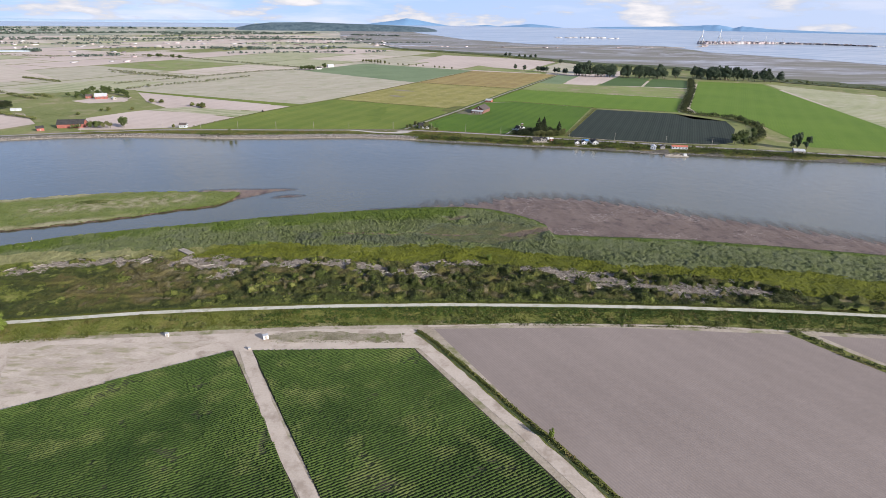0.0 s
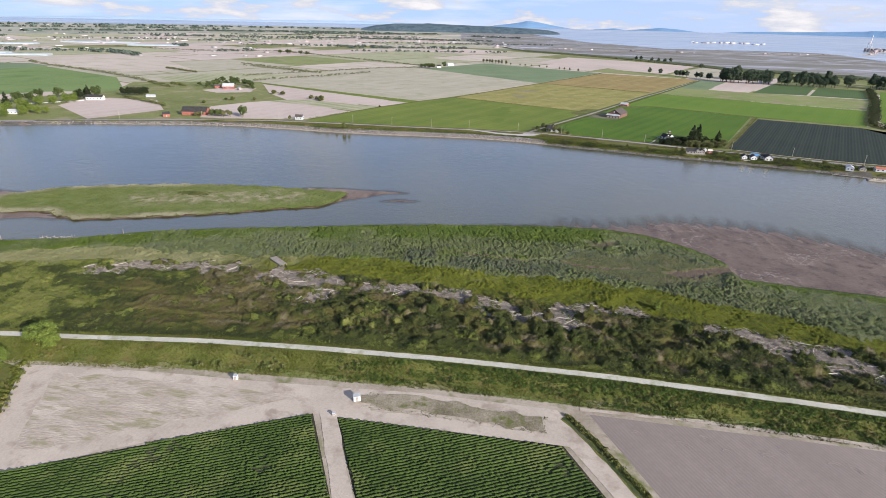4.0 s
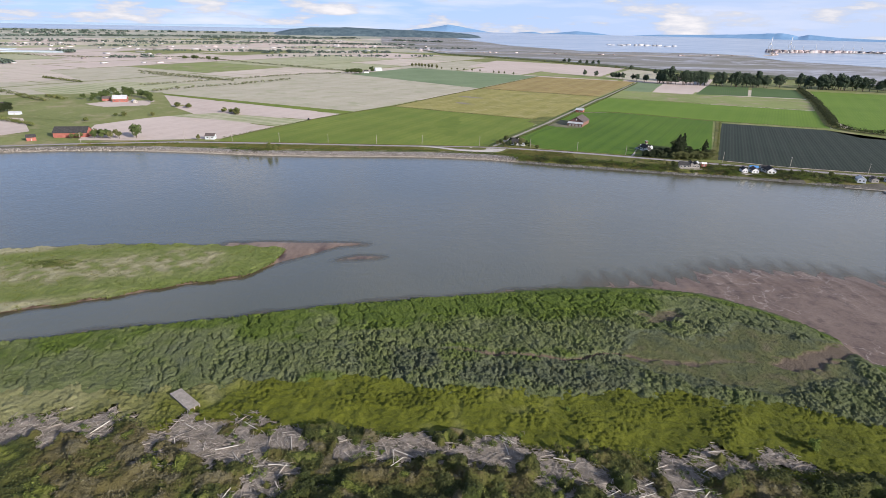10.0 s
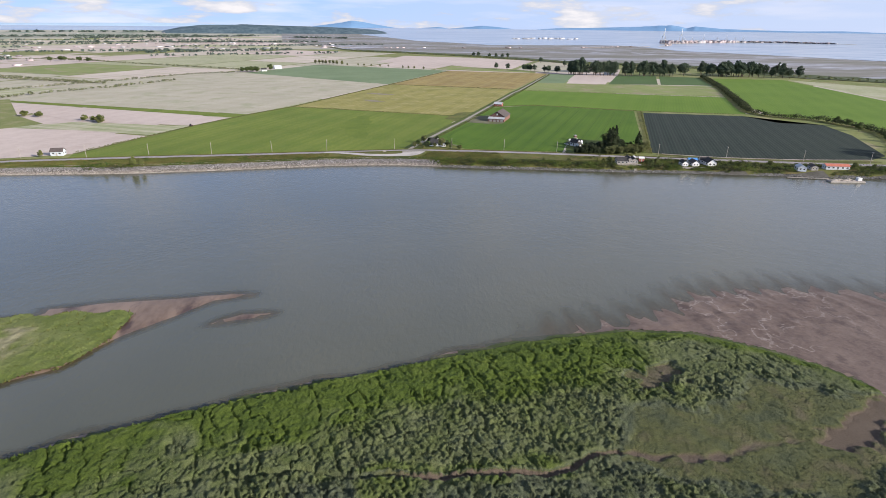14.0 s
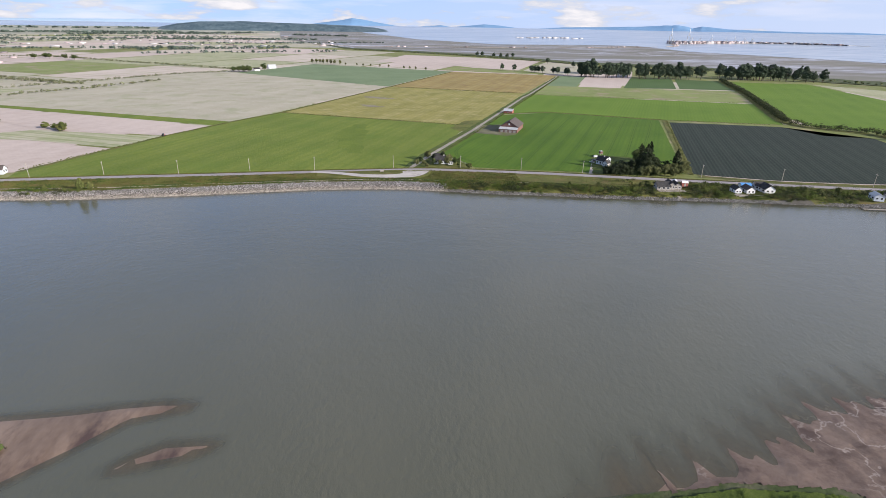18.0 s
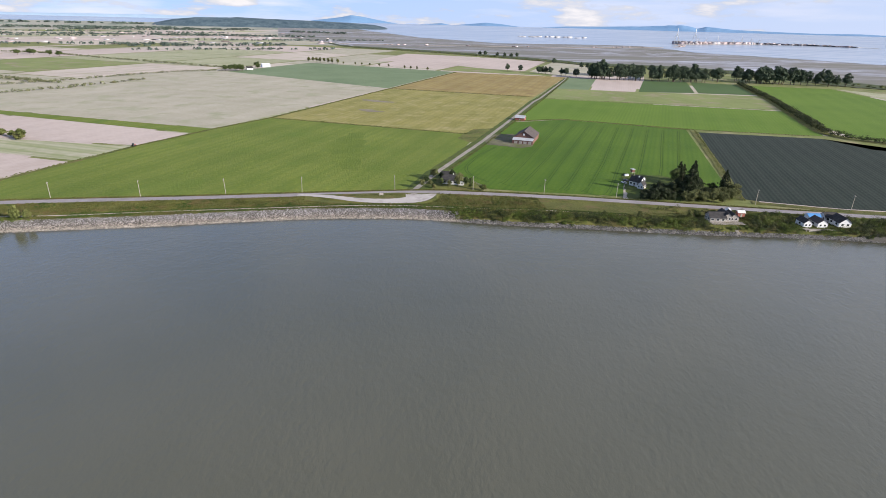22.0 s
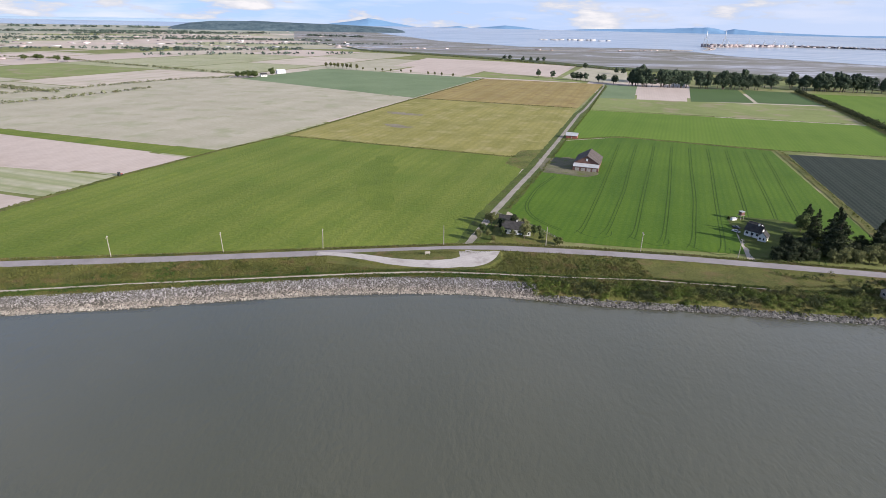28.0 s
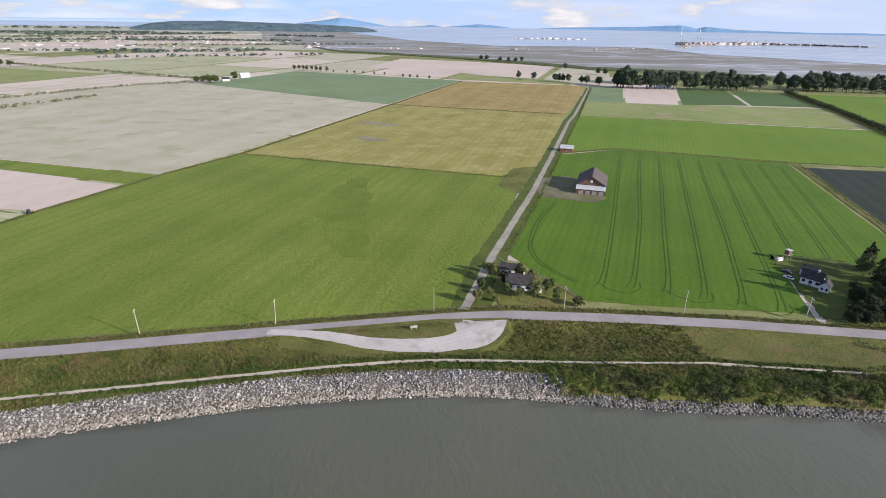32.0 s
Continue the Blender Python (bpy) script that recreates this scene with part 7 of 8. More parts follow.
def blended(name, kinds, fine=2.6, rough_at=0.09, dist=0.3):
    """A plant cover whose kind follows the mesh's own tone; kinds: (tone, dark, light)."""
    m, t, b = nodes_of(name)
    v = coords(t, None, True)
    at = t.nodes.new("ShaderNodeAttribute")
    at.attribute_name = "tone"
    n1 = noise_node(t, fine, 4, 0.7, v)
    n2 = noise_node(t, rough_at, 5, 0.6, v)
    n3 = noise_node(t, fine * 2.6, 3, 0.7, v)
    f = math_node(t, 'ADD', math_node(t, 'ADD', math_node(t, 'MULTIPLY', n1, 0.4), math_node(t, 'MULTIPLY', n3, 0.3)), math_node(t, 'MULTIPLY', n2, 0.3))
    k = math_node(t, 'ADD', at.outputs["Fac"], math_node(t, 'MULTIPLY', math_node(t, 'SUBTRACT', n2, 0.5), 0.5))
    lo = ramp_node(t, k, [(p, a) for p, a, c in kinds])
    hi = ramp_node(t, k, [(p, c) for p, a, c in kinds])
    t.links.new(mix_node(t, ramp_node(t, f, [(0.38, (0, 0, 0)), (0.62, (1, 1, 1))]), lo, hi), b.inputs["Base Color"])
    b.inputs["Roughness"].default_value, b.inputs["Specular IOR Level"].default_value = 0.9, 0.2
    bump(t, b, math_node(t, 'ADD', n1, math_node(t, 'MULTIPLY', n3, 0.6)), 1.0, dist)
    return m


M["reed_bed"] = blended("reed_bed", [(0.05, (0.040, 0.070, 0.009), (0.110, 0.148, 0.024)), (0.38, (0.058, 0.080, 0.026), (0.170, 0.190, 0.082)), (0.62, (0.044, 0.058, 0.032), (0.132, 0.148, 0.092)), (0.8, (0.060, 0.070, 0.024), (0.138, 0.144, 0.060)), (1.0, (0.095, 0.072, 0.053), (0.155, 0.120, 0.093))], 2.4, 0.09, 0.6)
canopy("reed_bed", -250, 60, -300, -140, 0.42, in_marsh, marsh_canopy, M["reed_bed"], "lumpy grey-green reed bed on the tidal marsh", "reeds", marsh_tone)
canopy("reed_bed", 59.7, 225, -280, -130, 0.42, in_marsh, marsh_canopy, M["reed_bed"], "lumpy green reed bed with a winding creek", "reeds", marsh_tone)
canopy("reed_bed", 224, 470, -300, -200, 1.0, in_marsh, marsh_canopy, M["reed_bed"], "green reed bed along the mud flat", "reeds", marsh_tone)
canopy("reed_bed", -420, -249, -400, -230, 1.5, in_marsh, marsh_canopy, M["reed_bed"], "green reed bed along the river", "reeds", marsh_tone)
M["sedge_bed"] = blended("sedge_bed", [(0.06, (0.030, 0.040, 0.004), (0.128, 0.142, 0.011)), (0.5, (0.060, 0.074, 0.006), (0.162, 0.174, 0.020)), (0.85, (0.125, 0.13, 0.04), (0.23, 0.225, 0.10)), (1.0, (0.15, 0.155, 0.06), (0.29, 0.28, 0.14))], 2.2, 0.07, 0.6)
# tone pales westward and darkens eastward, painting front-lit and shaded growth into the colour
canopy("sedge_meadow", -330, 420, -360, -220, 0.6, in_sedge, lambda x, y: 0.3 + 0.5 * vnoise(x, y, 4.5, 4) + 0.6 * vnoise(x + 0.6 * y, y, 1.4, 5) + 0.4 * vnoise(x, y, 0.75, 61) + 0.75 * np.clip(np.subtract(*cells(x, y, 1.9, 68)[1::-1]) * 1.6, 0, 1) * step(0.4, 0.65, vnoise(x, y, 7, 69)), M["sedge_bed"], "yellow-green sedge meadow behind the reeds", "grass", lambda x, y: (vnoise(x, y, 18, 62) * 0.45 + 0.3 * vnoise(x, y, 5, 67)) * (1 - 0.6 * step(40, 140, x)) + 0.8 * step(0, -110, x))
# single reeds and sedge blades
for n, inside, y0, y1, mat, tall, wide, label, nm in ((90000, in_marsh, -262, -140, "reed", (0.3, 0.65), 0.17, "upright green reeds in the marsh", "reeds"), (110000, in_sedge, -285, -222, "sedge", (0.35, 0.75), 0.2, "yellow-green sedge tufts", "sedge")):
    X, Y = rg.uniform(-240, 330, n), rg.uniform(y0, y1, n)
    k = inside(X, Y)
    X, Y = X[k], Y[k]
    if mat == "reed":
        hh = marsh_canopy(X, Y)
        tn = marsh_tone(X, Y) + rg.normal(0, 0.06, len(X))
        k = (hh > 0.7) & (tn < 0.9)
        X, Y, hh, tn = X[k], Y[k], hh[k], tn[k]
        for lo_, hi_, mat_, label_ in ((0.24, 0.5, "reed_grey", "grey-green reeds in the marsh"), (0.5, 0.9, "reed_dull", "dull blue-green and olive reeds in the marsh")):
            q = (tn >= lo_) & (tn < hi_)
            V, F = blades(rg, X[q], Y[q], height(X[q], Y[q]) + hh[q] * 0.9, rg.uniform(*tall, q.sum()), np.full(q.sum(), wide), 0.8, 4)
            stuff(nm, V, F, M[mat_], label_, "grass")
        q = tn < 0.24
        X, Y, hh = X[q], Y[q], hh[q]
    else:
        hh = 0.6 + 0 * X
    V, F = blades(rg, X, Y, height(X, Y) + hh * 0.9, rg.uniform(*tall, len(X)), np.full(len(X), wide), 0.8, 4)
    stuff(nm, V, F, M[mat], label, "grass")
# island
def inside_poly(pts):
    P = np.array(pts, float)

    def f(x, y):
        x, y = np.asarray(x, float), np.asarray(y, float)
        c = np.zeros(x.shape, bool)
        j = len(P) - 1
        for i in range(len(P)):
            hit = ((P[i, 1] > y) != (P[j, 1] > y)) & (x < (P[j, 0] - P[i, 0]) * (y - P[i, 1]) / (P[j, 1] - P[i, 1] + 1e-12) + P[i, 0])
            c ^= hit
            j = i
        return c
    return f


in_isl = lambda x, y: isle_d(x, y) > -1.6 + 1.2 * np.sin(x * 0.35)
M["isle"] = blended("island_grass", [(0.1, (0.078, 0.108, 0.022), (0.158, 0.188, 0.052)), (0.45, (0.105, 0.125, 0.04), (0.20, 0.212, 0.085)), (0.75, (0.16, 0.15, 0.08), (0.27, 0.25, 0.15)), (1.0, (0.20, 0.19, 0.11), (0.34, 0.32, 0.20))], 1.6, 0.09, 0.3)
canopy("island_grass", -295, -48, -212, -106, 0.8, in_isl, lambda x, y: np.maximum(0.25 - height(x, y), 0) + 0.2 + 0.35 * vnoise(x, y, 2.4, 6) + 0.3 * vnoise(x, y, 1.1, 7) * (1 + step(0.4, 0.8, vnoise(x, y, 15, 63))), M["isle"], "low grassy river island with straw-coloured patches", "island", lambda x, y: np.clip(0.15 + 0.9 * step(0, 0.8, capsule(x, y, (-190, -160), (-95, -130), 26)) * (vnoise(x, y, 4, 64) + 0.3 * vnoise(x, y, 1.5, 65) - 0.1) + 1.3 * step(11, 1, isle_d(x, y)) * (0.25 + vnoise(x, y, 12, 66)) * step(-95, -175, x + 0.6 * (y + 160)), 0, 1))
n = 16000
X, Y = rg.uniform(-295, -48, n), rg.uniform(-212, -106, n)
k = in_isl(X, Y) & (np.hypot((X + 161) / 11, (Y + 141) / 5) > 1)
X, Y = X[k], Y[k]
V, F = blades(rg, X, Y, np.maximum(height(X, Y), 0.25) + 0.25, rg.uniform(0.4, 0.9, len(X)), np.full(len(X), 0.4), 0.7, 4)
stuff("island_reeds", V, F, M["tuft"], "tufts of green grass on the river island", "grass")
P = np.stack([rg.normal(-161, 6, 160), rg.normal(-141, 2.6, 160)], 1)
V, F = leaf_quads(rg, np.stack([P[:, 0], P[:, 1], 0.9 + 0 * P[:, 0]], 1), np.tile((1.6, 1.6, 0.8), (len(P), 1)), 30, 0.5)
stuff("island_scrub", V, F, M["shrub"], "dark low scrub patch on the island", "scrub")

# thicket behind the drift line
def lush(x):
    return step(-60, 40, x)


def thicket_canopy(x, y):
    """Low uneven brush with clefts and terraces; taller bushes towards the east."""
    k = (y - path_n(x) - 4) / np.maximum(drift_y(x) - path_n(x) - 4, 5)
    wx, wy = x + 2.2 * (vnoise(x, y, 2.9, 71) - 0.5) + 0.9 * (vnoise(x, y, 1.1, 70) - 0.5), y + 2.2 * (vnoise(x, y, 2.9, 72) - 0.5) + 0.9 * (vnoise(x, y, 1.1, 69) - 0.5)
    d1, d2, own = cells(wx, wy, 5.8, 73)
    big = np.sqrt(np.clip(1 - (d1 / 0.8) ** 2, 0, 1)) * step(0.35, 0.75, own)
    e1, e2, own2 = cells(wx, wy, 1.7, 74)
    small = np.sqrt(np.clip(1 - (e1 / 0.85) ** 2, 0, 1)) * (0.25 + 0.8 * own2)
    terr = vnoise(x * 0.45, y, 11, 121)
    h = 0.5 + (0.35 + 2.1 * lush(x) * (0.4 + 0.9 * vnoise(x, y, 23, 75))) * big * (0.6 + 0.7 * vnoise(x, y, 1.5, 80)) + 0.55 * small + 0.55 * vnoise(x, y, 0.95, 76) + 0.6 * vnoise(x, y, 3.2, 77)
    h = h + 1.3 * step(0.50, 0.53, terr) * (1 - 0.7 * step(0.55, 0.8, terr)) - 0.7 * cracks(x * 0.6, y, 9, 131, 0.03) * step(0.4, 0.6, vnoise(x, y, 14, 134))
    h = np.maximum(h, 0.2) * step(-0.02, 0.16, k) * (0.25 + 0.75 * (1 - step(-0.15, 0.15, wood_mask(x, y)))) + 0.15
    return h


def thicket_tone(x, y):
    """From dry straw and brown twigs over olive to dark green, and fresh green at the western end."""
    k = (y - path_n(x) - 4) / np.maximum(drift_y(x) - path_n(x) - 4, 5)
    d1, d2, own = cells(x, y, 5.8, 73)
    t0 = 0.30 + 0.62 * (vnoise(x, y, 10, 78) - 0.5) + 0.34 * (vnoise(x, y, 3.2, 122) - 0.5) + 0.22 * (own - 0.5) * lush(x) + 0.24 * lush(x) - 0.06 * (1 - lush(x))
    dry = step(0.72, 0.82, vnoise(x, y, 4.5, 123) + 0.08 * (vnoise(x, y, 1.2, 124) - 0.5))
    t0 = np.clip(t0, 0.12, 0.78) * (1 - 0.9 * dry)
    green = np.maximum.reduce([step(-45, -125, x + 60 * (vnoise(x, y, 16, 127) - 0.5)) * (0.5 + 0.75 * vnoise(x, y, 9, 79) * (0.6 + 0.8 * vnoise(x, y, 3, 128))), 0.7 * step(0.2, 0.02, k), 0.95 * step(0.70, 0.78, vnoise(x, y, 5.2, 125) * 0.75 + vnoise(x, y, 1.4, 126) * 0.25)])
    return t0 + (1 - t0) * np.clip(green, 0, 1)


M["thicket"] = blended("thicket_leaves", [(0.02, (0.115, 0.10, 0.055), (0.205, 0.182, 0.11)), (0.2, (0.066, 0.056, 0.020), (0.152, 0.130, 0.05)), (0.42, (0.050, 0.056, 0.012), (0.128, 0.132, 0.036)), (0.62, (0.018, 0.027, 0.006), (0.058, 0.068, 0.019)), (0.8, (0.024, 0.040, 0.007), (0.080, 0.100, 0.021)), (0.93, (0.080, 0.100, 0.016), (0.170, 0.185, 0.042)), (1.0, (0.11, 0.122, 0.030), (0.22, 0.222, 0.075))], 2.2, 0.11, 0.8)
in_thick = lambda x, y: (y > path_n(x) + 3.5) & (y < drift_y(x) + 3 + 3 * np.sin(x * 0.17))
canopy("thicket", -170, 300, -345, -240, 0.6, in_thick, thicket_canopy, M["thicket"], "dense tangled scrub thicket between path and drift line", "shrubs", thicket_tone)
canopy("thicket", 299.6, 470, -360, -270, 1.2, in_thick, thicket_canopy, M["thicket"], "dense dark green scrub along the dike", "shrubs", thicket_tone)
canopy("thicket", -340, -169.6, -400, -265, 1.2, in_thick, thicket_canopy, M["thicket"], "olive scrub along the dike", "shrubs", thicket_tone)
M["shrub_brown"] = leafy("brownish_scrub_leaves", (0.05, 0.043, 0.017), (0.11, 0.094, 0.038), None, 0.15)
M["shrub_olive"] = leafy("olive_scrub_leaves", (0.040, 0.047, 0.011), (0.10, 0.106, 0.030), None, 0.15)
M["fresh_leaf"] = leafy("fresh_scrub_leaves", (0.075, 0.10, 0.014), (0.16, 0.178, 0.042), None, 0.15)
M["dry_stalk"] = leafy("dry_stalks", (0.085, 0.074, 0.042), (0.155, 0.138, 0.085), None, 0.15)
n = 80000
X = rg.uniform(-200, 320, n)
lo, hi = path_n(X) + 4, drift_y(X) + 3
Y = lo + rg.uniform(0, 1, n) * (hi - lo)
ok = wood_mask(X, Y) < 0.1
X, Y = X[ok], Y[ok]
Z = height(X, Y) + thicket_canopy(X, Y)
tone = thicket_tone(X, Y) + rg.normal(0, 0.08, len(X))
for lo_, hi_, mat, label in ((-9, 0.10, "dry_stalk", "pale dry stalks in the scrub"), (0.10, 0.33, "shrub_brown", "brownish scrub twigs and leaves"), (0.33, 0.50, "shrub_olive", "olive scrub leaves"), (0.50, 0.88, "thick_leaf", "dark green leaf sprays in the thicket"), (0.88, 9, "fresh_leaf", "fresh green leaf sprays in the thicket")):
    q = (tone >= lo_) & (tone < hi_)
    V, F = leaf_quads(rg, np.stack([X[q], Y[q], Z[q]], 1), np.tile((0.8, 0.8, 0.4), (q.sum(), 1)), 5, rg.uniform(0.22, 0.5, q.sum()), 0.9, -0.2)
    stuff("thicket_leaves", V, F, M[mat], label, "shrubs")
# drift logs
M["debris"] = surface("bleached_wood_debris", (0.08, 0.068, 0.052), (0.28, 0.24, 0.205), 0.35, 3.2, bumpy=1.0, dist=0.3)
canopy("drift_debris", -200, 320, -310, -245, 0.7, lambda x, y: wood_mask(x, y) > 0.02, lambda x, y: 0.75 + 0.45 * vnoise(x, y, 1.2, 17) + 0.4 * vnoise(x, y, 3, 18), M["debris"], "bleached tangle of drift wood", "driftwood")


def log_mesh(seed):
    r = random.Random(seed)
    bm = bmesh.new()
    add_tube(bm, (-0.5, 0, 0), (0.05, r.uniform(-0.02, 0.02), r.uniform(-0.01, 0.01)), 0.03, 0.026, 6)
    add_tube(bm, (0.04, 0, 0), (0.5, r.uniform(-0.03, 0.03), r.uniform(-0.02, 0.02)), 0.026, 0.016, 6)
    me = bpy.data.meshes.new("log")
    bm.to_mesh(me)
    bm.free()
    me.materials.append(M["bleached"])
    return me


LOGS = [log_mesh(i) for i in range(4)]
X, Y = rg.uniform(-200, 320, 90000), rg.uniform(-310, -245, 90000)
k = wood_mask(X, Y) > rg.uniform(-0.16, 0.10, 90000)
X, Y = X[k][:13000], Y[k][:13000]
lt = np.array([v.co[:] for v in LOGS[0].vertices])
lf = [p.vertices[:] for p in LOGS[0].polygons]
quad = np.array([f for f in lf if len(f) == 4])
V, F, o = [], [], 0
for a, b in zip(X, Y):
    L = rg.uniform(0.8, 2.2) * (1 + 1.4 * rg.uniform(0, 1) ** 4)
    an = rg.normal(-0.35 + 0.5 * math.sin(a * 0.07 + b * 0.2), 0.8)
    cs, sn = math.cos(an), math.sin(an)
    q = lt * (L, L * 0.85, L * 0.85)
    z = h_at(a, b) + rg.uniform(1.0, 1.6)
    tl = rg.uniform(-0.12, 0.12)
    V.append(np.stack([q[:, 0] * cs - q[:, 1] * sn + a, q[:, 0] * sn + q[:, 1] * cs + b, q[:, 2] + q[:, 0] * tl + z], 1))
    F.append(quad + o)
    o += len(q)
stuff("drift_wood", np.concatenate(V), np.concatenate(F), M["driftwood"], "bleached drift logs and branches in a tangle", "driftwood")
rr = random.Random(17)
for i in range(0, 80):
    j = i * 31 % len(X)
    a, b = X[j], Y[j]
    L = rr.uniform(3, 6.5)
    lg = tagged(new("drift_log", LOGS[i % 4]), "long bleached drift log lying on the wrack line", "log", "drift logs")
    lg.matrix_world = pose(a, b, h_at(a, b) + 1.6, 0, rr.uniform(-4, 4), rr.gauss(-20, 45)) @ Matrix.Diagonal((L, L * 0.9, L * 0.9, 1))
X, Y = rg.uniform(-150, 310, 9000), rg.uniform(-310, -245, 9000)
q = (wood_mask(X, Y) > -0.1) & (vnoise(X, Y, 4.5, 141) + 0.35 * (vnoise(X, Y, 1.7, 142) - 0.5) > 0.66)
X, Y = X[q], Y[q]
w_ = rg.uniform(0.5, 1.2, len(X))
V, F = leaf_quads(rg, np.stack([X, Y, height(X, Y) + 1.2 + 0.3 * w_], 1), np.stack([w_, w_, w_ * 0.8], 1), 30, 0.36, 0.4, -0.2)
stuff("wrack_scrub", V, F, M["bramble"], "green brambles growing through drift wood", "scrub")
# stranded platform
pl = thing("stranded_float", -44, -242.5, 2.75, -37, "grey weathered timber float stranded in the sedge", "platform")
for i in range(13):
    part("plank", box((-6.2, -1.95 + i * 0.3, 0), (6.2, -1.95 + i * 0.3 + 0.27, 0.1)), M["timber"], pl)
for k in (-1.7, 0, 1.7):
    part("beam", box((-6.2, k - 0.15, -1.5), (6.2, k + 0.15, -0.003)), M["timber"], pl)
tree(150, -252, 5.5, "light", 0.75, "round yellow-green bush at the wrack line", "bush", "bush")
tree(80, -239, 2.6, "light", 0.7, "small yellow-green bush in the sedge", "bush", "bush")
tree(129, -258, 3.6, "bush", 0.6, "dark bush among drift logs", "bush", "bush")
# old pier posts
pr = thing("ruined_pier", -187, -240, 0, 18, "row of broken grey pier posts in the shallows", "pier")
rp2 = random.Random(4)
for i in range(22):
    px, py = -10 + i * 0.95 + rp2.uniform(-0.3, 0.3), (i % 2) * 2.2 + rp2.uniform(-0.3, 0.3)
    part("post", tube((px, py, -1.2), (px + rp2.uniform(-0.3, 0.3), py, rp2.uniform(1.0, 2.3)), 0.18, 0.15, 6), M["driftwood"], pr)
for i in range(4):
    part("beam", tube((-9 + i * 4.5, 0.1, 1.3), (-5 + i * 4.5, 2.0, 1.5), 0.12, 0.12, 5), M["driftwood"], pr)
for i in range(34):
    px, py = -196 + i * 1.9 + rp2.uniform(-2, 2), 0
    py = float(shore_n(px)) - rp2.uniform(-1.5, 8)
    L = rp2.uniform(2.0, 5.5)
    lg = tagged(new("drift_log", LOGS[i % 4]), "pale log cast up beside the ruined pier", "log", "drift logs")
    lg.matrix_world = pose(px, py, max(h_at(px, py), 0.0) + (1.1 if py < shore_n(px) else 0.2), 0, rp2.uniform(-4, 4), rp2.gauss(15, 40)) @ Matrix.Diagonal((L, L * 1.1, L * 1.1, 1))
for x, y, h in ((-217, -247, 3.0), (-156, -222, 3.2), (-173, -238, 2.4)):
    ps = thing("mooring_post", x, y, 0, 0, "tall grey mooring post at the water edge", "post", "mooring posts")
    part("shaft", tube((0, 0, -1.5), (0.1, 0, h), 0.22, 0.18, 7), M["driftwood"], ps)

# ---------------- dike and field edges on the near side ----------------
n = 52000
X = rg.uniform(-300, 420, n)
d = rg.uniform(-17.3, 7, n)
Y = path_n(X) + d
k = abs(d) > 1.9
X, Y = X[k], Y[k]
tall = 0.25 + 0.6 * vnoise(X, Y, 5, 19) ** 2
V, F = blades(rg, X, Y, height(X, Y), tall, np.full(len(X), 0.28), 0.7, 5)
stuff("dike_grass", V, F, M["tuft"], "rank grass on the dike slopes", "grass")
X = rg.uniform(25, 420, 5200)
d = -2.6 - 13 * rg.uniform(0, 1, 5200) ** 1.2
k = vnoise(X, d * 3, 9, 131) + 0.55 * step(40, 90, X) * step(-13, -4, d) > 0.62
X, d = X[k], d[k]
s = rg.uniform(0.35, 0.9, len(X))
C = np.stack([X, path_n(X) + d, height(X, path_n(X) + d) + 0.3 * s], 1)
V, F = leaf_quads(rg, C, np.stack([s, s, s * 0.7], 1), 26, 0.32, 0.4, -0.2)
stuff("dike_weeds", V, F, M["path_weed"], "dark lush weeds on the dike slope", "weeds")
# clumps in the rank grass of the far dike
X = rg.uniform(-330, 300, 9000)
Y = dike_y(X) + np.where(rg.uniform(0, 1, 9000) > 0.3, rg.uniform(1.6, 24, 9000), -rg.uniform(1.6, 5.5, 9000))
k = (Y < road_y(X) - 4.5) & ~((X > -3) & (X < 90) & (Y > 144)) & (Y > shore_f(X) + 8.5) & ~((X > 150) & (Y > dike_y(X) + 3))
k &= vnoise(X, Y, 7, 141) + 0.3 * vnoise(X, Y, 2, 142) > 0.62 - 0.16 * step(84, 100, X)
X, Y = X[k], Y[k]
s = rg.uniform(0.4, 1.0, len(X))
C = np.stack([X, Y, height(X, Y) + 0.3 * s], 1)
lush = vnoise(X, Y, 11, 143) > 0.56
for pick, mat_, label in ((lush, "path_weed", "lush green clumps in the dike grass"), (~lush, "bank_tuft", "tall dry clumps in the dike grass")):
    V, F = leaf_quads(rg, C[pick], np.stack([s, s, s * 0.8], 1)[pick], 26, 0.34, 0.4, -0.2)
    stuff("dike_clumps", V, F, M[mat_], label, "grass")
n = 900
X, d = rg.uniform(-300, 420, n), rg.uniform(-15, -6, n)
Y = path_n(X) + d
q = vnoise(X, Y, 13, 20) > 0.66
X, Y = X[q], Y[q]
s = rg.uniform(0.5, 1.2, len(X))
V, F = leaf_quads(rg, np.stack([X, Y, height(X, Y) + s * 0.4], 1), np.stack([s, s, s * 0.8], 1), 40, 0.5, 0.3, -0.2)
stuff("dike_scrub", V, F, M["shrub"], "low dark brambles on the dike slope", "scrub")
# ditch with hedge between track and ploughed field
M["turning"] = surface("loosened_loam", (0.225, 0.187, 0.17), (0.285, 0.24, 0.22), 0.2, 1.0)
DITCH = [(107, -336), (116, -347), (132, -371), (148, -396), (160, -414), (176, -440), (215, -505), (260, -590)]
ribbon("ditch_verge", DITCH, 4.2, M["verge"], 0.12, "grassy ditch edge", "verge", n=4, wob=0.4)
# no hollow here: a flat dark strip paints the ditch's shadow line
ribbon("ditch", [(x - 0.9, y - 0.5) for x, y in DITCH], 1.0, M["marsh"], 0.16, "narrow dark strip for the shadow in a ditch", "ditch", n=3, wob=0.2)
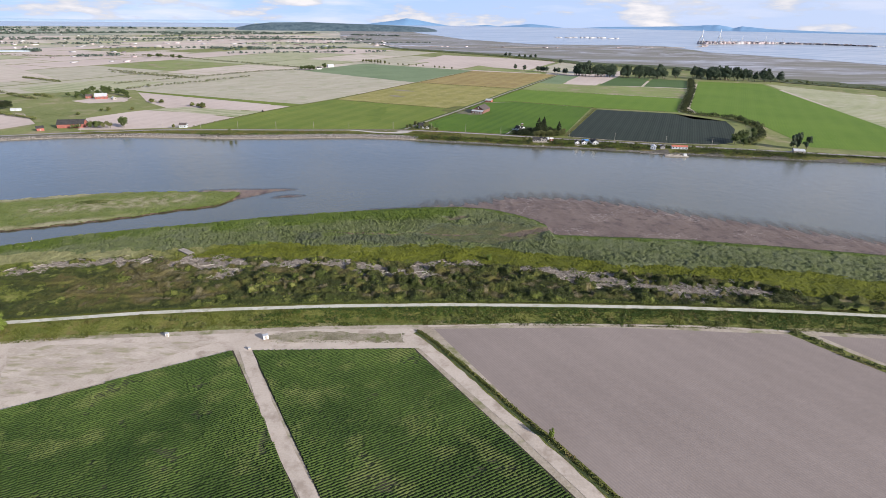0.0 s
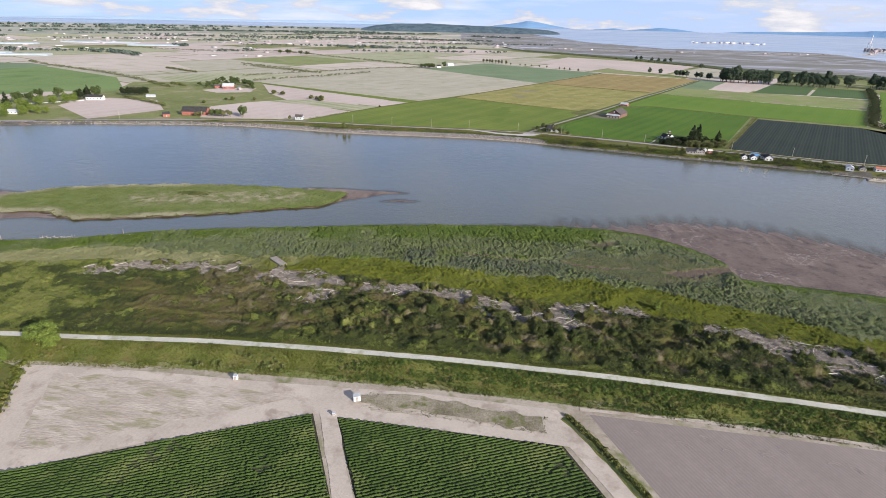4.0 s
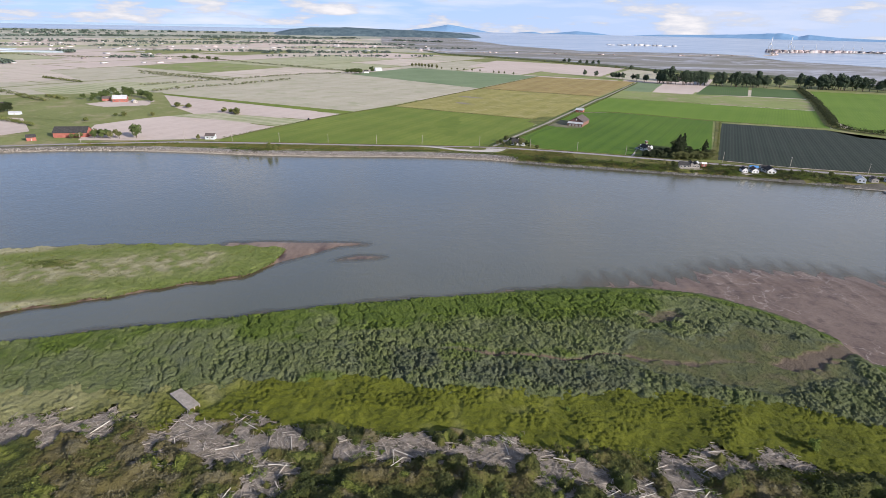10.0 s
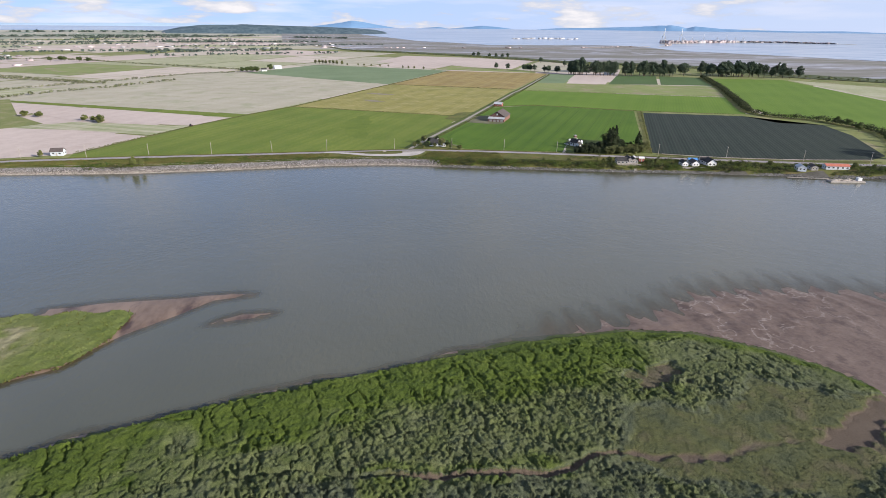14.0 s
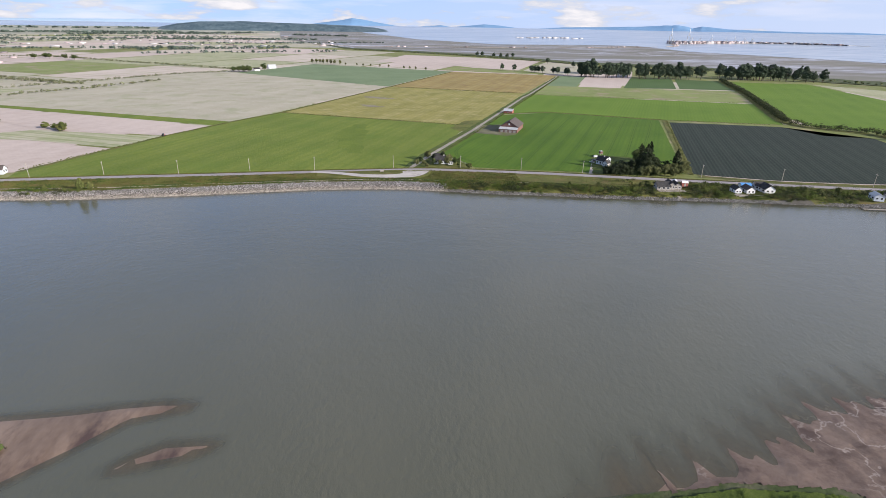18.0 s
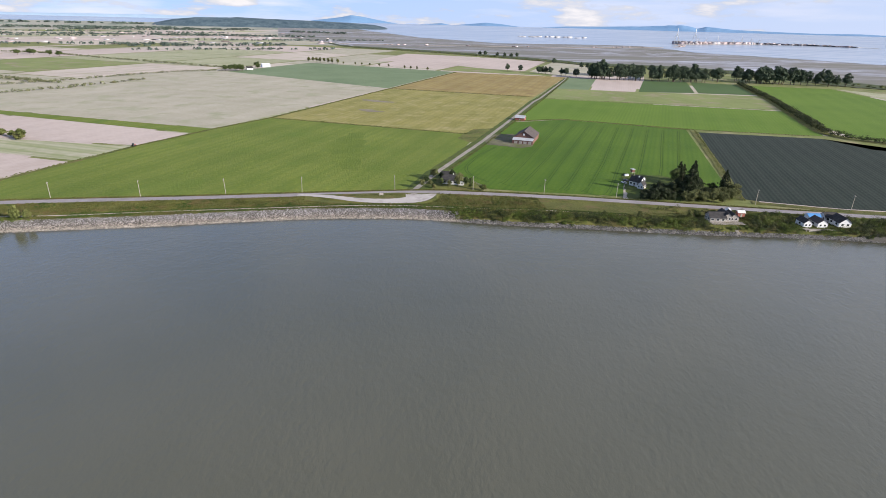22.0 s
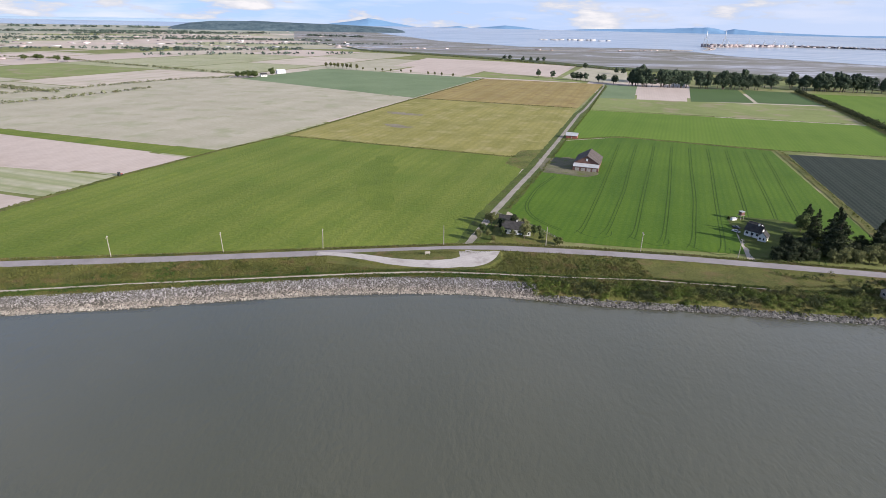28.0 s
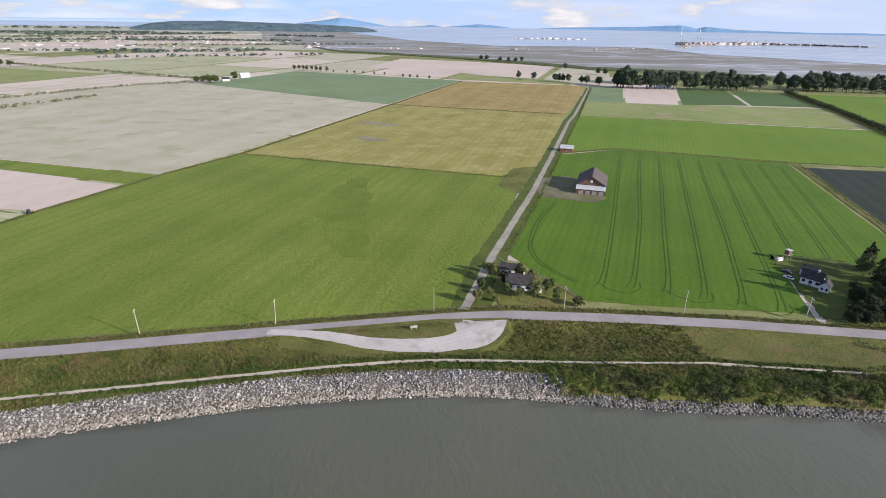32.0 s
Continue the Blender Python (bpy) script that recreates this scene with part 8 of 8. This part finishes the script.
hedge("ditch_grass", [[(x + 0.7, y + 0.5) for x, y in DITCH]], 0.7, "bank_tuft", "rank grass along a ditch", 0.35, 0.35, 22, 0.45, 0.0, "grass")
hedge("ditch_brambles", [[(107, -334), (118, -349), (132, -370)], [(150, -398), (160, -413)]], 0.7, "shrub", "dark brambles along a ditch", 0.9, 0.4, 26, 0.45, 0.35, "scrub")
rt_ = random.Random(31)
for i in range(19):
    hx, hy = 122 + i * 9.0 + rt_.uniform(-3.5, 3.5), -341 + rt_.uniform(-3.5, 1.0)
    a0_, tilt, r0_ = rt_.uniform(0.2, 0.9), rt_.uniform(0.6, 1.3), rt_.uniform(1.6, 3.2)
    for k_ in range(rt_.choice((2, 3, 3))):
        r_ = r0_ + k_ * rt_.uniform(0.7, 1.1)
        arc = [(hx + r_ * tilt * math.cos(a_), hy + r_ * math.sin(a_)) for a_ in np.linspace(a0_, a0_ + rt_.uniform(0.7, 1.7), 8)]
        ribbon("turning_mark", arc, rt_.uniform(0.25, 0.45), M["turning"], 0.12 + 0.003 * k_, "pale curved tyre mark on the headland", "track", n=1.2)
ribbon("ditch_verge", [(293, -334), (304, -350), (318, -368), (420, -440), (600, -560)], 6.5, M["verge"], 0.12, "grassy ditch between bare fields", "verge", n=5, wob=0.5)
hedge("ditch_hedge", [[(293, -334), (304, -350), (318, -368), (420, -440)]], 1.1, "shrub", "dark brambles along a ditch", 0.8, 0.9, 26, 0.6, 0.1, "scrub")
tree(158, -409, 5.5, "light", 0.5, "small bright green tree beside the ditch")
ribbon("headland", [(112, -331), (150, -328.5), (205, -328.5), (250, -330), (292, -334)], 1.6, M["gravel"], 0.14, "pale dry margin of a ploughed field", "path", n=5, wob=0.3)
# trees at the yard corner
for x, y, h in ((-94, -366, 7), (-99, -357, 7.5), (-86, -375, 6.5), (-103, -350, 6.5), (-78, -384, 6), (-108, -362, 8), (-98, -374, 7), (-90, -387, 7), (-112, -374, 8), (-105, -385, 7), (-82, -398, 6), (-100, -398, 7)):
    tree(x, y, h, "light", 0.95, "dense bright green tree beside a dirt track", group="yard corner trees")
tree(-91, -339, 6.5, "light", 1.25, "broad bright green tree on the dike slope")
tree(-101, -337, 7.5, "light", 1.2, "broad bright green tree on the dike slope")
tree(-96, -337, 9.0, "light", 1.4, "broad bright green tree on the dike slope")
tree(-120, -341, 5, "bush", 0.7, "dark bush beside the dike path", "bush", "bush")
hedge("yard_verge", [[(-95, -349), (-82, -370), (-70, -390), (-58, -411), (-40, -440)]], 1.0, "tuft", "rank green grass beside a dirt track", 0.35, 1.4, 20, 0.6, 0.0, "grass")
sheet("yard_verge_ground", [(-103, -350), (-92, -352), (-79, -372), (-68, -392), (-52, -420), (40, -600), (-200, -600), (-200, -370), (-130, -352)], M["verge"], 1.63, "green verge beside a dirt track", "verge")
M["rutted"] = surface("rutted_dirt", (0.30, 0.25, 0.20), (0.52, 0.45, 0.385), 0.10, 1.1, third=(0.27, 0.25, 0.15), bumpy=1.0, dist=0.25, stretch=(radians(-14), (0.5, 1.6, 1.0)), row=[(16, 7.3, (0.33, 0.28, 0.23), 0.10), (-9, 4.7, (0.35, 0.29, 0.24), 0.10)])
sheet("rutted_ground", [(-80, -353), (-55, -348.5), (-20, -346), (15, -345), (8, -350), (-24, -369), (-52, -386), (-66, -388), (-72, -375)], M["rutted"], 1.615, "rutted dusty bare ground in the yard", "yard", ragged=1.2)
sheet("rutted_ground", [(38, -343), (60, -340), (85, -338), (99, -338), (101, -343), (70, -345), (42, -347)], M["rutted"], 1.615, "dusty ground with sparse weeds", "yard", ragged=0.8)
X, Y = rg.uniform(38, 101, 700), rg.uniform(-346, -338, 700)
V, F = blades(rg, X, Y, np.full(len(X), 1.6), rg.uniform(0.15, 0.4, len(X)), np.full(len(X), 0.4), 0.9, 4)
stuff("weeds", V, F, M["tuft"], "sparse weeds on dusty ground", "grass")


def hut(x, y, rot, l, w, h, label):
    e = thing("hut", x, y, 1.6, rot, label, "hut")
    part("wall", box((-l / 2, -w / 2, 0), (l / 2, w / 2, h), 0.04), M["white"], e)
    part("roof", box((-l / 2 - 0.12, -w / 2 - 0.12, h), (l / 2 + 0.12, w / 2 + 0.12, h + 0.14), 0.03), M["tin"], e)
    part("door", box((-0.45, -w / 2 - 0.05, 0.05), (0.45, -w / 2 + 0.01, min(2.0, h - 0.2))), M["weathered"], e, "grey door")
    part("skid", box((-l / 2, -w / 2 + 0.1, -0.12), (l / 2, -w / 2 + 0.3, 0.0)), M["timber"], e)
    part("skid", box((-l / 2, w / 2 - 0.3, -0.12), (l / 2, w / 2 - 0.1, 0.0)), M["timber"], e)
    return e


hut(35.3, -342.6, 25, 2.4, 1.8, 2.0, "small white pump hut on dusty ground")
hut(-11.8, -340.8, 10, 1.4, 1.3, 1.6, "small white field hut beside the dirt track")
hut(30.4, -351.8, 15, 0.9, 0.8, 1.0, "white metal utility box at a field corner")
M["potato_row"] = surface("potato_foliage", (0.016, 0.038, 0.006), (0.066, 0.104, 0.022), 0.03, 4.5, bumpy=1.0, dist=0.3, third=(0.088, 0.112, 0.032))
M["stubble"] = surface("dry_stubble_and_weeds", (0.13, 0.115, 0.07), (0.33, 0.285, 0.22), 0.10, 1.3, third=(0.115, 0.125, 0.04), bumpy=0.8, dist=0.3)
sheet("weedy_strip", [(35, -340), (47, -336), (80, -337), (99, -339), (101, -344), (88, -345), (69, -344), (50, -344), (37, -344)], M["stubble"], 1.79, "strip of dry weeds on the dusty yard", "ground", ragged=1.4)
# ---------------- potato rows ----------------
ra = radians(28)
e1, e2 = np.array([math.cos(ra), math.sin(ra)]), np.array([-math.sin(ra), math.cos(ra)])
LF = inside_poly([(22.5, -352.5), (-55, -395.5), (-43, -415), (-32, -432), (20, -520), (108, -520), (72.5, -437), (48, -394)])
RF = inside_poly([(32, -352.5), (105.5, -350.5), (143, -408), (161, -437), (205, -520), (118, -520), (80, -437), (52, -388)])
prof = np.array([(-0.35, 0.0), (-0.27, 0.36), (0.0, 0.56), (0.27, 0.36), (0.35, 0.0)])
for inside, label in ((LF, "rows of dark green potato plants on brown soil"), (RF, "rows of dark green potato plants beside a dusty track")):
    field_ob = thing("potato_field", 0, 0, 0, 0, label, "crop field", "potato fields")
    for v_ in np.arange(-600, -200, 1.18):
        u_ = np.arange(-480, 160, 0.45)
        ok = inside(u_ * e1[0] + v_ * e2[0], u_ * e1[1] + v_ * e2[1])
        u_ = u_[ok]
        if len(u_) < 4:
            continue
        x0, y0 = u_ * e1[0] + v_ * e2[0], u_ * e1[1] + v_ * e2[1]
        gap = vnoise(x0, y0, 9, 23) * 0.65 + vnoise(x0, y0, 1.7, 24) * 0.35
        k = rg.uniform(0.65, 1.15, len(u_)) * np.where(gap > 0.80, 0.3, 1) * (0.9 + 0.3 * vnoise(x0, y0, 4, 25))
        q = np.zeros((len(u_), 5, 3))
        off = prof[None, :, 0] * (0.55 + 0.45 * k[:, None]) + rg.normal(0, 0.06, (len(u_), 5))
        uu = u_[:, None] + rg.normal(0, 0.12, (len(u_), 5))
        q[..., 0] = uu * e1[0] + (v_ + off) * e2[0]
        q[..., 1] = uu * e1[1] + (v_ + off) * e2[1]
        q[..., 2] = 1.545 + prof[None, :, 1] * k[:, None] * rg.uniform(0.6, 1.3, (len(u_), 5))
        ids = np.arange(len(u_) * 5).reshape(-1, 5)
        f = np.stack([ids[:-1, :-1], ids[1:, :-1], ids[1:, 1:], ids[:-1, 1:]], -1)[np.diff(u_) < 0.6].reshape(-1, 4)
        row_ob = new("potato_row", fast_mesh("potato_row", q.reshape(-1, 3), f[:, ::-1], M["potato_row"]))
        row_ob.parent = field_ob
# wheel tracks in the bright grain
M["track"] = surface("wheel_track", (0.026, 0.062, 0.004), (0.045, 0.088, 0.007), 0.1, 1.0)
for i in range(9):
    b0, t0 = Vector((137 + 13.1 * i, 189 - 6.6 * i + (4 if i else 0))), Vector((254 + 15.2 * i, 428 - 4.9 * i))
    for s_ in (-0.9, 0.9):
        o_ = Vector((0.9, -0.43)) * s_
        ribbon("wheel_track", [(b0 + o_ + Vector((-3 + s_, 1))).to_tuple(), (b0 + o_ + Vector((0, 3))).to_tuple(), (b0.lerp(t0, 0.35) + o_ + Vector((1.5 * math.sin(i * 2.1), 0))).to_tuple(), (b0.lerp(t0, 0.7) + o_).to_tuple(), (t0 + o_).to_tuple()], 0.40, M["track"], 0.23, "dark wheel track through green grain", "track", flat=1.47, n=12)
        if i < 8 and s_ < 0:
            b1 = Vector((137 + 13.1 * (i + 1), 189 - 6.6 * (i + 1) + 4))
            if i % 2 == 0:
                lo_ = (b0 + b1) / 2 + Vector((0, -6.5))
                ribbon("wheel_track", [(b0 + Vector((-2, 6))).to_tuple(), (b0 + Vector((-0.5, -1))).to_tuple(), lo_.lerp(b0, 0.45).to_tuple(), lo_.to_tuple(), lo_.lerp(b1, 0.45).to_tuple(), (b1 + Vector((1.5, -1))).to_tuple(), (b1 + Vector((4, 6))).to_tuple()], 0.45, M["track"], 0.236, "curved wheel track on the headland", "track", flat=1.47, n=2)
for s_ in (-0.95, 0.95):
    ribbon("wheel_track", [(126 + s_, 196), (115 + s_, 214), (116 + s_, 238), (134 + s_, 278), (156 + s_, 310)], 0.62, M["track"], 0.23, "dark wheel track round the grain field", "track", flat=1.47, n=8)
M["bare_patch"] = surface("bare_greyish_soil", (0.16, 0.135, 0.10), (0.26, 0.225, 0.17), 0.05, 0.5, third=(0.19, 0.18, 0.06))
sheet("bare_patch", [(30, 622), (48, 618), (75, 600), (70, 590), (45, 600), (32, 608)], M["bare_patch"], 1.70, "bare greyish patch in the yellow field", "field", ragged=2.2)
sheet("bare_patch", [(26, 536), (44, 528), (58, 515), (52, 508), (36, 514), (27, 524)], M["bare_patch"], 1.70, "bare greyish patch in the yellow field", "field", ragged=2.2)

# ---------------- combed mud of the bar ----------------
def mud_relief(x, y):
    o = bar_edge(x) - y
    w = (x + 0.06 * y) * 0.525 + 0.8 * np.sin(y * 0.13 + x * 0.02) + 1.0 * np.sin(x * 0.061) + 3.2 * (vnoise(x, y, 13, 81) - 0.5)
    crest = np.exp(-(np.sin(w * 0.5) / 0.42) ** 2) * (0.4 + 0.8 * vnoise(x, y, 9, 82))
    pan = step(0.42, 0.58, vnoise(x, y, 15, 83) * 0.7 + vnoise(x, y, 5, 84) * 0.3)
    near = np.exp(-((o - 14) / 22) ** 2) * step(-3, 6, o)
    return 0.02 + (0.13 * crest + 0.14 * pan) * (0.12 + 0.88 * near) + 0.05 * vnoise(x, y, 1.6, 86) * pan + 0.10 * cracks(x, y, 11, 87, 0.02) * near


M["bar"] = surface("combed_river_mud", (0.095, 0.062, 0.048), (0.168, 0.122, 0.098), 0.05, 0.6, rough=0.5, bumpy=0.7, dist=0.2, third=(0.075, 0.049, 0.039))
bt2 = M["bar"].node_tree                       # thin pale winding lines over the mud
bb2 = bt2.nodes["Principled BSDF"]
rv2 = noise_node(bt2, 0.075, 5, 0.55, coords(bt2, None, True))
rv3 = noise_node(bt2, 0.03, 3, 0.5, coords(bt2, None, True))
line = math_node(bt2, 'MULTIPLY', ramp_node(bt2, rv2, [(0.484, (0, 0, 0)), (0.5, (1, 1, 1)), (0.516, (0, 0, 0))]), ramp_node(bt2, rv3, [(0.45, (0, 0, 0)), (0.58, (0.85, 0.85, 0.85))]))
bt2.links.new(mix_node(bt2, line, bb2.inputs["Base Color"].links[0].from_socket, (0.30, 0.25, 0.22)), bb2.inputs["Base Color"])
in_bar = lambda x, y: (bar_edge(x) - y > -12) & (y > np.minimum(shore_n(x) + 1, -120 + 0 * x)) & (height(x, y) > -0.45)
bar = canopy("mud_bar", 118, 470, -260, -104, 0.8, in_bar, mud_relief, M["bar"], "reddish-brown river mud combed into ridges", "mud")
bar.data.polygons.foreach_set("use_smooth", np.ones(len(bar.data.polygons), bool))
